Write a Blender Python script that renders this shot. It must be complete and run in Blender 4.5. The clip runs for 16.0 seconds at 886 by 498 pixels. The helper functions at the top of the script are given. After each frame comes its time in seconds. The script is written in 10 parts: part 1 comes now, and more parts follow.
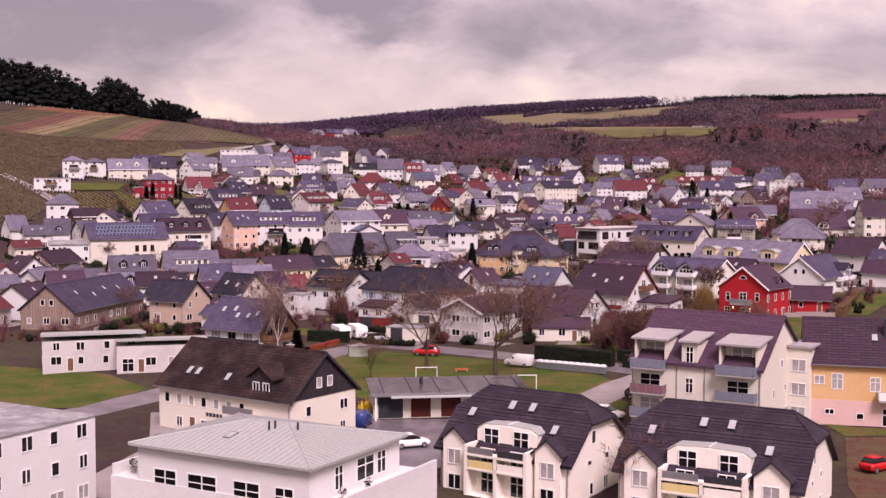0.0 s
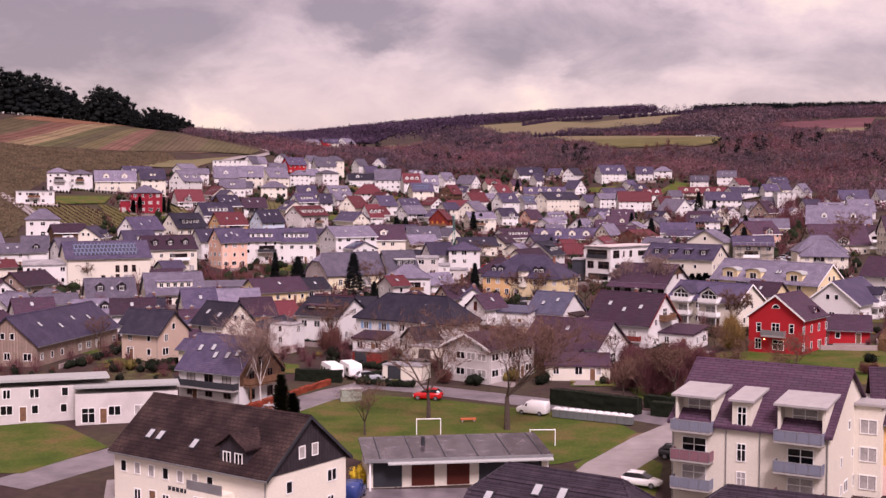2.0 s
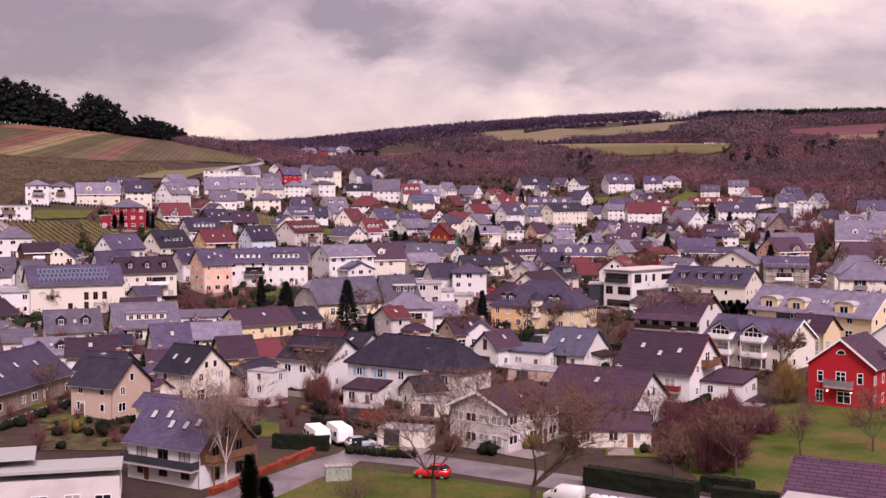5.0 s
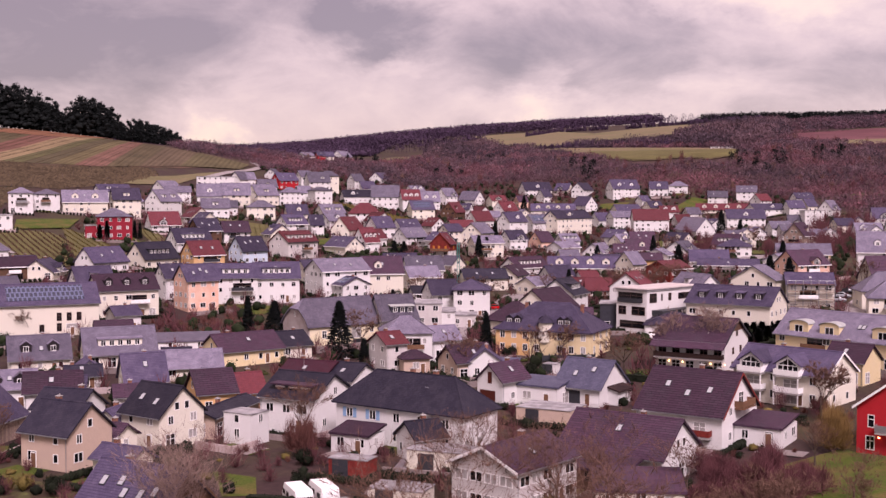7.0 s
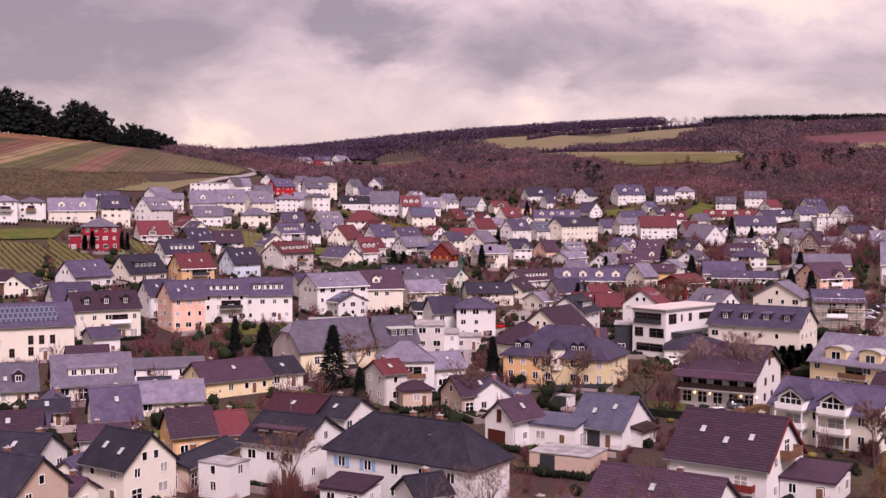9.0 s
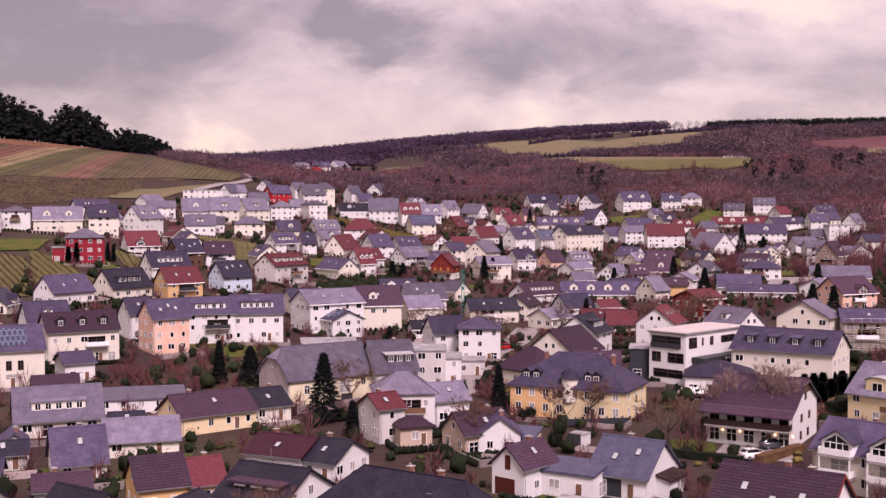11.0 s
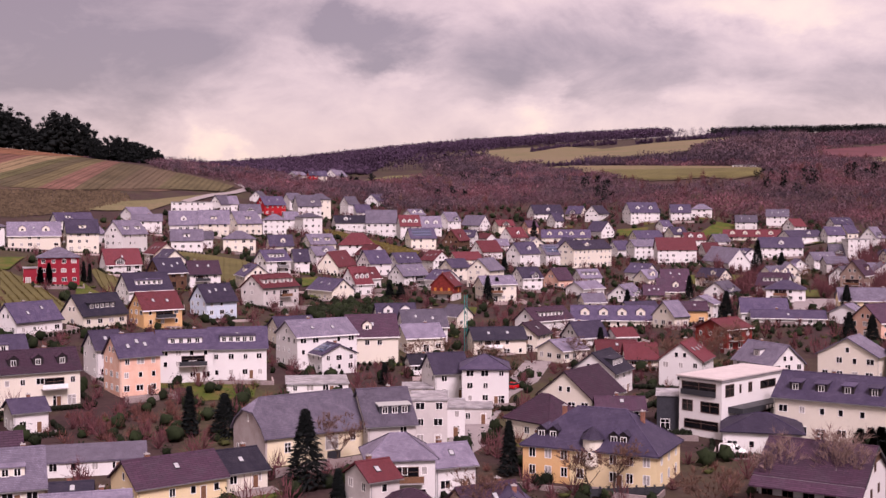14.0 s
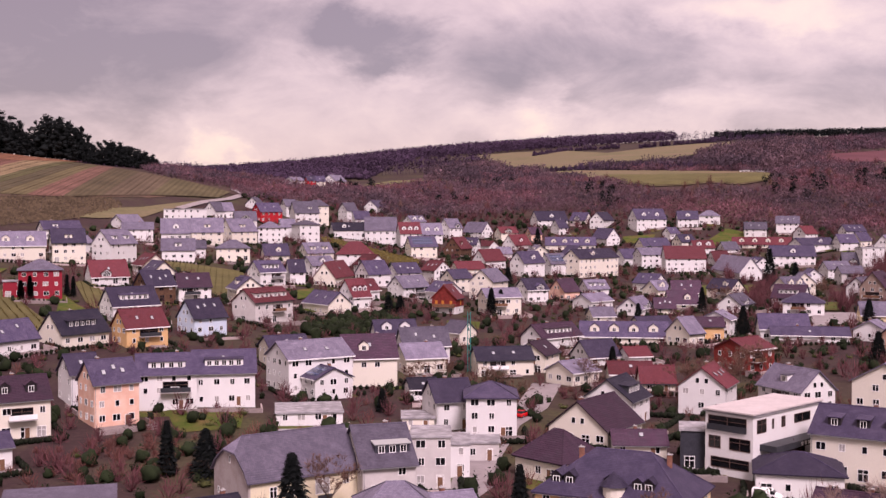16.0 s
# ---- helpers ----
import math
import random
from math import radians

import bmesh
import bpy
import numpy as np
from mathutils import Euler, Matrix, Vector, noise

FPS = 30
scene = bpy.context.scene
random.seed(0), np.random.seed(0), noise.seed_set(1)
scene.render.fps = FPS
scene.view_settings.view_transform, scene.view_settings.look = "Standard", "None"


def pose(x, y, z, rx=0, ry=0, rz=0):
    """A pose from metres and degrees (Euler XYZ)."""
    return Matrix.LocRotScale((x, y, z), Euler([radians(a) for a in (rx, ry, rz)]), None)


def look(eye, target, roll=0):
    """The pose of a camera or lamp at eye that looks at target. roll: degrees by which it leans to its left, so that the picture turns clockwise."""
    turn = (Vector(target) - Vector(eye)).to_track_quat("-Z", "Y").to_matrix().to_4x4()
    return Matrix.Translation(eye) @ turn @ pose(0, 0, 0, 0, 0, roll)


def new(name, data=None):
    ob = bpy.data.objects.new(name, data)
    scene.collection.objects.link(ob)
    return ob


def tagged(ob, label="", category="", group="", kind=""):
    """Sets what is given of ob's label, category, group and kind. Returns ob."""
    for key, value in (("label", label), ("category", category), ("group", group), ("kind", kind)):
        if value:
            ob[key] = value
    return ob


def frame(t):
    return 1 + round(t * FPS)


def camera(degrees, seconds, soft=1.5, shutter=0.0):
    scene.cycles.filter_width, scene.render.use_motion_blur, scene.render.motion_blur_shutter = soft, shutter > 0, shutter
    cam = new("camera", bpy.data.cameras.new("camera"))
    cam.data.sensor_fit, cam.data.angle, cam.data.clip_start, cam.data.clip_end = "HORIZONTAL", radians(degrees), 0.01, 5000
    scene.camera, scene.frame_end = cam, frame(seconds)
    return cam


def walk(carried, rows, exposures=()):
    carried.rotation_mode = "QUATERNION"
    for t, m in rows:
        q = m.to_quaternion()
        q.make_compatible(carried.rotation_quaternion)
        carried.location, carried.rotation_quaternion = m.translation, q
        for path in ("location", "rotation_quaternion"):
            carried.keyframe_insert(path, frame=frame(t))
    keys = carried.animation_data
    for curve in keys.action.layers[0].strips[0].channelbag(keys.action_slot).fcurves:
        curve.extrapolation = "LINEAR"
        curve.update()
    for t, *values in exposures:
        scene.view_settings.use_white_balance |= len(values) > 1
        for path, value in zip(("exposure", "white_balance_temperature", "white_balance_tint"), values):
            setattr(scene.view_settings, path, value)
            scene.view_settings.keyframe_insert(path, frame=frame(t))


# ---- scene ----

cam = camera(40.95, 16.0, soft=1.45)
PATH = [
    (0, (0.00, 0.00, 28.30), (-0.00, 99.83, 22.55), 0.15),
    (0.5, (-0.20, 5.34, 28.90), (-0.08, 105.18, 23.34), 0.13),
    (1, (-0.38, 10.63, 29.49), (-0.17, 110.49, 24.11), 0.12),
    (1.5, (-0.63, 15.97, 29.98), (-0.40, 115.83, 24.74), 0.10),
    (2, (-0.87, 21.21, 30.39), (-0.65, 121.08, 25.30), 0.09),
    (2.5, (-1.10, 26.49, 30.78), (-0.90, 126.37, 25.80), 0.06),
    (3, (-1.37, 31.72, 31.19), (-1.16, 131.60, 26.31), 0.04),
    (3.5, (-1.59, 36.89, 31.63), (-1.34, 136.77, 26.85), 0.01),
    (4, (-1.74, 42.05, 32.13), (-1.48, 141.93, 27.43), -0.01),
    (6.5, (-1.74, 68.49, 35.09), (-1.52, 168.40, 30.69), -0.01),
    (7, (-1.69, 73.69, 35.71), (-1.48, 173.60, 31.35), -0.01),
    (7.5, (-1.80, 78.82, 36.33), (-1.59, 178.72, 32.01), -0.02),
    (8, (-1.97, 83.95, 36.88), (-1.76, 183.86, 32.62), -0.03),
    (8.5, (-2.09, 89.04, 37.42), (-1.88, 188.95, 33.22), -0.04),
    (9, (-2.20, 94.10, 37.96), (-1.99, 194.01, 33.82), -0.06),
    (11.5, (-2.31, 118.75, 40.67), (-2.14, 218.68, 36.90), -0.09),
    (12, (-2.35, 123.69, 41.32), (-2.18, 223.62, 37.62), -0.08),
    (12.5, (-2.38, 128.61, 41.97), (-2.22, 228.55, 38.35), -0.07),
    (13, (-2.38, 133.47, 42.61), (-2.21, 233.41, 39.07), -0.05),
    (13.5, (-2.41, 138.31, 43.30), (-2.23, 238.25, 39.84), -0.04),
    (14, (-2.51, 143.06, 43.96), (-2.33, 243.00, 40.56), -0.04),
    (14.5, (-2.66, 147.79, 44.59), (-2.51, 247.73, 41.24), -0.04),
    (15, (-2.74, 152.57, 45.24), (-2.60, 252.52, 41.94), -0.04),
    (15.5, (-2.74, 157.33, 45.76), (-2.60, 257.28, 42.52), -0.03),
    (16, (-2.84, 162.08, 46.20), (-2.70, 262.03, 43.04), -0.03),
]
walk(cam, [(t, look(eye, target, roll)) for t, eye, target, roll in PATH],
     exposures=[(0.0, 0.27, 6390, 36), (16.0, 0.27, 6390, 36)])


# ---- sky and light ----
world = bpy.data.worlds.new("overcast_sky")
scene.world = world
world.use_nodes = True
wn, wl = world.node_tree.nodes, world.node_tree.links
wn.clear()


def wnode(kind, **values):
    n = wn.new(kind)
    for k, v in values.items():
        n.inputs[k].default_value = v
    return n


def wramp(stops):
    n = wn.new("ShaderNodeValToRGB")
    n.color_ramp.elements[0].position, n.color_ramp.elements[1].position = stops[0][0], stops[-1][0]
    n.color_ramp.elements[0].color, n.color_ramp.elements[1].color = (*stops[0][1], 1), (*stops[-1][1], 1)
    for p, c in stops[1:-1]:
        n.color_ramp.elements.new(p).color = (*c, 1)
    return n


coord = wn.new("ShaderNodeTexCoord")


def math_node(op, a, b, clamp=False):
    n = wn.new("ShaderNodeMath")
    n.operation, n.use_clamp = op, clamp
    for i, v in enumerate((a, b)):
        if isinstance(v, (int, float)):
            n.inputs[i].default_value = v
        else:
            wl.new(v, n.inputs[i])
    return n.outputs[0]


# cloud relief: billows on two scales, drawn out along the horizon
stretch = wn.new("ShaderNodeMapping")
stretch.inputs["Scale"].default_value = (1.0, 1.0, 2.0)
wl.new(coord.outputs["Generated"], stretch.inputs["Vector"])
billow = wnode("ShaderNodeTexNoise", Scale=8.5, Detail=10.0, Roughness=0.6, Distortion=0.4)
wl.new(stretch.outputs["Vector"], billow.inputs["Vector"])
# the same noise bends the outlines of the cloud banks
bend = wnode("ShaderNodeTexNoise", Scale=11.0, Detail=6.0, Roughness=0.6)
wl.new(stretch.outputs["Vector"], bend.inputs["Vector"])
shift = wn.new("ShaderNodeVectorMath")
shift.operation = "MULTIPLY_ADD"
shift.inputs[1].default_value = (0.13, 0.0, 0.07)
wl.new(bend.outputs["Color"], shift.inputs[0])
wl.new(coord.outputs["Generated"], shift.inputs[2])
split = wn.new("ShaderNodeSeparateXYZ")
wl.new(coord.outputs["Generated"], split.inputs["Vector"])
# cloud banks and bright gaps: azimuth and height of the middle, half sizes, lightness
BANKS = [(-0.30, 0.145, 0.22, 0.065, -0.36), (-0.055, 0.140, 0.060, 0.026, -0.36), (0.12, 0.120, 0.115, 0.050, -0.28),
         (-0.32, 0.085, 0.16, 0.035, -0.16), (0.33, 0.105, 0.10, 0.028, -0.16), (-0.185, 0.048, 0.022, 0.022, 0.22), (0.075, 0.095, 0.02, 0.03, 0.16),
         (0.27, 0.160, 0.09, 0.022, 0.30), (0.06, 0.075, 0.07, 0.014, 0.14), (-0.03, 0.112, 0.03, 0.012, 0.12), (0.215, 0.085, 0.03, 0.03, 0.12)]
total = math_node("MULTIPLY_ADD", billow.outputs["Fac"], 0.95)
total.node.inputs[2].default_value = 0.10
for az, up, wide, high, light in BANKS:
    off = wn.new("ShaderNodeVectorMath")
    off.operation = "SUBTRACT"
    off.inputs[1].default_value = (az + 0.065, 0.0, up + 0.035)
    wl.new(shift.outputs[0], off.inputs[0])
    fit_size = wn.new("ShaderNodeVectorMath")
    fit_size.operation = "MULTIPLY"
    fit_size.inputs[1].default_value = (1 / wide, 0.0, 1 / high)
    wl.new(off.outputs[0], fit_size.inputs[0])
    far = wn.new("ShaderNodeVectorMath")
    far.operation = "LENGTH"
    wl.new(fit_size.outputs[0], far.inputs[0])
    soft = wn.new("ShaderNodeMapRange")
    soft.interpolation_type = "SMOOTHSTEP"
    for key, v in (("From Min", 0.35), ("From Max", 1.3), ("To Min", light), ("To Max", 0.0)):
        soft.inputs[key].default_value = v
    wl.new(far.outputs["Value"], soft.inputs["Value"])
    total = math_node("ADD", total, soft.outputs["Result"])
clouds = wramp([(0.18, (0.223, 0.17, 0.156)), (0.38, (0.352, 0.276, 0.244)), (0.58, (0.520, 0.416, 0.356)), (0.74, (0.624, 0.506, 0.410)), (0.95, (0.775, 0.645, 0.445))])
wl.new(total, clouds.inputs["Fac"])
# an overcast sky grows brighter towards the zenith
height = wramp([(0.0, (0.97, 0.96, 0.96)), (0.07, (0.98, 0.975, 0.98)), (0.22, (1.05, 1.05, 1.05)), (1.0, (1.45, 1.45, 1.45))])
wl.new(split.outputs["Z"], height.inputs["Fac"])
mixed = wn.new("ShaderNodeMix")
mixed.data_type, mixed.blend_type = "RGBA", "MULTIPLY"
mixed.inputs["Factor"].default_value = 1.0
wl.new(clouds.outputs["Color"], mixed.inputs["A"])
wl.new(height.outputs["Color"], mixed.inputs["B"])
air = wn.new("ShaderNodeTexSky")
air.sky_type, air.sun_disc = "NISHITA", False
air.sun_elevation, air.sun_rotation = radians(38), radians(200)
both = wn.new("ShaderNodeMix")
both.data_type, both.blend_type = "RGBA", "MIX"
both.inputs["Factor"].default_value = 0.02
wl.new(mixed.outputs["Result"], both.inputs["A"])
wl.new(air.outputs["Color"], both.inputs["B"])
back = wnode("ShaderNodeBackground", Strength=1.0)
wl.new(both.outputs["Result"], back.inputs["Color"])
wout = wn.new("ShaderNodeOutputWorld")
wl.new(back.outputs["Background"], wout.inputs["Surface"])

sun = new("sun", bpy.data.lights.new("sun", "SUN"))
sun.data.energy, sun.data.angle, sun.data.color = 3.85, radians(20), (1.0, 0.90, 0.87)
sun.matrix_world = look((30, -90, 110), (0, 0, 0))


# ---- materials ----
MATS = {}


def material(name, base, rough=0.8, metal=0.0, vary=0.18, scale=0.6, fine=14.0, bump=0.25, tint=None, per_object=0.0, courses=None, island=0.0, spec=0.15, rows=None):
    """A surface with broad and fine variation; courses = (width, height, joint darkening) for tiles and slates;
    rows = (direction in degrees, spacing) for planted slopes."""
    if name in MATS:
        return MATS[name]
    m = bpy.data.materials.new(name)
    m.use_nodes = True
    nt, N = m.node_tree, m.node_tree.nodes
    b = N["Principled BSDF"]
    b.inputs["Roughness"].default_value, b.inputs["Metallic"].default_value = rough, metal
    b.inputs["Specular IOR Level"].default_value = spec
    tc = N.new("ShaderNodeTexCoord")

    def link(a, c):
        nt.links.new(a, c)

    def mult(colour, fac, lo, hi):
        ramp = N.new("ShaderNodeMapRange")
        ramp.inputs["From Min"].default_value, ramp.inputs["From Max"].default_value = 0.3, 0.7
        ramp.inputs["To Min"].default_value, ramp.inputs["To Max"].default_value = lo, hi
        link(fac, ramp.inputs["Value"])
        x = N.new("ShaderNodeVectorMath")
        x.operation = "SCALE"
        link(colour, x.inputs[0])
        link(ramp.outputs["Result"], x.inputs["Scale"])
        return x.outputs[0]

    rgb = N.new("ShaderNodeRGB")
    rgb.outputs[0].default_value = (*base, 1)
    out = rgb.outputs[0]
    big = N.new("ShaderNodeTexNoise")
    big.inputs["Scale"].default_value, big.inputs["Detail"].default_value, big.inputs["Roughness"].default_value = scale, 6, 0.65
    link(tc.outputs["Object"], big.inputs["Vector"])
    small = N.new("ShaderNodeTexNoise")
    small.inputs["Scale"].default_value, small.inputs["Detail"].default_value = fine, 3
    link(tc.outputs["Object"], small.inputs["Vector"])
    if tint:
        mx = N.new("ShaderNodeMix")
        mx.data_type = "RGBA"
        mx.inputs["B"].default_value = (*tint, 1)
        st = N.new("ShaderNodeMapRange")
        st.inputs["From Min"].default_value, st.inputs["From Max"].default_value = 0.42, 0.66
        link(big.outputs["Fac"], st.inputs["Value"])
        link(st.outputs["Result"], mx.inputs["Factor"])
        link(out, mx.inputs["A"])
        out = mx.outputs["Result"]
    out = mult(out, big.outputs["Fac"], 1 - vary, 1 + vary)
    out = mult(out, small.outputs["Fac"], 1 - vary * 0.6, 1 + vary * 0.6)
    rnd = None
    if per_object:
        oi = N.new("ShaderNodeObjectInfo")
        rnd = oi.outputs["Random"]
    elif island:
        g = N.new("ShaderNodeNewGeometry")
        rnd, per_object = g.outputs["Random Per Island"], island
    if rnd:
        r2 = N.new("ShaderNodeMapRange")
        r2.inputs["To Min"].default_value, r2.inputs["To Max"].default_value = 1 - per_object, 1 + per_object
        link(rnd, r2.inputs["Value"])
        x = N.new("ShaderNodeVectorMath")
        x.operation = "SCALE"
        link(out, x.inputs[0])
        link(r2.outputs["Result"], x.inputs["Scale"])
        out = x.outputs[0]
    relief = small.outputs["Fac"]
    if courses:
        w, h, dark = courses
        br = N.new("ShaderNodeTexBrick")
        br.inputs["Scale"].default_value = 1.0
        br.inputs["Brick Width"].default_value, br.inputs["Row Height"].default_value = w, h
        br.inputs["Mortar Size"].default_value, br.inputs["Mortar Smooth"].default_value = h * 0.13, 0.4
        br.inputs["Color1"].default_value, br.inputs["Color2"].default_value = (1, 1, 1, 1), (0.74, 0.74, 0.76, 1)
        br.inputs["Mortar"].default_value = (dark, dark, dark, 1)
        link(tc.outputs["Object"], br.inputs["Vector"])
        mx = N.new("ShaderNodeMix")
        mx.data_type, mx.blend_type = "RGBA", "MULTIPLY"
        mx.inputs["Factor"].default_value = 1.0
        link(out, mx.inputs["A"])
        link(br.outputs["Color"], mx.inputs["B"])
        out = mx.outputs["Result"]
        relief = br.outputs["Color"]
    if rows:
        turn = N.new("ShaderNodeMapping")
        turn.inputs["Rotation"].default_value = (0, 0, radians(90 - rows[0]))
        link(tc.outputs["Object"], turn.inputs["Vector"])
        wave = N.new("ShaderNodeTexWave")
        wave.inputs["Scale"].default_value, wave.inputs["Distortion"].default_value = 0.314 / rows[1], 0.6
        wave.inputs["Detail"].default_value, wave.inputs["Detail Scale"].default_value = 2.0, 0.4
        link(turn.outputs["Vector"], wave.inputs["Vector"])
        out = mult(out, wave.outputs["Fac"], 0.86, 1.1)
    link(out, b.inputs["Base Color"])
    if bump:
        bp = N.new("ShaderNodeBump")
        bp.inputs["Strength"].default_value, bp.inputs["Distance"].default_value = bump, 0.05
        link(relief, bp.inputs["Height"])
        link(bp.outputs["Normal"], b.inputs["Normal"])
    MATS[name] = m
    return m


def plaster(name, base, tint=None):
    return material(name, base, 0.9, vary=0.09, scale=0.35, fine=6, bump=0.15, tint=tint, per_object=0.05)


WALLS = {
    "w": plaster("white_plaster", (0.665, 0.655, 0.645), (0.575, 0.56, 0.55)),
    "c": plaster("cream_plaster", (0.67, 0.63, 0.54), (0.60, 0.56, 0.475)),
    "y": plaster("yellow_plaster", (0.70, 0.575, 0.34), (0.62, 0.51, 0.33)),
    "o": plaster("ochre_plaster", (0.62, 0.38, 0.17), (0.57, 0.37, 0.19)),
    "p": plaster("peach_plaster", (0.66, 0.40, 0.30), (0.64, 0.46, 0.36)),
    "r": plaster("red_plaster", (0.40, 0.02, 0.025), (0.34, 0.02, 0.025)),
    "v": plaster("claret_plaster", (0.25, 0.022, 0.035), (0.20, 0.020, 0.030)),
    "b": plaster("pale_blue_plaster", (0.52, 0.60, 0.70), (0.47, 0.54, 0.62)),
    "s": plaster("grey_plaster", (0.55, 0.52, 0.50), (0.42, 0.39, 0.38)),
    "e": plaster("tan_plaster", (0.50, 0.38, 0.30), (0.42, 0.32, 0.26)),
    "k": material("dark_timber", (0.10, 0.055, 0.035), 0.75, vary=0.3, scale=1.2, fine=9, bump=0.3),
    "q": material("dark_red_timber", (0.16, 0.025, 0.02), 0.75, vary=0.3, scale=1.2, fine=9, bump=0.3),
    "a": material("anthracite_cladding", (0.035, 0.036, 0.045), 0.5, vary=0.2, scale=1.0, fine=5, bump=0.1),
    "t": material("rubble_stone", (0.34, 0.25, 0.20), 0.92, vary=0.3, scale=1.0, fine=5, bump=0.6, tint=(0.26, 0.19, 0.16), courses=(0.5, 0.28, 0.72)),
}
ROOFS = {
    "x": material("old_brown_tile", (0.034, 0.020, 0.022), 0.75, vary=0.4, scale=0.35, fine=9, bump=0.4, tint=(0.055, 0.034, 0.030), per_object=0.1, courses=(0.5, 0.34, 0.45), spec=0.1),
    "m": material("maroon_tile", (0.070, 0.020, 0.034), 0.7, vary=0.2, scale=0.9, fine=8, bump=0.4, tint=(0.052, 0.022, 0.034), per_object=0.15, courses=(0.32, 0.3, 0.5), spec=0.12),
    "b": material("blue_grey_slate", (0.080, 0.077, 0.125), 0.55, vary=0.1, scale=0.7, fine=8, bump=0.3, tint=(0.095, 0.092, 0.14), per_object=0.12, courses=(0.34, 0.24, 0.7), spec=0.15),
    "d": material("dark_slate", (0.064, 0.051, 0.094), 0.6, vary=0.12, scale=0.5, fine=9, bump=0.35, tint=(0.080, 0.064, 0.106), per_object=0.45, courses=(0.34, 0.24, 0.5), spec=0.12),
    "g": material("grey_slate", (0.140, 0.122, 0.168), 0.6, vary=0.12, scale=0.5, fine=9, bump=0.35, tint=(0.170, 0.150, 0.20), per_object=0.45, courses=(0.34, 0.24, 0.55), spec=0.14),
    "r": material("red_tile", (0.14, 0.030, 0.038), 0.7, vary=0.25, scale=0.6, fine=8, bump=0.4, tint=(0.105, 0.027, 0.036), per_object=0.3, courses=(0.32, 0.3, 0.55), spec=0.2),
    "n": material("brown_tile", (0.073, 0.037, 0.062), 0.65, vary=0.14, scale=0.5, fine=9, bump=0.4, tint=(0.056, 0.036, 0.053), per_object=0.3, courses=(1.3, 0.34, 0.36), spec=0.12),
    "k": material("black_slate", (0.024, 0.021, 0.036), 0.6, vary=0.15, scale=0.5, fine=9, bump=0.4, tint=(0.033, 0.029, 0.043), per_object=0.25, courses=(0.3, 0.22, 0.6), spec=0.12),
    "f": material("flat_roof_felt", (0.22, 0.21, 0.22), 0.85, vary=0.2, scale=0.5, fine=5, bump=0.1, tint=(0.32, 0.31, 0.32)),
    "z": material("zinc_sheet", (0.40, 0.41, 0.40), 0.5, 0.2, vary=0.15, scale=0.4, fine=4, bump=0.1, tint=(0.33, 0.34, 0.33)),
}
FRAME = material("white_window_frame", (0.74, 0.73, 0.71), 0.5, vary=0.05, bump=0)
DARKFRAME = material("brown_window_frame", (0.10, 0.06, 0.05), 0.5, vary=0.1, bump=0)
GLASS = material("window_glass", (0.006, 0.006, 0.008), 0.08, vary=0.4, scale=0.7, bump=0, spec=0.4)
CURTAIN = material("curtained_pane", (0.33, 0.31, 0.30), 0.25, vary=0.3, scale=1.5, bump=0)
WHITE = material("white_paint", (0.78, 0.77, 0.76), 0.5, vary=0.05, bump=0.05)
GREYM = material("grey_metal", (0.30, 0.30, 0.31), 0.4, 0.6, vary=0.12, bump=0.05)
DARK = material("anthracite_panel", (0.035, 0.036, 0.042), 0.5, vary=0.2, bump=0.1)
WOOD = material("weathered_wood", (0.16, 0.085, 0.05), 0.8, vary=0.3, scale=1.5, fine=10, bump=0.3)
BRICK = material("chimney_brick", (0.28, 0.13, 0.09), 0.9, vary=0.25, scale=2, fine=8, bump=0.4, courses=(0.24, 0.08, 0.7))
SOLAR = material("solar_cells", (0.03, 0.035, 0.06), 0.15, vary=0.2, scale=2, bump=0.0, courses=(1.0, 1.6, 3.2), spec=0.6)
CONCRETE = material("concrete", (0.36, 0.34, 0.33), 0.9, vary=0.2, scale=0.6, fine=6, bump=0.25, tint=(0.28, 0.26, 0.25))
ASPHALT = material("asphalt", (0.13, 0.112, 0.124), 0.36, vary=0.25, scale=0.25, fine=9, bump=0.2, tint=(0.17, 0.148, 0.158))
GRASS = material("lawn", (0.056, 0.086, 0.011), 0.95, vary=0.38, scale=0.16, fine=3, bump=0.3, tint=(0.086, 0.060, 0.022))
MEADOW = material("pale_meadow", (0.140, 0.122, 0.062), 0.95, vary=0.22, scale=0.02, fine=0.5, bump=0.2, tint=(0.135, 0.098, 0.064))
FIELD = material("ploughed_red_field", (0.10, 0.036, 0.045), 0.95, vary=0.18, scale=0.02, fine=0.6, bump=0.2, tint=(0.115, 0.045, 0.052))
VINE = material("vineyard_soil", (0.062, 0.041, 0.036), 0.95, vary=0.25, scale=0.03, fine=1.2, bump=0.3, tint=(0.078, 0.058, 0.034))
GROUND = material("winter_ground", (0.048, 0.028, 0.028), 0.95, vary=0.35, scale=0.035, fine=0.9, bump=0.4, tint=(0.042, 0.038, 0.018))
HEDGE = material("hedge_leaves", (0.008, 0.011, 0.0055), 0.9, vary=0.4, scale=1.2, fine=9, bump=0.8, island=0.35)
CONIFER = material("conifer_needles", (0.0065, 0.0085, 0.0085), 0.9, vary=0.4, scale=0.8, fine=6, bump=0.0, island=0.4)
BARK = material("bark", (0.075, 0.055, 0.045), 0.95, vary=0.3, scale=2, fine=12, bump=0.4)
TWIG = material("bare_twigs", (0.128, 0.072, 0.054), 0.95, vary=0.3, scale=0.4, bump=0, island=0.3)
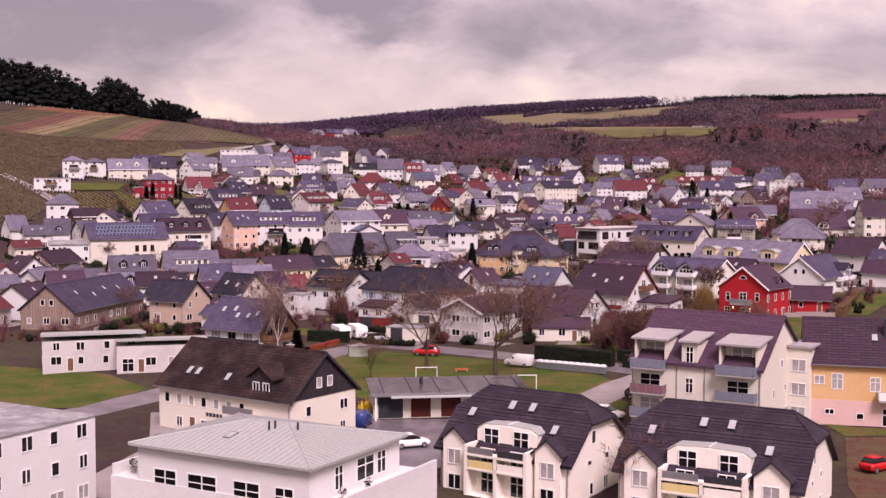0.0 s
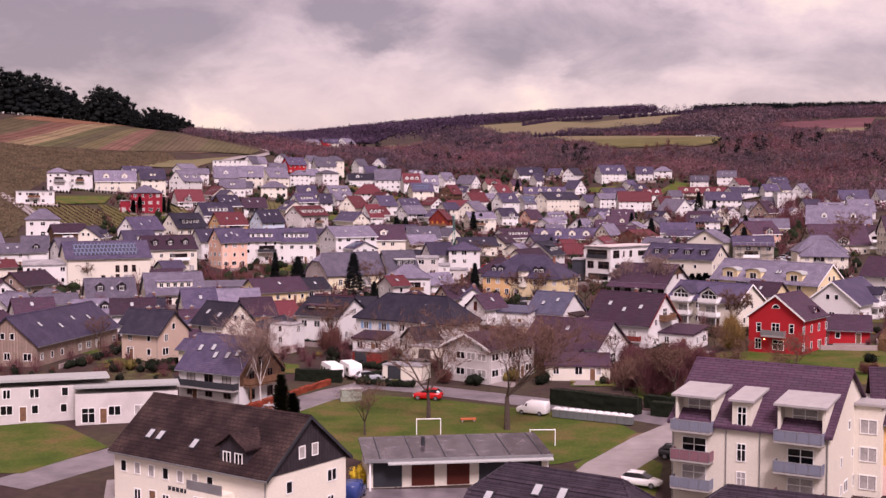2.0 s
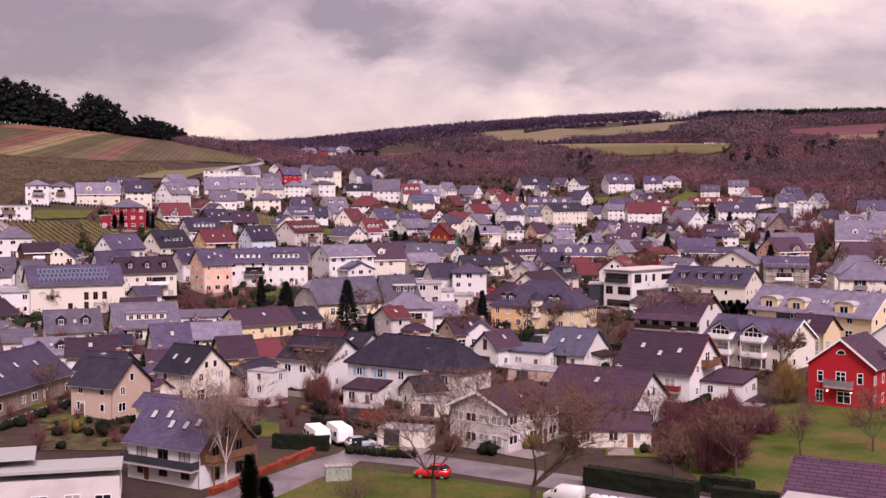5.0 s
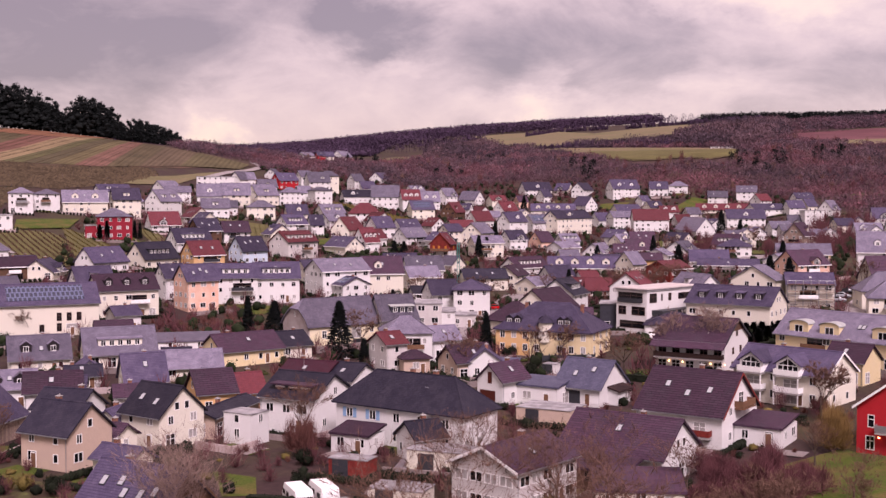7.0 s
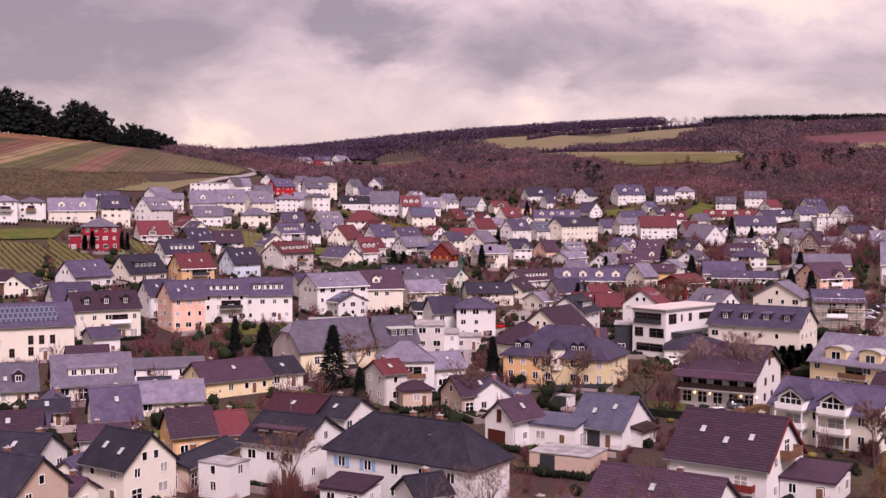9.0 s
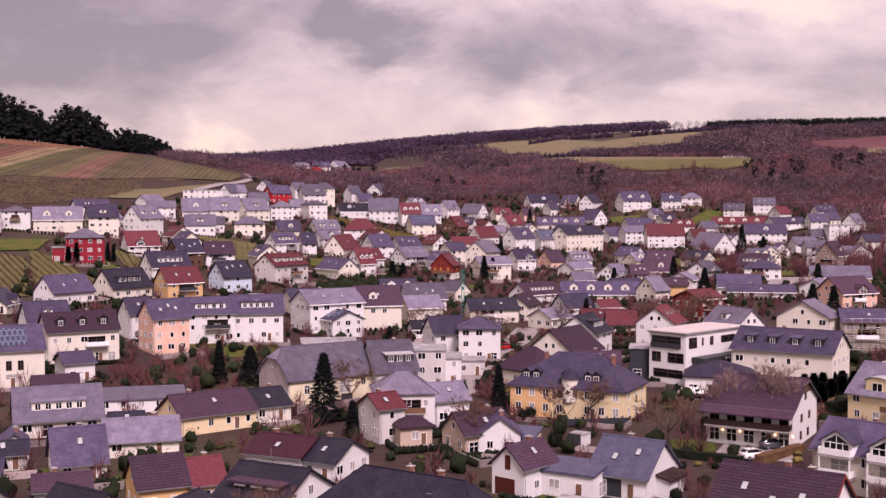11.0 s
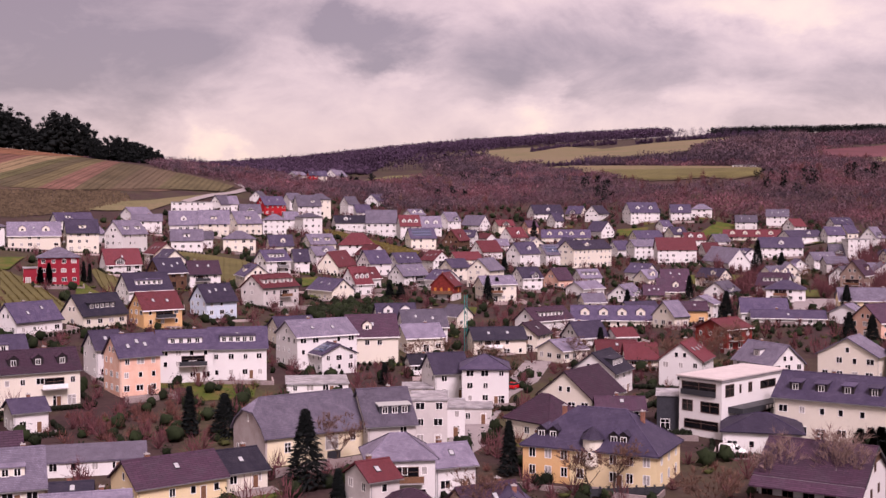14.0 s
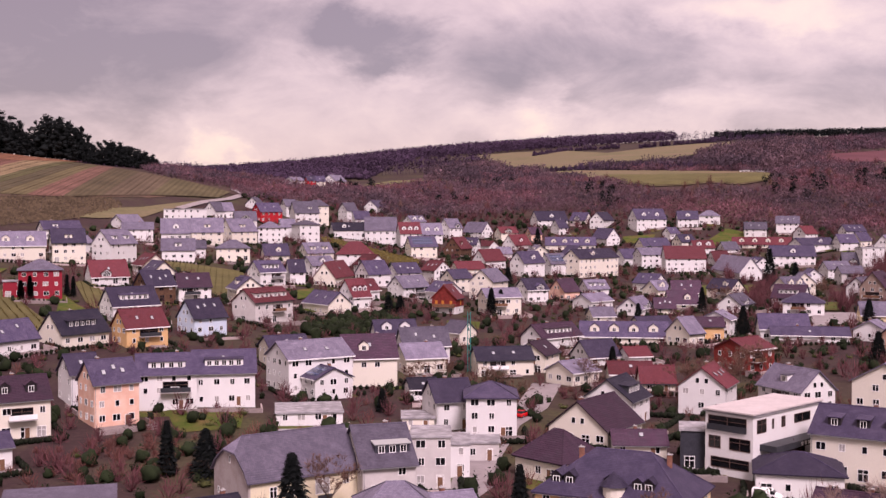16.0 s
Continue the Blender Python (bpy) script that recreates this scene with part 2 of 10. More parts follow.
SCRUB = material("bare_scrub", (0.125, 0.064, 0.086), 0.95, vary=0.5, scale=0.05, fine=0.2, bump=0, tint=(0.064, 0.041, 0.046), island=0.15)
# the purple of this base colour puts aerial haze into the woods
WOODS = material("far_woods", (0.058, 0.035, 0.064), 0.95, vary=0.3, scale=0.03, fine=0.15, bump=0, island=0.12)


# ---- mesh helpers ----
def mesh_from(name, verts, faces, mats, slots=None, smooth=False):
    me = bpy.data.meshes.new(name)
    me.from_pydata([tuple(v) for v in verts], [], faces)
    for m in mats if isinstance(mats, (list, tuple)) else [mats]:
        me.materials.append(m)
    if slots:
        me.polygons.foreach_set("material_index", slots)
    if smooth:
        me.polygons.foreach_set("use_smooth", [True] * len(me.polygons))
    me.update()
    return me


def part(name, me, parent, m=None, label=""):
    ob = new(name, me)
    ob.parent = parent
    if m is not None:
        ob.matrix_local = m
    return tagged(ob, label)


def thing(name, m, label, category, group="", kind=""):
    ob = new(name)
    ob.empty_display_size = 0.1
    ob.matrix_world = m
    return tagged(ob, label, category, group, kind)


class Geo:
    """Collects boxes, prisms and tubes for one mesh."""

    def __init__(self):
        self.v, self.f, self.s = [], [], []

    def add(self, verts, faces, slot=0):
        n = len(self.v)
        self.v += [tuple(v) for v in verts]
        self.f += [tuple(i + n for i in f) for f in faces]
        self.s += [slot] * len(faces)
        return self

    def box(self, x0, x1, y0, y1, z0, z1, slot=0):
        v = [(x, y, z) for z in (z0, z1) for y in (y0, y1) for x in (x0, x1)]
        return self.add(v, [(0, 2, 3, 1), (4, 5, 7, 6), (0, 1, 5, 4), (2, 6, 7, 3), (0, 4, 6, 2), (1, 3, 7, 5)], slot)

    def slab(self, corners, t, slot=0):
        """A plate on four corners (counter-clockwise from above), t thick downwards."""
        c = [Vector(p) for p in corners]
        v = c + [p - Vector((0, 0, t)) for p in c]
        n = len(c)
        return self.add(v, [tuple(range(n)), tuple(range(2 * n - 1, n - 1, -1))] + [(i, i + n, (i + 1) % n + n, (i + 1) % n) for i in range(n)], slot)

    def tube(self, a, b, ra, rb, sides=5, slot=0):
        a, b = Vector(a), Vector(b)
        d = (b - a).normalized()
        p = d.orthogonal().normalized()
        q = d.cross(p)
        v = []
        for c, r in ((a, ra), (b, rb)):
            v += [c + (p * math.cos(2 * math.pi * k / sides) + q * math.sin(2 * math.pi * k / sides)) * r for k in range(sides)]
        f = [(k, (k + 1) % sides, sides + (k + 1) % sides, sides + k) for k in range(sides)] + [tuple(range(sides - 1, -1, -1)), tuple(range(sides, 2 * sides))]
        return self.add(v, f, slot)

    def lathe(self, profile, sides=12, slot=0, centre=(0, 0)):
        v = [(centre[0] + r * math.cos(2 * math.pi * k / sides), centre[1] + r * math.sin(2 * math.pi * k / sides), z) for r, z in profile for k in range(sides)]
        f = [(i * sides + k, i * sides + (k + 1) % sides, (i + 1) * sides + (k + 1) % sides, (i + 1) * sides + k) for i in range(len(profile) - 1) for k in range(sides)]
        f += [tuple(range(sides - 1, -1, -1)), tuple((len(profile) - 1) * sides + k for k in range(sides))]
        return self.add(v, f, slot)

    def mesh(self, name, mats, smooth=False):
        return mesh_from(name, self.v, self.f, mats, self.s, smooth)


# ---- the lie of the land: spot heights on a fan that widens with distance ----
FAN = [-1.5, -0.9, -0.45, 0, 0.45, 0.9, 1.5]
ROWS_Y = [0, 160, 260, 360, 460, 560, 700, 850, 1000, 1250, 1700, 2300]
HEIGHTS = (
    (-13.2, -7.5, -3.5, -3.5, -3.1, -1.5, 0.6),
    (-6.9, -3.6, -0.4, -0.3, 0.4, 2.8, 4.8),
    (1.2, 0.6, 1.1, 0.8, 2.6, 6.6, 8.4),
    (12.7, 8.1, 4.8, 3.8, 5.6, 10.1, 11.1),
    (28.8, 18.6, 13.5, 6.1, 9.2, 11.5, 14.4),
    (49.2, 33.6, 22.2, 10, 11.1, 14.8, 21.5),
    (70.4, 52.9, 34.7, 19, 11.7, 22.7, 35.6),
    (87.5, 71.8, 56.6, 28, 28.9, 43.4, 56.1),
    (100.8, 94.4, 74.5, 56.2, 68.3, 75.3, 80.4),
    (95.3, 91.5, 78.3, 80.5, 97.4, 102.8, 108.2),
    (78.2, 84.3, 93.5, 112.5, 136.3, 144.8, 150.4),
    (60.3, 79.8, 101.8, 148.9, 170.5, 179.2, 183.3),
)


def knot(v, keys):
    v = min(max(v, keys[0]), keys[-1])
    i = 0
    while i < len(keys) - 2 and v > keys[i + 1]:
        i += 1
    t = (v - keys[i]) / (keys[i + 1] - keys[i])
    return i, (-0.5 * t + t * t - 0.5 * t**3, 1 - 2.5 * t * t + 1.5 * t**3, 0.5 * t + 2 * t * t - 1.5 * t**3, -0.5 * t * t + 0.5 * t**3)


def ground(x, y):
    i, wi = knot(x / (0.38 * max(y, 0) + 60), FAN)
    j, wj = knot(y, ROWS_Y)
    z = 0.0
    for dj in range(4):
        row = HEIGHTS[min(max(j + dj - 1, 0), len(ROWS_Y) - 1)]
        for di in range(4):
            z += wj[dj] * wi[di] * row[min(max(i + di - 1, 0), len(FAN) - 1)]
    return z


def build_ground():
    ys = [-900, -500, -250, -100] + [-40 + 14 * k for k in range(30)] + [390 + 20 * k for k in range(40)] + [1220 + 60 * k for k in range(20)] + [2500, 2800, 3300, 4200]
    us = [-14, -6, -3.2] + [-2 + 4 * k / 110 for k in range(111)] + [3.2, 6, 14]
    v = [(u * (0.38 * max(y, 0) + 60), y, ground(u * (0.38 * max(y, 0) + 60), y) + 0.15 * noise.noise((u * 9, y * 0.02, 0)) * min(1, max(0, (y - 500) / 400))) for y in ys for u in us]
    n = len(us)
    f = [(j * n + i, j * n + i + 1, (j + 1) * n + i + 1, (j + 1) * n + i) for j in range(len(ys) - 1) for i in range(n - 1)]
    ob = new("ground", mesh_from("ground", v, f, GROUND, smooth=True))
    return tagged(ob, "brown winter ground of the valley and hills", "ground", kind="structure")


build_ground()


def inside(x, y, poly):
    hit = False
    for (ax, ay), (bx, by) in zip(poly, poly[1:] + poly[:1]):
        if (ay > y) != (by > y) and x < (bx - ax) * (y - ay) / (by - ay) + ax:
            hit = not hit
    return hit


def patch(name, poly, mat, lift, label, category, step=4.0):
    """A sheet of ground cover draped over the land inside an outline."""
    bm = bmesh.new()
    bm.faces.new([bm.verts.new((x, y, 0)) for x, y in poly])
    xs, ys = [p[0] for p in poly], [p[1] for p in poly]
    for axis, lo, hi in ((0, min(xs), max(xs)), (1, min(ys), max(ys))):
        for k in range(1, int((hi - lo) / step) + 1):
            co = [0, 0, 0]
            no = [0, 0, 0]
            co[axis], no[axis] = lo + k * step, 1
            bmesh.ops.bisect_plane(bm, geom=bm.verts[:] + bm.edges[:] + bm.faces[:], plane_co=co, plane_no=no)
    for v in bm.verts:
        v.co.z = ground(v.co.x, v.co.y) + lift
    for fc in bm.faces:
        if fc.normal.z < 0:
            fc.normal_flip()
    me = bpy.data.meshes.new(name)
    bm.to_mesh(me)
    bm.free()
    me.materials.append(mat)
    return tagged(new(name, me), label, category, kind="structure")


def ribbon(name, pts, width, mat, lift, label, category="road"):
    """A road or path along a line."""
    p = [Vector((x, y)) for x, y in pts]
    fine = []
    for a, b in zip(p, p[1:]):
        n = max(1, int((b - a).length / 6))
        fine += [a.lerp(b, k / n) for k in range(n)]
    fine.append(p[-1])
    v, f = [], []
    for k, c in enumerate(fine):
        d = (fine[min(k + 1, len(fine) - 1)] - fine[max(k - 1, 0)]).normalized()
        s = Vector((-d.y, d.x)) * width / 2
        for q in (c + s, c, c - s):
            v.append((q.x, q.y, ground(q.x, q.y) + lift))
    for k in range(len(fine) - 1):
        for j in range(2):
            f.append((3 * k + j, 3 * k + j + 1, 3 * k + j + 4, 3 * k + j + 3))
    return tagged(new(name, mesh_from(name, v, f, mat)), label, category, kind="structure")


def cloud_of_flakes(centres, radius, tall, count, size, rng, lift=0.5, flat=1.0):
    """Vertices and triangles of many loose clumps of small flakes, for woods, scrub and hedges."""
    centres = np.asarray(centres, float)
    n = len(centres)
    radius = np.broadcast_to(np.asarray(radius, float), (n,))
    tall = np.broadcast_to(np.asarray(tall, float), (n,))
    way = rng.normal(size=(n, count, 3))
    way /= np.linalg.norm(way, axis=2, keepdims=True)
    way *= rng.uniform(0.45, 1.0, (n, count, 1))
    mid = centres[:, None, :] + way * np.stack([radius, radius, tall / 2], -1)[:, None, :]
    mid[..., 2] += (tall * lift)[:, None]
    s = size * rng.uniform(0.6, 1.3, (n, count, 1, 1))
    tri = rng.normal(size=(n, count, 3, 3)) * s * (1, 1, flat)
    v = (mid[:, :, None, :] + tri).reshape(-1, 3)
    return v, np.arange(len(v)).reshape(-1, 3)


def shrub_masses(centres, radius, tall, rng, level=2):
    """Lumpy closed bodies, one for each shrub, that its loose twigs stand out of."""
    centres = np.asarray(centres, float)
    n = len(centres)
    bm = bmesh.new()
    bmesh.ops.create_icosphere(bm, subdivisions=level, radius=1.0)
    way = np.array([v.co[:] for v in bm.verts])
    tri = np.array([[v.index for v in f.verts] for f in bm.faces])
    bm.free()
    radius = np.broadcast_to(np.asarray(radius, float), (n,))
    tall = np.broadcast_to(np.asarray(tall, float), (n,))
    lump = rng.uniform(0.55, 1.15, (n, len(way), 1))
    v = way[None] * lump * np.stack([radius, radius * rng.uniform(0.7, 1.3, n), tall * 0.55], -1)[:, None, :] + centres[:, None, :]
    v[..., 2] += (tall * 0.42)[:, None]
    f = tri[None] + (np.arange(n) * len(way))[:, None, None]
    return v.reshape(-1, 3), f.reshape(-1, 3)


def cloud_of_twigs(centres, radius, tall, count, width, rng):
    """Bare shrubs: slender twigs fanning out and up from each foot, with side twigs on them."""
    centres = np.asarray(centres, float)
    n = len(centres)
    radius = np.broadcast_to(np.asarray(radius, float), (n,))
    tall = np.broadcast_to(np.asarray(tall, float), (n,))
    way = rng.normal(size=(n, count, 3))
    way[..., 2] = np.abs(way[..., 2]) * 1.2 + 0.25
    way /= np.linalg.norm(way, axis=2, keepdims=True)
    tip = centres[:, None, :] + way * np.stack([radius, radius, tall], -1)[:, None, :] * rng.uniform(0.7, 1.1, (n, count, 1))
    t = rng.choice([0.05, 0.4, 0.6], (n, count, 1))
    foot = centres[:, None, :] * (1 - t) + tip * t + rng.normal(size=(n, count, 3)) * 0.12 * radius[:, None, None] * (t > 0.1)
    across = rng.normal(size=(n, count, 3))
    across -= way * (across * way).sum(2, keepdims=True)
    across /= np.linalg.norm(across, axis=2, keepdims=True)
    v = np.stack([foot - across * width, foot + across * width, tip], 2).reshape(-1, 3)
    return v, np.arange(len(v)).reshape(-1, 3)


def stuff_mesh(name, v, f, mat):
    me = bpy.data.meshes.new(name)
    me.vertices.add(len(v))
    me.vertices.foreach_set("co", np.asarray(v, np.float32).ravel())
    me.loops.add(len(f) * 3)
    me.loops.foreach_set("vertex_index", np.asarray(f, np.int32).ravel())
    me.polygons.add(len(f))
    me.polygons.foreach_set("loop_start", np.arange(0, len(f) * 3, 3, dtype=np.int32))
    me.materials.append(mat)
    me.update(calc_edges=True)
    return me


# ---- houses ----
WALL_WORDS = {"w": "white rendered", "c": "cream rendered", "y": "yellow rendered", "o": "ochre rendered", "p": "peach rendered", "r": "red rendered", "v": "claret red rendered", "b": "pale blue rendered", "s": "grey rendered", "e": "tan rendered", "k": "dark timber-clad", "t": "rubble stone", "q": "dark red timber", "a": "anthracite clad"}
ROOF_WORDS = {"x": "weathered brown tiled roof", "m": "maroon tiled roof", "b": "blue-grey slate roof", "d": "dark slate roof", "g": "grey slate roof", "r": "red tiled roof", "n": "brown tiled roof", "k": "black slate roof", "f": "flat felt roof", "z": "zinc sheet roof"}
SHARED = {}
FOOT = []


def shared(key, make):
    if key not in SHARED:
        SHARED[key] = make()
    return SHARED[key]


def window_mesh(w, h, pane, frame=None):
    """A frame with a mullion standing proud of the wall (local -y), its panes set back in it: one closed surface."""

    def make():
        f = 0.09
        xs = [-w / 2, -w / 2 + f] + ([-0.04, 0.04] if w > 0.9 else []) + [w / 2 - f, w / 2]
        zs = [-h / 2, -h / 2 + f] + ([h * 0.12, h * 0.12 + 0.07] if h > 1.6 else []) + [h / 2 - f, h / 2]
        v, faces, slots, at = [], [], [], {}

        def p(i, j, k):
            if (i, j, k) not in at:
                at[i, j, k] = len(v)
                v.append((xs[i], (-0.06, -0.005, 0.03)[k], zs[j]))
            return at[i, j, k]

        for i in range(len(xs) - 1):
            for j in range(len(zs) - 1):
                c = [(i, j), (i + 1, j), (i + 1, j + 1), (i, j + 1)]
                if i % 2 and j % 2:
                    faces.append(tuple(p(*q, 1) for q in c))
                    slots.append(1)
                    for q, r in zip(c, c[1:] + c[:1]):
                        faces.append((p(*q, 0), p(*r, 0), p(*r, 1), p(*q, 1)))
                        slots.append(0)
                else:
                    faces.append(tuple(p(*q, 0) for q in c))
                    slots.append(0)
        n, m = len(xs) - 1, len(zs) - 1
        rim = [(i, 0) for i in range(n)] + [(n, j) for j in range(m)] + [(i, m) for i in range(n, 0, -1)] + [(0, j) for j in range(m, 0, -1)]
        for q, r in zip(rim, rim[1:] + rim[:1]):
            faces.append((p(*q, 0), p(*q, 2), p(*r, 2), p(*r, 0)))
            slots.append(0)
        return mesh_from("window", v, faces, [frame or FRAME, pane], slots)

    return shared(("window", w, h, pane.name, (frame or FRAME).name), make)


def skylight_mesh():
    def make():
        g = Geo()
        g.box(-0.39, 0.39, -0.6, 0.6, 0.0, 0.09).box(-0.31, 0.31, -0.5, 0.5, 0.085, 0.10, 1)
        return g.mesh("skylight", [DARK, material("skylight_glass", (0.35, 0.36, 0.38), 0.1, vary=0.1, bump=0, spec=0.8)])

    return shared("skylight", make)


def chimney_mesh(h):
    def make():
        g = Geo()
        g.box(-0.3, 0.3, -0.3, 0.3, -1.0, h).box(-0.38, 0.38, -0.38, 0.38, h, h + 0.1, 1)
        g.tube((-0.12, 0, h + 0.1), (-0.12, 0, h + 0.35), 0.09, 0.08, 6, 1)
        return g.mesh("chimney", [BRICK, CONCRETE])

    return shared(("chimney", h), make)


def roof_rise(y, W, rh):
    return rh * (1 - abs(y) / (W / 2))


def gable_roof(L, W, hw, rh, over=0.45, t=0.24):
    """Both slopes and the ridge cap as one closed body."""
    s = rh / (W / 2)
    a, b = L / 2 + over, W / 2 + over
    top, low = hw + rh + t, hw - over * s + t
    k = 0.17
    line = [(-b, low), (-k, top - k * s), (-k, top - k * s + 0.09), (0, top + 0.11), (k, top - k * s + 0.09), (k, top - k * s), (b, low), (b, low - t), (0, top - t), (-b, low - t)]
    n = len(line)
    v = [(x, y, z) for x in (-a, a) for y, z in line]
    quads = [(i, i + n, (i + 1) % n + n, (i + 1) % n) for i in range(n)]
    return Geo().add(v, quads + [(0, 1, 8, 9), (1, 2, 3, 4, 5, 8), (5, 6, 7, 8)] + [(9 + n, 8 + n, 1 + n, n), (8 + n, 5 + n, 4 + n, 3 + n, 2 + n, 1 + n), (8 + n, 7 + n, 6 + n, 5 + n)])


def hip_roof(L, W, hw, rh, over=0.5, t=0.2, cut=1.0):
    """cut: how far the ridge draws in at each end, as a part of half the width."""
    g = Geo()
    a, b, r = L / 2 + over, W / 2 + over, max(0.15, L / 2 - W / 2 * cut)
    z0, z1 = hw + 0.05, hw + rh
    v = [(-a, -b, z0), (a, -b, z0), (a, b, z0), (-a, b, z0), (-r, 0, z1), (r, 0, z1)]
    g.add(v + [(x, y, z0 - t) for x, y, _ in v[:4]], [(0, 1, 5, 4), (1, 2, 5), (2, 3, 4, 5), (3, 0, 4), (0, 6, 7, 1), (1, 7, 8, 2), (2, 8, 9, 3), (3, 9, 6, 0), (9, 8, 7, 6)])
    return g


def hip_ridges(L, W, hw, rh, over=0.5, cut=1.0):
    a, b, r = L / 2 + over, W / 2 + over, max(0.15, L / 2 - W / 2 * cut)
    z0, z1 = hw + 0.05, hw + rh
    ends = [((-a, -b, z0), (-r, 0, z1)), ((-a, b, z0), (-r, 0, z1)), ((a, -b, z0), (r, 0, z1)), ((a, b, z0), (r, 0, z1)), ((-r, 0, z1), (r, 0, z1))]
    return [Geo().tube(p, q, 0.11, 0.11, 6) for p, q in ends]


def wall_shell(L, W, hw, rh, gable=True, deep=3.0):
    g = Geo()
    a, b = L / 2, W / 2
    v = [(-a, -b, -deep), (a, -b, -deep), (a, b, -deep), (-a, b, -deep), (-a, -b, hw), (a, -b, hw), (a, b, hw), (-a, b, hw)]
    f = [(0, 1, 5, 4), (2, 3, 7, 6)]
    if gable:
        v += [(-a, 0, hw + rh), (a, 0, hw + rh)]
        f += [(1, 2, 6, 9, 5), (3, 0, 4, 8, 7), (4, 5, 9, 8), (6, 7, 8, 9)]
    else:
        f += [(1, 2, 6, 5), (3, 0, 4, 7), (4, 5, 6, 7)]
    return g.add(v, f)


def put_windows(base, rng, L, W, hw, rh, gable, sides, dense=1.0, frame=None, size=None):
    """Rows of windows on the four walls; each is a part of the house."""
    floors = max(1, int(hw / 2.65 + 0.35))
    fh = hw / floors
    for nx, ny, run, off in sides:
        yaw = math.degrees(math.atan2(nx, -ny))
        cols = max(1, int(run / 3.1 * dense + 0.3))
        for k in range(floors):
            for c in range(cols):
                if rng.random() < 0.14:
                    continue
                u = (c + 0.5) / cols * run - run / 2 + rng.uniform(-0.15, 0.15)
                w, h = size or rng.choice([(1.0, 1.25), (1.25, 1.3), (1.6, 1.3), (0.9, 1.2)])
                if k == 0 and rng.random() < 0.18:
                    w, h = 1.7, 2.0
                z = k * fh + (1.0 + h / 2 if h < 1.9 else 1.15)
                if z + h / 2 > hw - 0.1:
                    z = hw - 0.15 - h / 2
                pane = CURTAIN if rng.random() < 0.22 else GLASS
                x, y = (u * -ny, u * nx)
                part("window", window_mesh(w, h, pane, frame), base, pose(nx * off + x, ny * off + y, z, 0, 0, yaw))
        if gable and abs(nx) > 0.5 and rh > 2.6:
            for u in ((-0.9, 0.9) if rh > 3.4 else (0.0,)):
                part("window", window_mesh(0.9, 1.15, GLASS, frame), base, pose(nx * off, u, hw + rh * 0.30, 0, 0, yaw))


SHINGLE = material("dark_shingles", (0.045, 0.036, 0.042), 0.75, vary=0.3, scale=1.0, fine=8, bump=0.4, courses=(0.3, 0.2, 0.55))


def dormer(base, x, side, L, W, hw, rh, wide, mat_wall, mat_roof, shed=False, up=0.28):
    """A dormer on the roof slope of that side: cheeks and front, its own roof and windows."""
    s = rh / (W / 2)
    z0 = hw + rh * up
    y0 = (W / 2) * (1 - up)
    tall = min(1.55, rh * 0.42)
    deep = min(tall / s + 0.4, y0)
    d = part("dormer", None, base, pose(x, side * y0, z0, 0, 0, 0 if side < 0 else 180))
    g = Geo()
    g.box(-wide / 2, wide / 2, 0.0, deep + 0.3, -0.35, tall)
    if not shed:
        g.add([(-wide / 2, 0, tall), (wide / 2, 0, tall), (0, 0, tall + wide * 0.36), (-wide / 2, deep, tall), (wide / 2, deep, tall), (0, deep, tall + wide * 0.36)], [(0, 1, 2), (5, 4, 3)])
    part("dormer_front", g.mesh("dormer_front", mat_wall), d)
    g = Geo()
    o = 0.18
    if shed:
        g.slab([(-wide / 2 - o, -o - 0.1, tall + 0.06), (wide / 2 + o, -o - 0.1, tall + 0.06), (wide / 2 + o, deep + 0.9, tall + 0.42), (-wide / 2 - o, deep + 0.9, tall + 0.42)], 0.14)
    else:
        p = tall + wide * 0.36 + 0.1
        far = deep + wide * 0.36 / s
        g.slab([(-wide / 2 - o, -o, tall - 0.06), (0, -o, p), (0, far, p), (-wide / 2 - o, deep, tall - 0.06)], 0.1)
        g.slab([(0, -o, p), (wide / 2 + o, -o, tall - 0.06), (wide / 2 + o, deep, tall - 0.06), (0, far, p)], 0.1)
    part("dormer_roof", g.mesh("dormer_roof", mat_roof), d)
    n = max(1, int(wide / 1.5))
    for k in range(n):
        part("window", window_mesh(1.0 if wide / n > 1.25 else 0.8, min(1.15, tall - 0.25), GLASS), d, pose((k + 0.5) / n * (wide - 0.3) - (wide - 0.3) / 2, -0.01, tall / 2 - 0.02))
    return d


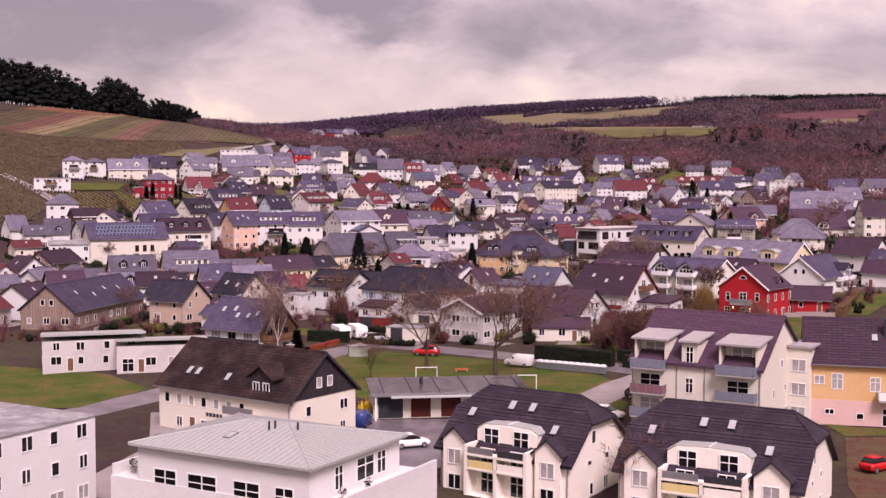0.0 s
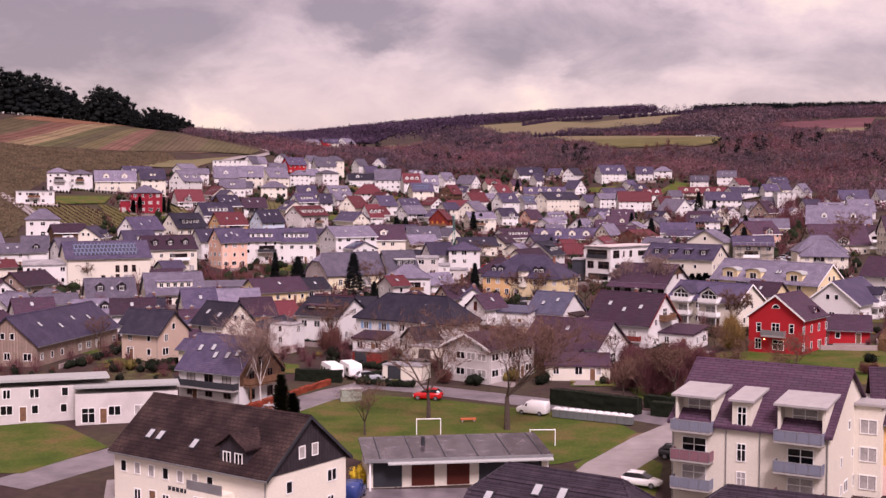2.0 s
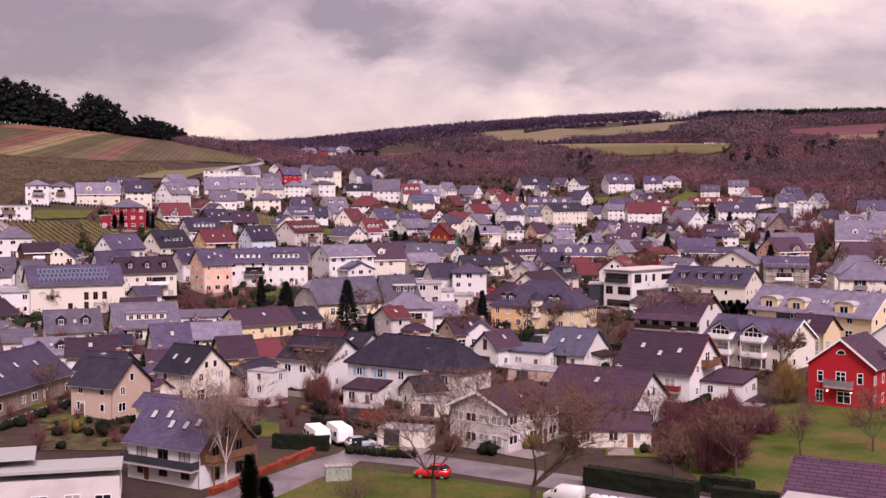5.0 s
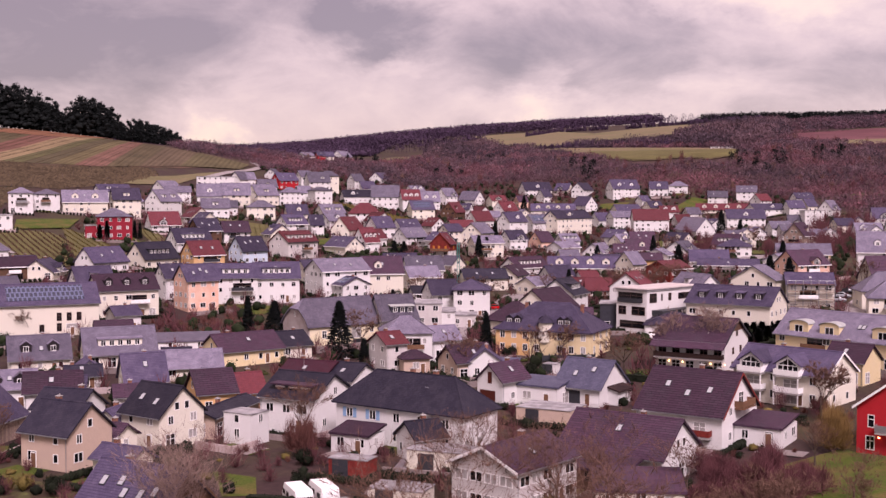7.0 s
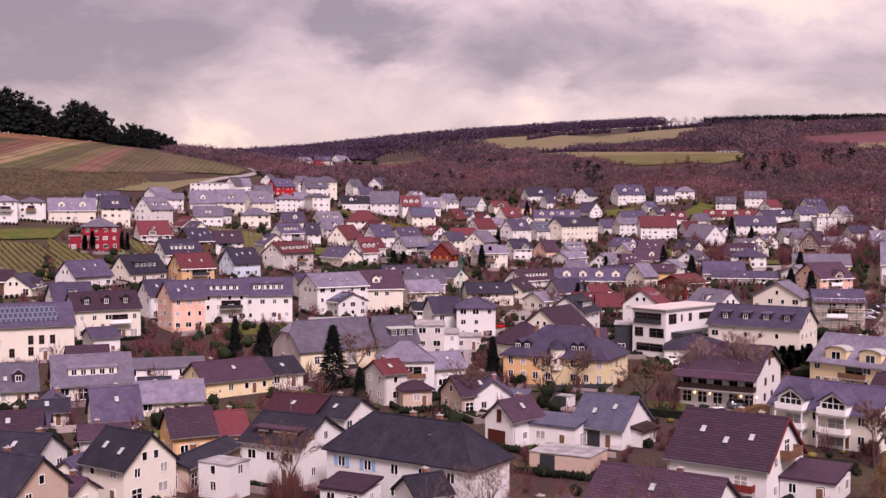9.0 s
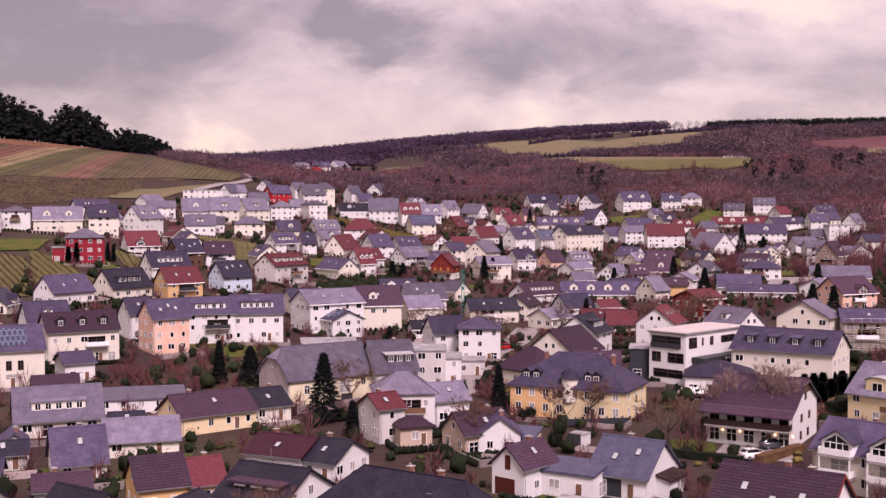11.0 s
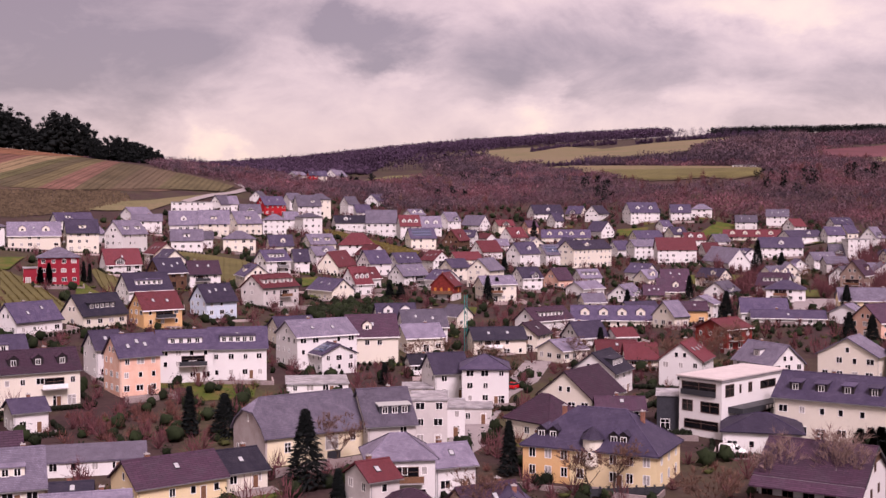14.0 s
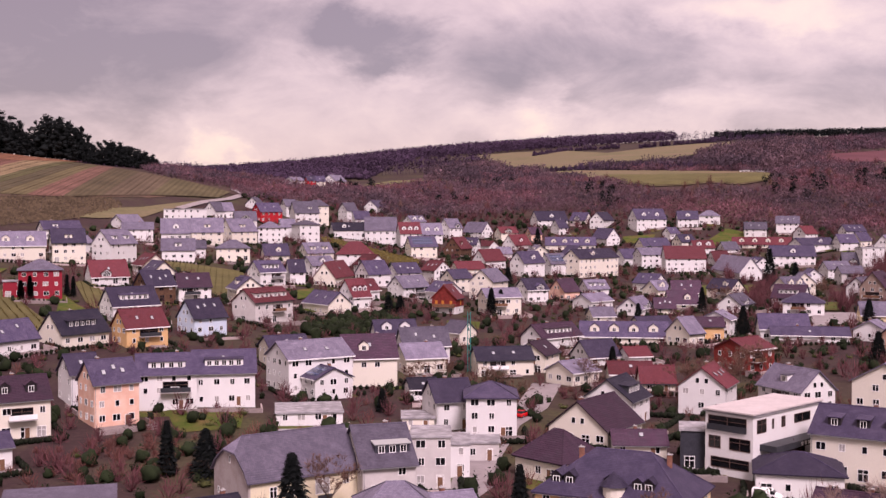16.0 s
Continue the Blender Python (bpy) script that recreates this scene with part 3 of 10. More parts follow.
def house(x, y, z, yaw, L, W, hw, rh, wall, roof, extra="", label="", windows=True):
    rng = random.Random(int(x * 31 + y * 17))
    if y > 380 and roof == "d" and int(x * 7 + y * 3) % 5 < 1:
        roof = "g"
    words = label or f"{WALL_WORDS[wall]} house with a {ROOF_WORDS[roof]}"
    z = min(z, ground(x, y) + 0.8)
    FOOT.append((x, y, radians(yaw), L / 2 + 1.2, W / 2 + 1.2))
    base = thing("house", pose(x, y, z, 0, 0, yaw), words, "house", "houses of the town")
    hip, flat = extra.startswith("hip") or extra == "mansion", roof == "f" or extra in ("flat", "low")
    gable = not hip and not flat
    near = -1 if math.cos(radians(yaw)) > 0 else 1
    part("wall", wall_shell(L, W, hw, rh, gable).mesh("wall", WALLS[wall]), base)
    mr = ROOFS[roof]
    if hip:
        part("roof", hip_roof(L, W, hw, rh, cut=1.0 if L > W * 1.1 else 0.8).mesh("roof", mr), base)
        if y < 420:
            for g in hip_ridges(L, W, hw, rh, cut=1.0 if L > W * 1.1 else 0.8):
                part("ridge", g.mesh("ridge", mr), base)
    elif flat:
        g = Geo()
        o = 0.25
        g.slab([(-L / 2 - o, -W / 2 - o, hw + 0.15), (L / 2 + o, -W / 2 - o, hw + 0.15), (L / 2 + o, W / 2 + o, hw + 0.15 + (0.9 if extra == "low" else 0.06)), (-L / 2 - o, W / 2 + o, hw + 0.15 + (0.9 if extra == "low" else 0.06))], 0.3)
        part("roof", g.mesh("roof", mr), base)
    else:
        part("roof", gable_roof(L, W, hw, rh).mesh("roof", mr), base)
    sides = [(0, -1, L, W / 2), (0, 1, L, W / 2), (-1, 0, W, L / 2), (1, 0, W, L / 2)]
    if windows:
        if y > 205:  # the sides that face up the valley are never seen
            c, n = math.cos(radians(yaw)), math.sin(radians(yaw))
            sides = [q for q in sides if any((c * q[0] - n * q[1]) * (0 - x) + (n * q[0] + c * q[1]) * (v - y) > 0.06 * abs(y - v) for v in (0, 165))]
        put_windows(base, rng, L, W, hw, rh, gable, sides, frame=DARKFRAME if wall == "k" else None)
    s = rh / (W / 2)
    tilt = math.degrees(math.atan(s))
    if gable:
        for k in range(int(extra[1]) if extra[:1] == "s" and extra[1:2].isdigit() else (1 if rng.random() < 0.35 else 0)):
            n = int(extra[1]) if extra[:1] == "s" and extra[1:2].isdigit() else 1
            f = 0.5
            sx = ((k + 0.5) / n - 0.5) * L * 0.75 + rng.uniform(-0.4, 0.4)
            sy = near * W / 2 * (1 - f + rng.uniform(-0.12, 0.12))
            part("skylight", skylight_mesh(), base, pose(sx, sy, hw + roof_rise(sy, W, rh) + 0.27, tilt * (1 if near < 0 else -1)))
        if extra[:1] == "d" and extra[1:].isdigit():
            n = int(extra[1])
            for k in range(n):
                dormer(base, ((k + 0.5) / n - 0.5) * L * 0.9, near, L, W, hw, rh, min(2.0 if y < 480 else 2.7, L / n * 0.62), WALLS[wall] if y > 380 else SHINGLE if roof != "r" else mr, mr, shed=(int(x) % 3 == 0))
        if extra == "" and y > 400 and rh > 3.0 and L > 9:
            if rng.random() < 0.3:
                cross_gable(base, rng.uniform(-0.15, 0.15) * L, near, L, W, hw, rh, rng.uniform(3.0, 4.2), 0.3, WALLS[wall], mr, 1.3, True)
            elif rng.random() < 0.45:
                dormer(base, rng.uniform(-0.2, 0.2) * L, near, L, W, hw, rh, 2.2, WALLS[wall], mr, shed=rng.random() < 0.3)
        if extra in ("shed", "sheddorm", "chalet"):
            dormer(base, 0, near, L, W, hw, rh, L * 0.62, DARK if roof == "k" else WALLS[wall], mr, shed=True)
        if extra == "widedorm":
            dormer(base, L * 0.12, near, L, W, hw, rh, 5.4, WALLS["a"], ROOFS["z"], shed=True)
        if extra == "solar":
            y0, y1 = W / 2 * 0.85, W / 2 * 0.15
            for c in range(max(2, int(L * 0.8 / 1.06))):
                for r in range(2):
                    ya, yb = y0 + (y1 - y0) * r / 2 - 0.02, y0 + (y1 - y0) * (r + 1) / 2 + 0.02
                    xa = -L * 0.4 + c * 1.06
                    q = [(xa, near * ya, hw + roof_rise(ya, W, rh) + 0.34), (xa + 1.0, near * ya, hw + roof_rise(ya, W, rh) + 0.34), (xa + 1.0, near * yb, hw + roof_rise(yb, W, rh) + 0.34), (xa, near * yb, hw + roof_rise(yb, W, rh) + 0.34)]
                    part("solar_panel", Geo().slab(q if near < 0 else q[::-1], 0.05).mesh("solar_panel", SOLAR), base)
        if rng.random() < 0.8:
            part("chimney", chimney_mesh(0.9), base, pose(rng.choice((-1, 1)) * L * rng.uniform(0.05, 0.32), -near * W * 0.06, hw + rh * 0.9))
        zz = hw - 0.45 * s + 0.1
        if 420 <= y < 620:
            part("fascia", Geo().box(-L / 2 - 0.46, L / 2 + 0.46, near * (W / 2 + 0.5) - 0.05, near * (W / 2 + 0.5) + 0.05, zz - 0.2, zz + 0.06).mesh("fascia", WHITE if int(x) % 3 else DARK), base)
        if y < 420:
            part("gutter", Geo().box(-L / 2 - 0.45, L / 2 + 0.45, near * (W / 2 + 0.5) - 0.07, near * (W / 2 + 0.5) + 0.07, zz - 0.08, zz + 0.05).mesh("gutter", GREYM), base)
            part("downpipe", Geo().tube((-L / 2 + 0.2, near * (W / 2 + 0.06), 0), (-L / 2 + 0.2, near * (W / 2 + 0.06), hw - 0.2), 0.05, 0.05, 5).mesh("downpipe", GREYM), base)
    if windows and 300 < y < 720 and hw > 4.0 and L > 8 and rng.random() < 0.6:
        wide = rng.uniform(3.4, 6.0)
        if gable and rng.random() < 0.4 and abs(math.sin(radians(yaw))) > 0.3:
            end = -1 if math.sin(radians(yaw)) > 0 else 1
            wide = min(wide, W - 1.5)
            b = part("balcony", None, base, pose(end * L / 2, 0, hw / 2 + 0.1, 0, 0, 90 * end))
        else:
            b = part("balcony", None, base, pose(rng.uniform(-0.2, 0.2) * L, near * W / 2, hw / 2 + 0.1, 0, 0, 0 if near < 0 else 180))
        part("glazed_door", shared(("glazed_door", round(wide)), lambda: window_mesh(round(wide) - 1.0, 2.0, GLASS, DARKFRAME)), b, pose(0, -0.03, 1.05))
        part("slab", Geo().box(-wide / 2, wide / 2, -1.4, 0, -0.18, 0).mesh("slab", CONCRETE), b)
        part("railing", Geo().box(-wide / 2, wide / 2, -1.4, -1.34, 0.05, 0.95).mesh("railing", rng.choice((WHITE, GREYM, WOOD, DARK))), b)
    if wall != "k" and hw > 2.3 and y < 430:
        g = Geo()
        g.box(-0.5, 0.5, -0.06, 0.02, 0, 2.05).box(-0.4, 0.4, -0.07, 0.0, 0.1, 1.95, 1)
        part("door", shared("door", lambda: g.mesh("door", [FRAME, WOOD])), base, pose(L * 0.23, near * W / 2, 0.02, 0, 0, 0 if near < 0 else 180))
    return base


def built_on(x, y, pad=0.0):
    for hx, hy, a, l, w in FOOT:
        dx, dy = x - hx, y - hy
        if dx * dx + dy * dy < 900:
            u, v = dx * math.cos(a) + dy * math.sin(a), -dx * math.sin(a) + dy * math.cos(a)
            if abs(u) < l + pad and abs(v) < w + pad:
                return True
    return False


# ---- large buildings near the start, built to their own plans ----
def rail_balcony(base, x, side, W, z, wide, deep, mat, name="balcony"):
    """A balcony slab with a panelled parapet, on the long wall of that side."""
    b = part(name, None, base, pose(x, side * W / 2, z, 0, 0, 0 if side < 0 else 180))
    part("slab", Geo().box(-wide / 2, wide / 2, -deep, 0, -0.18, 0).mesh("slab", CONCRETE), b)
    part("parapet", Geo().box(-wide / 2, wide / 2, -deep, -deep + 0.06, 0.05, 1.0).mesh("parapet", mat), b)
    for s in (-1, 1):
        part("parapet", Geo().box(s * wide / 2 - 0.03, s * wide / 2 + 0.03, -deep + 0.06, 0, 0.05, 1.0).mesh("parapet", mat), b)
    part("handrail", Geo().tube((-wide / 2, -deep + 0.03, 1.04), (wide / 2, -deep + 0.03, 1.04), 0.035, 0.035, 6).mesh("handrail", GREYM), b)
    n = int(wide / 0.9)
    for k in range(n + 1):
        u = -wide / 2 + k * wide / n
        part("baluster", shared("baluster", lambda: Geo().tube((0, 0, 0), (0, 0, 1.04), 0.025, 0.025, 5).mesh("baluster", GREYM)), b, pose(u, -deep - 0.02, 0))
    return b


def apartment_block():
    L, W, hw, rh, side = 15.2, 16.4, 7.9, 5.0, 1
    x, y, yaw = 32.9, 140.8, 148.6
    FOOT.append((x, y, radians(yaw), L / 2 + 1, W / 2 + 2))
    base = thing("apartment_block", pose(x, y, -0.4, 0, 0, yaw), "cream four-storey apartment block with grey balconies and a brown tiled roof", "apartment block")
    wall, roof = WALLS["c"], ROOFS["n"]
    part("wall", wall_shell(L, W, hw, rh).mesh("wall", wall), base)
    part("roof", gable_roof(L, W, hw, rh, 0.4).mesh("roof", roof), base)
    s = rh / (W / 2)
    violet = material("mauve_balcony_panel", (0.20, 0.10, 0.12), 0.6, vary=0.1, bump=0.05)
    grey = material("blue_grey_balcony_panel", (0.17, 0.18, 0.23), 0.6, vary=0.1, bump=0.05)
    for frac, wide, balc in ((0.15, 3.9, True), (0.46, 1.9, False), (0.83, 4.4, True)):
        u = L / 2 - frac * L
        d = part("dormer", None, base, pose(u, side * W / 2, hw, 0, 0, 180))
        deep, tall = 4.2, 2.5
        g = Geo()
        g.box(-wide / 2, -wide / 2 + 0.25, 0, deep, -0.3, tall).box(wide / 2 - 0.25, wide / 2, 0, deep, -0.3, tall)
        part("cheek", g.mesh("cheek", wall), d)
        part("back_wall", Geo().box(-wide / 2 + 0.25, wide / 2 - 0.25, 1.5 if balc else 0.05, 1.7 if balc else 0.25, -0.3, tall).mesh("back_wall", wall), d)
        part("dormer_roof", Geo().slab([(-wide / 2 - 0.3, -0.4, tall + 0.22), (wide / 2 + 0.3, -0.4, tall + 0.22), (wide / 2 + 0.3, deep + 0.7, tall + 0.75), (-wide / 2 - 0.3, deep + 0.7, tall + 0.75)], 0.22).mesh("dormer_roof", [material("white_metal_sheet", (0.34, 0.32, 0.32), 0.45, vary=0.12, scale=0.8, bump=0.05)]), d)
        if balc:
            part("window", window_mesh(2.4, 2.0, CURTAIN), d, pose(0, 1.49, 1.15))
        else:
            part("window", window_mesh(0.95, 1.9, GLASS), d, pose(0, 0.04, 1.1))
        for k, z in enumerate((7.1 + 0.55, 4.35 + 0.4, 1.6 + 0.4)):
            if balc:
                rail_balcony(base, u, side, W, z - 0.4, wide, 1.35, violet if k == (1 if frac < 0.5 else 2) else grey)
            if k:
                part("window", window_mesh(2.5 if balc else 0.95, 2.05 if balc else 1.8, GLASS if k % 2 else CURTAIN), base, pose(u, side * W / 2, z + 0.72, 0, 0, 180))
    rng = random.Random(4)
    put_windows(base, rng, L, W, hw, rh, True, [(0, -1, L, W / 2), (1, 0, W, L / 2)])
    for u, z, w, h in ((3.2, 1.8, 0.7, 1.1), (3.2, 4.5, 0.7, 1.1), (1.2, 1.8, 1.6, 1.2), (-1.5, 4.6, 0.8, 0.9), (-2.5, 1.7, 1.7, 1.3), (0, 7.6, 0.9, 1.0)):
        part("window", window_mesh(w, h, GLASS), base, pose(-L / 2, u, z, 0, 0, -90))
    for frac in (0.0, 0.36, 0.58, 1.0):
        u = L / 2 - frac * L * 0.985 - 0.1
        part("downpipe", Geo().tube((u, side * (W / 2 + 0.07), 0), (u, side * (W / 2 + 0.07), hw), 0.05, 0.05, 5).mesh("downpipe", GREYM), base)
    # stair bay on the gable side
    g = Geo().box(-L / 2 - 2.6, -L / 2, -W / 2 + 0.5, -W / 2 + 6.0, -3, 9.3)
    part("stair_bay", g.mesh("stair_bay", wall), base)
    part("bay_roof", Geo().box(-L / 2 - 3.0, -L / 2 + 2, -W / 2 + 0.2, -W / 2 + 6.3, 9.3, 9.55).mesh("bay_roof", [MATS["white_metal_sheet"]]), base)
    for z in (1.6, 4.4, 7.2):
        part("window", window_mesh(1.7, 1.5, CURTAIN), base, pose(-L / 2 - 1.4, -W / 2 + 6.01, z, 0, 0, 180))
    return base


def villa(x, y, z, yaw, L, W, hw, rh, side, label):
    """A three-storey house with a half-hipped roof, a loggia bay in the middle and two small front gables."""
    FOOT.append((x, y, radians(yaw), L / 2 + 1, W / 2 + 2))
    base = thing("house", pose(x, y, z, 0, 0, yaw), label, "house", "houses of the town")
    wall, roof = plaster("ivory_plaster", (0.80, 0.75, 0.66), (0.72, 0.67, 0.60)), material("anthracite_tile", (0.038, 0.027, 0.040), 0.6, vary=0.15, scale=0.5, fine=9, bump=0.4, tint=(0.048, 0.036, 0.050), courses=(1.4, 0.36, 0.4), spec=0.15)
    h = 0.42  # share of the gable that the half hip takes
    a, b = L / 2, W / 2
    g = Geo()
    deep = 5
    zc, yc = hw + rh * (1 - h), b * h
    v = [(-a, -b, -deep), (a, -b, -deep), (a, b, -deep), (-a, b, -deep), (-a, -b, hw), (a, -b, hw), (a, b, hw), (-a, b, hw), (-a, -yc, zc), (a, -yc, zc), (a, yc, zc), (-a, yc, zc)]
    g.add(v, [(0, 1, 5, 4), (2, 3, 7, 6), (1, 2, 6, 10, 9, 5), (3, 0, 4, 8, 11, 7), (4, 5, 9, 8), (6, 7, 11, 10), (8, 9, 10, 11)])
    part("wall", g.mesh("wall", wall), base)
    g = Geo()
    o, t = 0.5, 0.22
    s = rh / b
    A, B, top, low = a + o, b + o, hw + rh + t, hw - o * s + t
    zc2, yh = zc + t, yc
    r = a - yc * 0.75
    for sg in (-1, 1):
        pts = [(-A, sg * B, low), (A, sg * B, low), (A, sg * yh, zc2), (r, 0, top), (-r, 0, top), (-A, sg * yh, zc2)]
        g.slab(pts if sg < 0 else pts[::-1], t)
    for sg in (-1, 1):
        pts = [(sg * A, -yh, zc2), (sg * A, yh, zc2), (sg * r, 0, top)]
        g.slab(pts if sg > 0 else pts[::-1], t)
    part("ridge", Geo().tube((-r, 0, top), (r, 0, top), 0.13, 0.13, 6).mesh("ridge", roof), base)
    for sx in (-1, 1):
        for sy in (-1, 1):
            part("ridge", Geo().tube((sx * r, 0, top), (sx * A, sy * yh, zc2), 0.11, 0.11, 6).mesh("ridge", roof), base)
    part("roof", g.mesh("roof", roof), base)
    # stepped tile courses on the slope towards the street
    g = Geo()
    n = int(math.hypot(B, top - low) / 0.36)
    for k in range(n):
        f0, f1 = k / n, (k + 1) / n
        y0, y1, z0, z1 = B * (1 - f0), B * (1 - f1), low + (top - low) * f0, low + (top - low) * f1
        e0 = A if y0 > yh else r + (A - r) * y0 / yh
        if e0 > 0.5:
            g.slab([(-e0, side * y0, z0 + 0.055), (e0, side * y0, z0 + 0.055), (e0 - 0.01, side * y1, z1 + 0.012), (-e0 + 0.01, side * y1, z1 + 0.012)][:: 1 if side < 0 else -1], 0.04)
    tagged(part("tile_course", g.mesh("tile_course", roof), base), kind="stuff")
    # loggia bay
    bw, deepb = L * 0.46, 2.3
    zt = hw + 2.45
    bay = part("loggia_bay", None, base, pose(0, side * b, 0, 0, 0, 0 if side < 0 else 180))
    g = Geo()
    for u in (-bw / 2, 0, bw / 2):
        g.box(u - 0.16, u + 0.16, -1.5, 0.8, -5, hw - 0.1 if u == 0 else hw + 0.75)
    part("piers", g.mesh("piers", wall), bay)
    for z0 in (-0.1, 2.75 - 0.2, hw - 0.25):
        part("floor_slab", Geo().box(-bw / 2 + 0.16, bw / 2 - 0.16, -1.5, 0.0, z0, z0 + 0.2).mesh("floor_slab", wall), bay)
    for sx in (-1, 1):
        part("railing", Geo().box(sx * bw / 4 - bw / 4 + 0.25, sx * bw / 4 + bw / 4 - 0.25, -1.46, -1.4, hw + 0.0, hw + 0.6).mesh("railing", DARK if sx > 0 else GREYM), bay)
        part("railing", Geo().box(sx * bw / 4 - bw / 4 + 0.25, sx * bw / 4 + bw / 4 - 0.25, -1.46, -1.4, 2.75, 3.45).mesh("railing", wall if sx > 0 else material("pale_yellow_panel", (0.62, 0.50, 0.22), 0.5, vary=0.1, bump=0.05)), bay)
        part("window", window_mesh(1.7, 2.0, GLASS), bay, pose(sx * bw / 4, 0.62, hw + 1.15))
        for z0 in (1.15, 3.75):
            part("window", window_mesh(1.6, 2.0 if z0 < 2 else 1.4, GLASS), bay, pose(sx * bw / 4, -0.03, z0))
    # the arched attic front of the bay
    arch = [(-bw / 2, hw - 0.1), (-bw / 2, zt - 0.55), (-bw / 2 + 0.7, zt - 0.12), (0, zt), (bw / 2 - 0.7, zt - 0.12), (bw / 2, zt - 0.55), (bw / 2, hw - 0.1)]
    n = len(arch)
    vv = [(u, 0.65, w) for u, w in arch] + [(u, 4.4, w) for u, w in arch]
    g = Geo().add(vv, [tuple(range(n)), tuple(range(2 * n - 1, n - 1, -1))] + [(i, (i + 1) % n, (i + 1) % n + n, i + n) for i in range(n)])
    part("bay_front", g.mesh("bay_front", wall), bay)
    up = arch[1:-1]
    m = len(up)
    vv = [(u * 1.03, y0, w + d) for d in (0.02, 0.12) for y0 in (0.9, 4.7) for u, w in up]
    ff = []
    for i in range(m - 1):
        ff += [(i, i + 1, i + 1 + m, i + m), (2 * m + i, 3 * m + i, 3 * m + i + 1, 2 * m + i + 1), (i, 2 * m + i, 2 * m + i + 1, i + 1), (m + i, m + i + 1, 3 * m + i + 1, 3 * m + i)]
    part("bay_roof", Geo().add(vv, ff + [(0, m, 3 * m, 2 * m), (m - 1, 3 * m - 1, 4 * m - 1, 2 * m - 1)]).mesh("bay_roof", ROOFS["z"]), bay)
    for k in range(1, 6):
        u = -bw / 2 + k * bw / 6
        part("glazing_rib", Geo().box(u - 0.03, u + 0.03, 0.9, 4.6, zt + 0.02 - 0.1 * abs(u), zt + 0.17 - 0.1 * abs(u)).mesh("glazing_rib", WHITE), bay)
    # small front gables
    for sx in (-1, 1):
        wg = L * 0.185
        d = part("front_gable", None, base, pose(sx * (L * 0.36), side * b, 0, 0, 0, 0 if side < 0 else 180))
        zt2 = hw + 0.9
        g = Geo().add([(-wg / 2, -0.55, -5), (wg / 2, -0.55, -5), (wg / 2, -0.55, zt2), (0, -0.55, zt2 + wg * 0.42), (-wg / 2, -0.55, zt2), (-wg / 2, 2.2, -5), (wg / 2, 2.2, -5), (wg / 2, 2.2, zt2), (0, 2.2, zt2 + wg * 0.42), (-wg / 2, 2.2, zt2)], [(0, 1, 2, 3, 4), (9, 8, 7, 6, 5), (0, 5, 6, 1), (1, 6, 7, 2), (2, 7, 8, 3), (3, 8, 9, 4), (4, 9, 5, 0)])
        part("gable_front", g.mesh("gable_front", wall), d)
        g = Geo()
        p = zt2 + wg * 0.42 + 0.16
        g.slab([(-wg / 2 - 0.35, -0.85, zt2 - 0.2), (0, -0.85, p), (0, 3.4, p), (-wg / 2 - 0.35, 3.0, zt2 - 0.2)], 0.16)
        g.slab([(0, -0.85, p), (wg / 2 + 0.35, -0.85, zt2 - 0.2), (wg / 2 + 0.35, 3.0, zt2 - 0.2), (0, 3.4, p)], 0.16)
        part("gable_roof", g.mesh("gable_roof", roof), d)
        for z0 in (0.9, 3.3):
            part("window", window_mesh(1.5, 1.5, CURTAIN if z0 > 2 else GLASS), d, pose(0, -0.56, z0))
    tilt = math.degrees(math.atan(s))
    for u, f in ((-L * 0.30, 0.52), (-L * 0.06, 0.22), (L * 0.1, 0.22), (L * 0.38, 0.4)):
        yy = side * b * (f + 0.08)
        part("skylight", skylight_mesh(), base, pose(u, yy, hw + roof_rise(yy, W, rh) + 0.34, tilt * (1 if side < 0 else -1)))
    for u, zz, w, hh in ((1.2, hw + 1.6, 0.9, 1.3), (2.0, 3.4, 0.9, 0.6), (-1.6, 3.5, 0.9, 0.7), (1.6, 0.9, 0.8, 1.2), (-1.4, 1.0, 1.0, 1.3)):
        part("window", window_mesh(w, hh, GLASS), base, pose(-a, u, zz, 0, 0, -90))
    put_windows(base, random.Random(int(x)), L, W, hw, rh, False, [(0, -side, L, b), (1, 0, W, a)])
    for u in (-a + 0.15, -L * 0.26, L * 0.26, a - 0.15):
        part("downpipe", Geo().tube((u, side * (b + 0.1), -2), (u, side * (b + 0.1), hw), 0.055, 0.055, 6).mesh("downpipe", GREYM), base)
    return base


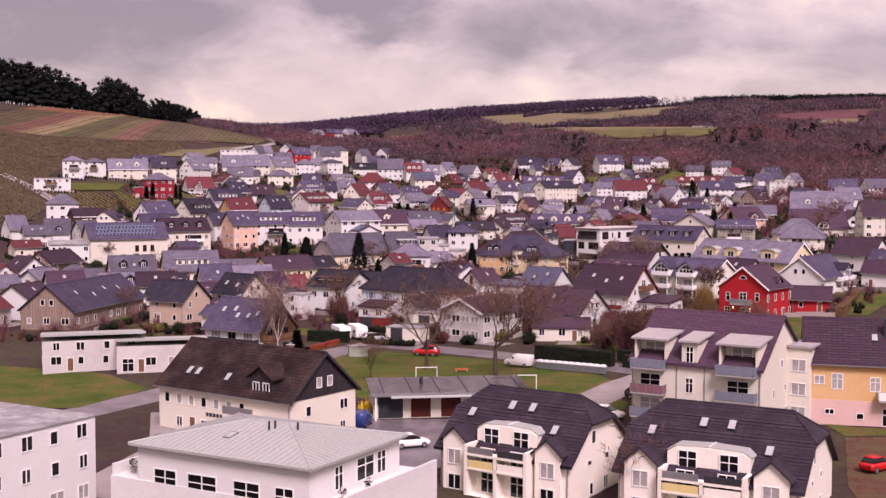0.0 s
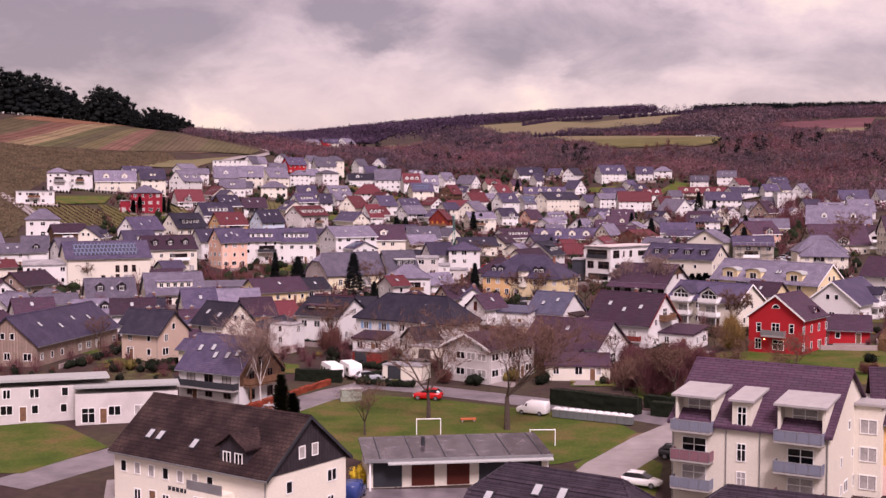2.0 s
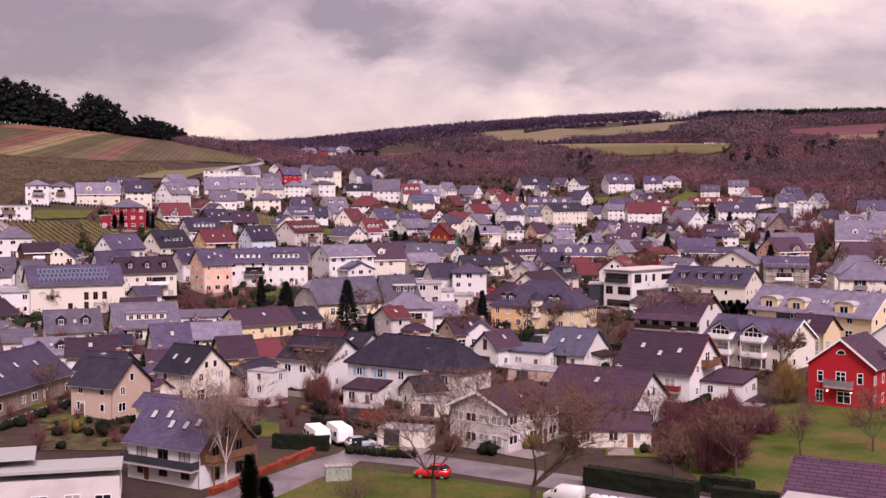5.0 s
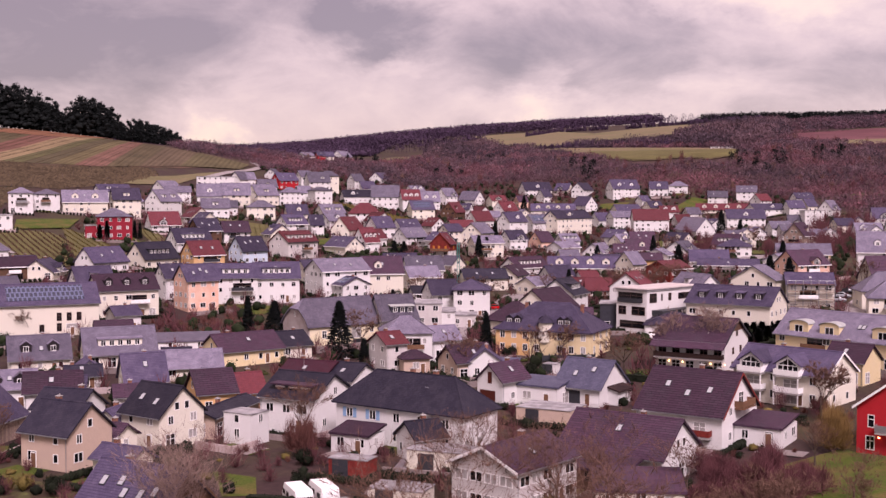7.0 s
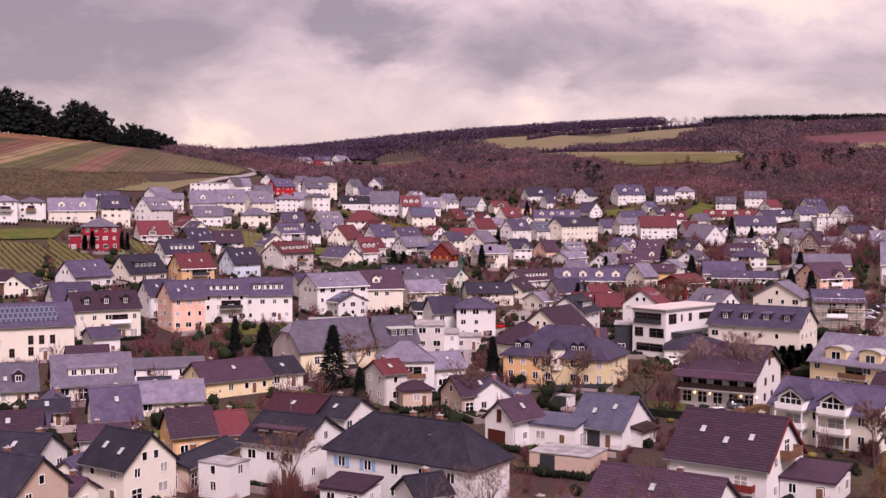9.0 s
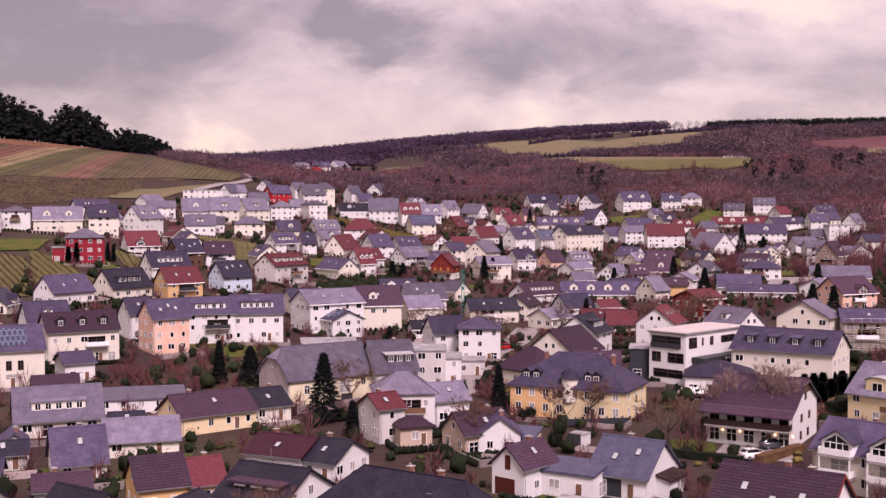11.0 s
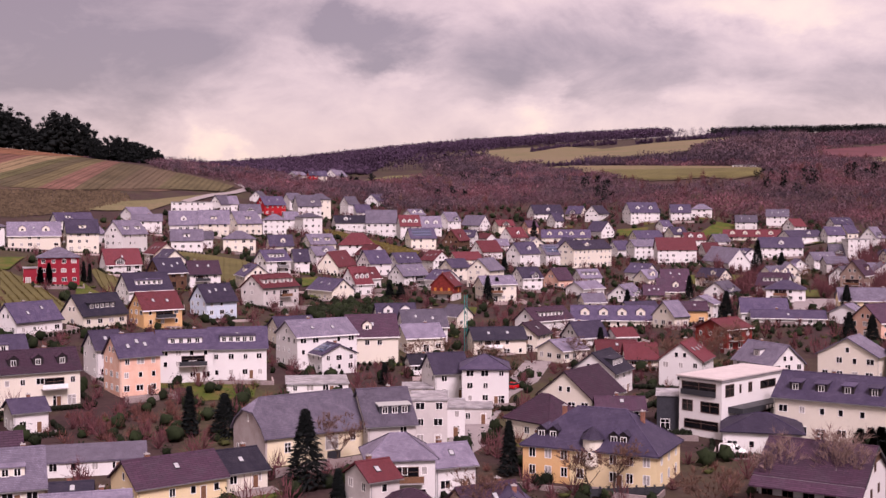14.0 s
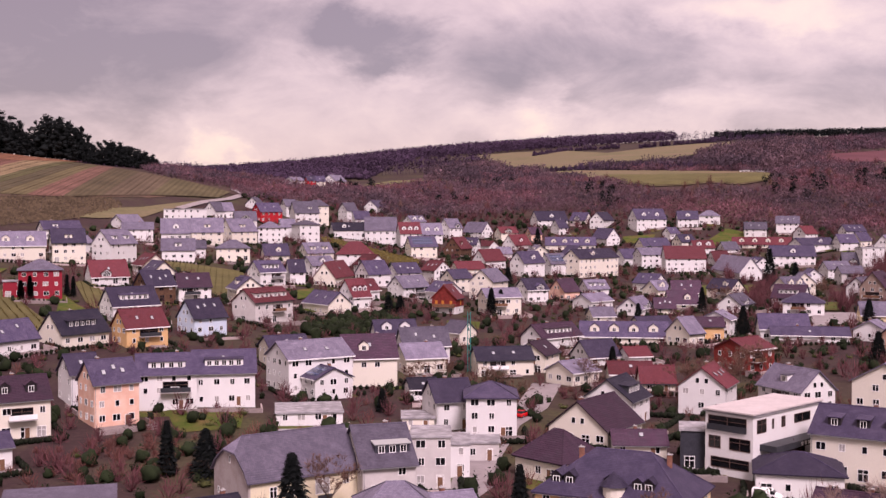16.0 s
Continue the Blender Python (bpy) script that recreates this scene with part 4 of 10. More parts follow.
def zinc_roof_block():
    L, W, hw, rh, side = 17.0, 13.0, 9.55, 1.45, 1
    x, y, yaw = -14.2, 97.0, 151
    FOOT.append((x, y, radians(yaw), L / 2 + 5, W / 2 + 5))
    base = thing("apartment_block", pose(x, y, -2.6, 0, 0, yaw), "white apartment block with a pale standing-seam zinc hip roof and terraces", "apartment block")
    part("wall", wall_shell(L, W, hw, rh, False).mesh("wall", WALLS["w"]), base)
    part("roof", hip_roof(L, W, hw, rh, 0.55).mesh("roof", ROOFS["z"]), base)
    for g in hip_ridges(L, W, hw, rh, 0.55):
        part("ridge", g.mesh("ridge", ROOFS["z"]), base)
    g = Geo()
    a, b, r = L / 2 + 0.55, W / 2 + 0.55, L / 2 - W / 2
    for sg in (-1, 1):
        n = int(2 * a / 0.55)
        for k in range(1, n):
            u = -a + 2 * a * k / n
            f = 1.0 if abs(u) < r else (a - abs(u)) / (a - r)
            g.tube((u, sg * b, hw + 0.08), (u, sg * b * (1 - f), hw + 0.08 + (rh - 0.05) * f), 0.022, 0.022, 4)
        n = int(2 * b / 0.55)
        for k in range(1, n):
            w = -b + 2 * b * k / n
            f = 1 - abs(w) / b
            g.tube((sg * a, w, hw + 0.08), (sg * (a - (a - r) * f), w, hw + 0.08 + (rh - 0.05) * f), 0.022, 0.022, 4)
    tagged(part("standing_seams", g.mesh("standing_seams", ROOFS["z"]), base), kind="stuff")
    part("skylight", skylight_mesh(), base, pose(1.5, side * 3.3, hw + 0.75, -12))
    for u, w in ((-1.0, 1.5), (-1.3, 1.1), (-3.2, 0.6)):
        part("vent_pipe", shared("vent", lambda: Geo().tube((0, 0, 0), (0, 0, 0.9), 0.09, 0.09, 6).mesh("vent", DARK)), base, pose(u, side * w, hw + rh - 0.5))
    lower = Geo().box(-a - 2.2, a + 2.4, -b - 1.0, b - 0.45, -5, hw - 3.0)
    part("terrace_storey", lower.mesh("terrace_storey", WALLS["w"]), base)
    g = Geo()
    X0, X1, Y0, Y1, z = -a - 2.2, a + 2.4, -b - 1.0, b - 0.45, hw - 3.0
    g.box(X0, X0 + 0.2, Y0, Y1 - 0.2, z, z + 0.95).box(X1 - 0.2, X1, Y0, Y1 - 0.2, z, z + 0.95)
    part("parapet", g.mesh("parapet", WALLS["w"]), base)
    for u, w in ((-6.2, 1.8), (-2.6, 2.6), (1.8, 3.0), (5.6, 2.4)):
        part("window", window_mesh(w, 2.0, GLASS), base, pose(u, side * W / 2, hw - 2.8, 0, 0, 180))
    for u, w in ((-3.6, 1.4), (-1.2, 2.6), (2.6, 1.2)):
        part("window", window_mesh(w, 1.9, GLASS), base, pose(-L / 2, u, hw - 1.6, 0, 0, -90))
    for u in (-6, -2, 2, 6):
        part("window", window_mesh(1.5, 1.6, GLASS), base, pose(u, side * (b - 0.45), hw - 6.2, 0, 0, 180))
    for k, (u, w) in enumerate(((-10.2, 4.6), (-10.3, 1.2), (10.4, 5.0))):
        bush = Geo().lathe([(0.22, 0), (0.3, 0.45), (0.33, 0.5)], 10)
        pot = part("planter", bush.mesh("planter", CONCRETE), base, pose(u, w, hw - 3.0))
        vv, ff = cloud_of_flakes([(0, 0, 0.55)], 0.35, 0.8, 90, 0.07, np.random.default_rng(k))
        part("shrub", stuff_mesh("shrub", vv, ff, HEDGE), pot)
    return base


def flat_block(x, y, z, yaw, L, W, hw, wall, label, name="house", category="house", windows=True):
    FOOT.append((x, y, radians(yaw), L / 2 + 1, W / 2 + 1))
    base = thing(name, pose(x, y, z, 0, 0, yaw), label, category)
    part("wall", wall_shell(L, W, hw, 0, False).mesh("wall", WALLS[wall]), base)
    part("roof", Geo().box(-L / 2 - 0.1, L / 2 + 0.1, -W / 2 - 0.1, W / 2 + 0.1, hw, hw + 0.12).mesh("roof", ROOFS["f"]), base)
    if windows:
        put_windows(base, random.Random(int(x + y)), L, W, hw, 0, False, [(0, -1, L, W / 2), (0, 1, L, W / 2), (-1, 0, W, L / 2), (1, 0, W, L / 2)])
    else:
        part("door", Geo().box(-1.1, 1.1, -0.06, 0.02, 0.0, min(2.1, hw - 0.1)).mesh("door", DARK), base, pose(-L * 0.2, -W / 2, 0.05))
    return base


def garage_row():
    x, y, yaw, L, W, hw = 0.5, 147.5, 8, 19.0, 7.5, 2.9
    FOOT.append((x, y, radians(yaw), L / 2 + 1, W / 2 + 3))
    base = thing("garage_row", pose(x, y, -0.5, 0, 0, yaw), "low cream garages with red-brown doors and a wet roof", "garage")
    part("wall", wall_shell(L, W, hw, 0, False).mesh("wall", WALLS["c"]), base)
    part("roof", Geo().slab([(-L / 2 - 0.4, -W / 2 - 1.3, hw + 0.25), (L / 2 + 0.3, -W / 2 - 1.3, hw + 0.25), (L / 2 + 0.3, W / 2 + 0.3, hw + 0.75), (-L / 2 - 0.4, W / 2 + 0.3, hw + 0.75)], 0.22).mesh("roof", [material("wet_bitumen_roof", (0.045, 0.036, 0.042), 0.22, vary=0.35, scale=0.6, fine=3, bump=0.1, tint=(0.085, 0.070, 0.078), spec=0.35)]), base)
    for k in range(6):
        u = -L / 2 + 1.2 + k * 3.4
        part("roof_seam", Geo().slab([(u, -W / 2 - 1.2, hw + 0.30), (u + 0.12, -W / 2 - 1.2, hw + 0.30), (u + 0.12, W / 2 + 0.2, hw + 0.79), (u, W / 2 + 0.2, hw + 0.79)], 0.05).mesh("roof_seam", DARK), base)
    part("fascia", Geo().box(-L / 2 - 0.42, L / 2 + 0.32, -W / 2 - 1.36, -W / 2 - 1.30, hw - 0.05, hw + 0.32).mesh("fascia", GREYM), base)
    door = material("red_brown_door", (0.075, 0.018, 0.012), 0.6, vary=0.15, scale=2, bump=0.1)
    for k in range(5):
        u = -L / 2 + 2.1 + k * 3.7
        if k in (1, 2):
            part("garage_door", shared("garage_door", lambda: Geo().box(-1.2, 1.2, -0.06, 0.02, 0.05, 2.4).mesh("garage_door", door)), base, pose(u, -W / 2, 0))
        else:
            # dark panel on the wall, painting the shade inside an open bay
            part("open_bay", shared("open_bay", lambda: Geo().box(-1.5, 1.5, -0.05, 0.02, 0.0, 2.5).mesh("open_bay", DARK)), base, pose(u, -W / 2, 0))
    for k in (0, 5):
        part("post", shared("garage_post", lambda: Geo().box(-0.09, 0.09, -0.09, 0.09, -1, hw + 0.2).mesh("post", WHITE)), base, pose(-L / 2 + 0.2 + k * 3.72, -W / 2 - 1.1, 0))
    part("canopy", Geo().slab([(-L / 2 + 2, -W / 2 - 1.9, hw - 0.1), (L / 2 + 0.3, -W / 2 - 1.9, hw - 0.1), (L / 2 + 0.3, -W / 2 - 0.1, hw + 0.22), (-L / 2 + 2, -W / 2 - 0.1, hw + 0.22)], 0.12).mesh("canopy", ROOFS["z"]), base)
    part("flue", Geo().tube((0, 0, 0), (0, 0, 1.0), 0.22, 0.2, 8).mesh("flue", DARK), base, pose(-3.2, 0.3, hw + 0.4))
    return base


def yellow_house():
    L, W, hw, rh = 16.3, 11.0, 7.4, 4.4
    base = house(52.1, 141.7, -0.2, -16, L, W, hw, rh, "o", "n", "", "ochre timber-clad house with a pink ground floor and grey tiles", windows=False)
    part("ground_floor", Geo().box(-L / 2 - 0.06, L / 2 + 0.06, -W / 2 - 0.06, W / 2 + 0.06, -3, 3.0).mesh("ground_floor", plaster("pink_plaster", (0.62, 0.42, 0.38), (0.54, 0.36, 0.33))), base)
    for u, z, w, h in ((-6.6, 5.3, 1.2, 1.1), (-4.6, 5.2, 1.3, 1.9), (-0.4, 5.0, 1.2, 1.7), (2.2, 4.9, 1.2, 2.0), (5.5, 5.0, 1.2, 1.5)):
        part("window", window_mesh(w, h, CURTAIN), base, pose(u, -W / 2, z, 0, 0, 0))
    for u, z, w, h in ((-5.4, 1.6, 1.1, 0.7), (-2.0, 1.2, 0.9, 0.8), (1.0, 1.2, 1.2, 2.1), (4.5, 1.4, 1.2, 1.2)):
        part("window", window_mesh(w, h, GLASS), base, pose(u, -W / 2 - 0.06, z, 0, 0, 0))
    rail_balcony(base, 2.4, -1, W, 3.3, 5.0, 1.3, WHITE)
    part("chimney_stack", Geo().box(-0.35, 0.35, -0.35, 0.35, -1, 2.0).mesh("chimney_stack", DARK), base, pose(1.0, -2.0, hw + 3))
    return base


apartment_block()
villa(9.0, 114.7, -1.3, 146, 14.0, 12.0, 4.1, 4.9, 1, "cream house with loggias, skylights and a brown half-hipped roof")
villa(26.1, 107.4, -1.3, 151, 16.0, 13.5, 3.9, 5.1, 1, "cream house with an arched bay and a brown half-hipped roof")
zinc_roof_block()
flat_block(-38.5, 99.0, -2.5, 151, 13, 12, 10.5, "w", "white flat-roofed apartment block with plain plaster walls", "apartment_block", "apartment block")
garage_row()
yellow_house()


# ---- houses with features of their own ----
LIT = bpy.data.materials.new("warm_lamp")
LIT.use_nodes = True
LIT.node_tree.nodes["Principled BSDF"].inputs["Emission Color"].default_value = (1.0, 0.55, 0.2, 1)
LIT.node_tree.nodes["Principled BSDF"].inputs["Emission Strength"].default_value = 6.0
BLUE = material("pale_blue_shutter", (0.22, 0.36, 0.55), 0.6, vary=0.1, bump=0.05)
SHINGLE = material("dark_shingles", (0.045, 0.036, 0.042), 0.75, vary=0.3, scale=1.0, fine=8, bump=0.4, courses=(0.3, 0.2, 0.55))


def facing(yaw):
    """The long side and the gable end that look down the valley."""
    return (-1 if math.cos(radians(yaw)) > 0 else 1), (1 if math.sin(radians(yaw)) < 0 else -1)


def on_long(L, W, near, u, z, off=0.0):
    return pose(u, near * (W / 2 + off), z, 0, 0, 0 if near < 0 else 180)


def on_end(L, W, end, u, z, off=0.0):
    return pose(end * (L / 2 + off), u, z, 0, 0, 90 * end)


def frame_balcony(base, m, wide, deep, rail, posts=0.0, roof=None):
    """A balcony of slab, railing bars and, if wanted, posts to the ground."""
    b = part("balcony", None, base, m)
    part("slab", Geo().box(-wide / 2, wide / 2, -deep, 0, -0.2, 0).mesh("slab", CONCRETE if rail is not WOOD else WOOD), b)
    part("railing", Geo().box(-wide / 2, wide / 2, -deep, -deep + 0.06, 0.12, 1.0).mesh("railing", rail), b)
    for s in (-1, 1):
        part("side_railing", Geo().box(s * wide / 2 - 0.03, s * wide / 2 + 0.03, -deep + 0.06, 0, 0.12, 1.0).mesh("side_railing", rail), b)
        if posts:
            part("post", Geo().box(s * (wide / 2 - 0.1) - 0.08, s * (wide / 2 - 0.1) + 0.08, -deep + 0.02, -deep + 0.18, -posts, -0.2).mesh("post", rail), b)
    return b


def bargeboards(base, L, W, hw, rh, end, mat):
    s = rh / (W / 2)
    for sg in (-1, 1):
        g = Geo()
        x = end * (L / 2 + 0.47)
        b = W / 2 + 0.5
        v = [(x + d, sg * b * (1 - f), hw + 0.24 - 0.5 * s + (rh + 0.5 * s) * f + dz) for d in (-0.03, 0.03) for f, dz in ((0, -0.3), (1, -0.3), (1, 0.06), (0, 0.06))]
        g.add(v, [(0, 1, 2, 3), (7, 6, 5, 4), (0, 4, 5, 1), (3, 2, 6, 7), (0, 3, 7, 4), (1, 5, 6, 2)])
        part("bargeboard", g.mesh("bargeboard", mat), base)


def gable_cladding(base, L, W, hw, rh, end, mat, z0):
    x0, x1 = end * (L / 2 + 0.02), end * (L / 2 + 0.07)
    k = (z0 - hw) / rh
    b = W / 2 * (1 - max(0, k))
    line = [(-b, z0), (b, z0)] + ([(W / 2, hw)] if k < 0 else []) + [(0, hw + rh)] + ([(-W / 2, hw)] if k < 0 else [])
    n = len(line)
    g = Geo().add([(x, y, z) for x in (x0, x1) for y, z in line], [tuple(range(n)), tuple(range(2 * n - 1, n - 1, -1))] + [(i, (i + 1) % n, (i + 1) % n + n, i + n) for i in range(n)])
    part("gable_cladding", g.mesh("gable_cladding", mat), base)


def cross_gable(base, u, near, L, W, hw, rh, wide, out, wall, roof, tall=1.9, glazed=False):
    """A gabled front that rises through the eaves of the long side."""
    s = rh / (W / 2)
    d = part("cross_gable", None, base, on_long(L, W, near, u, hw))
    p = tall + wide * 0.34
    line = [(-wide / 2, -0.3), (wide / 2, -0.3), (wide / 2, tall), (0, p), (-wide / 2, tall)]
    deep = min(W / 2, p / s)
    n = 5
    g = Geo().add([(x, y, z) for y in (-out, deep) for x, z in line], [tuple(range(n)), tuple(range(2 * n - 1, n - 1, -1))] + [(i, i + n, (i + 1) % n + n, (i + 1) % n) for i in range(n)])
    part("gable_front", g.mesh("gable_front", wall), d)
    o = 0.35
    q = p + 0.16
    for sg in (-1, 1):
        c = [(sg * (wide / 2 + o), -out - 0.4, tall - o * 0.68 + 0.16), (0, -out - 0.4, q), (0, deep + 0.6, q), (sg * (wide / 2 + o), min(deep, tall / s + 0.8), tall - o * 0.68 + 0.16)]
        part("gable_roof", Geo().slab(c if sg < 0 else c[::-1], 0.14).mesh("gable_roof", roof), d)
    if glazed:
        pane = Geo()
        w2 = wide / 2 - 0.35
        pane.add([(-w2, -out - 0.03, 0.1), (w2, -out - 0.03, 0.1), (w2, -out - 0.03, tall - 0.1), (0, -out - 0.03, p - 0.45), (-w2, -out - 0.03, tall - 0.1)], [(0, 1, 2, 3, 4)])
        part("gable_glazing", pane.mesh("gable_glazing", GLASS), d)
        for a, b in (((-w2, 0.1), (-w2, tall - 0.1)), ((w2, 0.1), (w2, tall - 0.1)), ((-w2, tall - 0.1), (0, p - 0.45)), ((w2, tall - 0.1), (0, p - 0.45)), ((0, 0.1), (0, p - 0.45)), ((-w2, tall - 0.2), (w2, tall - 0.2)), ((-w2 / 2, 0.1), (-w2 / 2, tall)), ((w2 / 2, 0.1), (w2 / 2, tall))):
            part("glazing_bar", Geo().tube((a[0], -out - 0.05, a[1]), (b[0], -out - 0.05, b[1]), 0.07, 0.07, 4).mesh("glazing_bar", WHITE), d)
    else:
        for k in ((-0.75, 0.75) if wide > 3 else (0,)):
            part("window", window_mesh(1.0, 1.25, GLASS), d, pose(k, -out, 0.95))
    return d


def arch_dormer(base, u, near, L, W, hw, rh, wide, wall):
    d = part("arched_dormer", None, base, on_long(L, W, near, u, hw, -0.5))
    top = 2.0
    arch = [(-wide / 2, -0.4)] + [(wide / 2 * math.cos(math.pi * (1 - k / 10)), top + 0.75 * math.sin(math.pi * k / 10)) for k in range(11)] + [(wide / 2, -0.4)]
    n = len(arch)
    deep = 4.2
    part("dormer_front", Geo().add([(x, y, z) for y in (0, deep) for x, z in arch], [tuple(range(n - 1, -1, -1)), tuple(range(n, 2 * n))] + [(i, (i + 1) % n, (i + 1) % n + n, i + n) for i in range(n)]).mesh("dormer_front", wall), d)
    up = [(x * 1.07, z + 0.1) for x, z in arch[1:-1]]
    m = len(up)
    v = [(x, y, z + t) for y in (-0.25, deep + 0.3) for t in (0, 0.1) for x, z in up]
    f = []
    for i in range(m - 1):
        f += [(i, i + 1, i + 1 + 2 * m, i + 2 * m), (m + i, m + i + 2 * m, m + i + 1 + 2 * m, m + i + 1), (i, m + i, m + i + 1, i + 1), (2 * m + i, 2 * m + i + 1, 3 * m + i + 1, 3 * m + i)]
    part("dormer_roof", Geo().add(v, f).mesh("dormer_roof", ROOFS["z"]), d)
    part("window", window_mesh(1.9, 1.6, GLASS), d, pose(0, 0.0, 1.15))
    return d


def wall_lamp(base, m):
    part("wall_lamp", shared("wall_lamp", lambda: Geo().lathe([(0.05, -0.12), (0.13, -0.05), (0.13, 0.08), (0.05, 0.14)], 8).mesh("wall_lamp", LIT)), base, m)


def half_hip_barn(x, y, z, yaw, L, W, hw, rh):
    """An old hall: a bell-cast slate roof, clipped at the gable that looks down the valley."""
    FOOT.append((x, y, radians(yaw), L / 2 + 1.2, W / 2 + 1.2))
    base = thing("house", pose(x, y, min(z, ground(x, y) + 0.8), 0, 0, yaw), "old cream hall with a clipped gable and worn slate roof", "house", "houses of the town")
    a, b, deep = L / 2, W / 2, 3.0
    cut, knee = 0.62, 0.24                      # share of the height where the clip begins; where the slope steepens
    prof = [(b, hw), (b * (1 - knee * 0.62), hw + rh * knee), (b * (1 - cut) * 0.92, hw + rh * cut), (0, hw + rh)]
    yc, zc = prof[2]
    wall = [(-b, -deep), (b, -deep)] + [(q, w) for q, w in prof[:3]] + [(-q, w) for q, w in prof[:3][::-1]]
    n = len(wall)
    end = Geo().add([(xx, q, w) for xx in (-a, -a + 0.3) for q, w in wall], [tuple(range(n)), tuple(range(2 * n - 1, n - 1, -1))] + [(i, (i + 1) % n, (i + 1) % n + n, i + n) for i in range(n)])
    part("gable_wall", end.mesh("gable_wall", plaster("weathered_grey_plaster", (0.40, 0.35, 0.34), (0.27, 0.22, 0.21))), base)
    part("wall", Geo().box(-a + 0.3, a, -b, b, -deep, hw).mesh("wall", plaster("pale_yellow_plaster", (0.70, 0.62, 0.42), (0.60, 0.53, 0.40))), base)
    back = Geo().add([(a - 0.02, q, w) for q, w in wall[2:5]] + [(a - 0.02, 0, hw + rh)] + [(a - 0.02, q, w) for q, w in wall[5:]], [tuple(range(7))])
    part("back_gable", back.mesh("back_gable", WALLS["s"]), base)
    t, A, inset = 0.22, a + 0.4, (b * (1 - cut)) * 0.9
    line = [(b + 0.5, hw - 0.35)] + prof[1:]
    for sg in (-1, 1):
        v = [(xx, sg * q, w + d) for d in (t, 0) for xx, ends in ((-A, inset), (A, 0)) for k, (q, w) in enumerate(line) for xx in ((xx + ends,) if k == 3 else (xx,))]
        f = []
        for k in range(3):
            f += [(k, k + 4, k + 5, k + 1), (k + 8, k + 9, k + 13, k + 12), (k, k + 1, k + 9, k + 8), (k + 4, k + 12, k + 13, k + 5)]
        f += [(0, 8, 12, 4), (3, 7, 15, 11)]
        part("roof", Geo().add(v, [q if sg < 0 else q[::-1] for q in f]).mesh("roof", ROOFS["g"]), base)
    c = [(-A, yc, zc + t), (-A, -yc, zc + t), (-A + inset, 0, hw + rh + t)]
    part("hip", Geo().slab(c, t).mesh("hip", ROOFS["g"]), base)
    part("ridge", Geo().tube((-A + inset, 0, hw + rh + t), (A, 0, hw + rh + t), 0.12, 0.12, 6).mesh("ridge", ROOFS["g"]), base)
    for u, zz, w, h in ((2.6, 2.6, 2.4, 2.4), (6.6, 3.2, 1.0, 1.5), (-1.6, 2.6, 1.2, 1.7), (-5.4, 2.6, 1.2, 1.7)):
        part("window", window_mesh(w, h, CURTAIN if w > 2 else GLASS), base, on_long(L, W, -1, u, zz))
    part("hall_door", Geo().box(-1.2, 1.2, -0.08, 0.02, -1.0, 1.2).mesh("hall_door", DARK), base, on_long(L, W, -1, 3.0, 0.0))
    for u, zz, w, h in ((0.3, hw + rh * 0.42, 0.5, 1.2), (2.6, 1.6, 0.6, 1.0), (4.4, 1.6, 0.6, 1.0), (-2.4, 0.6, 1.2, 1.3)):
        part("window", window_mesh(w, h, GLASS), base, on_end(L, W, -1, u, zz))
    return base


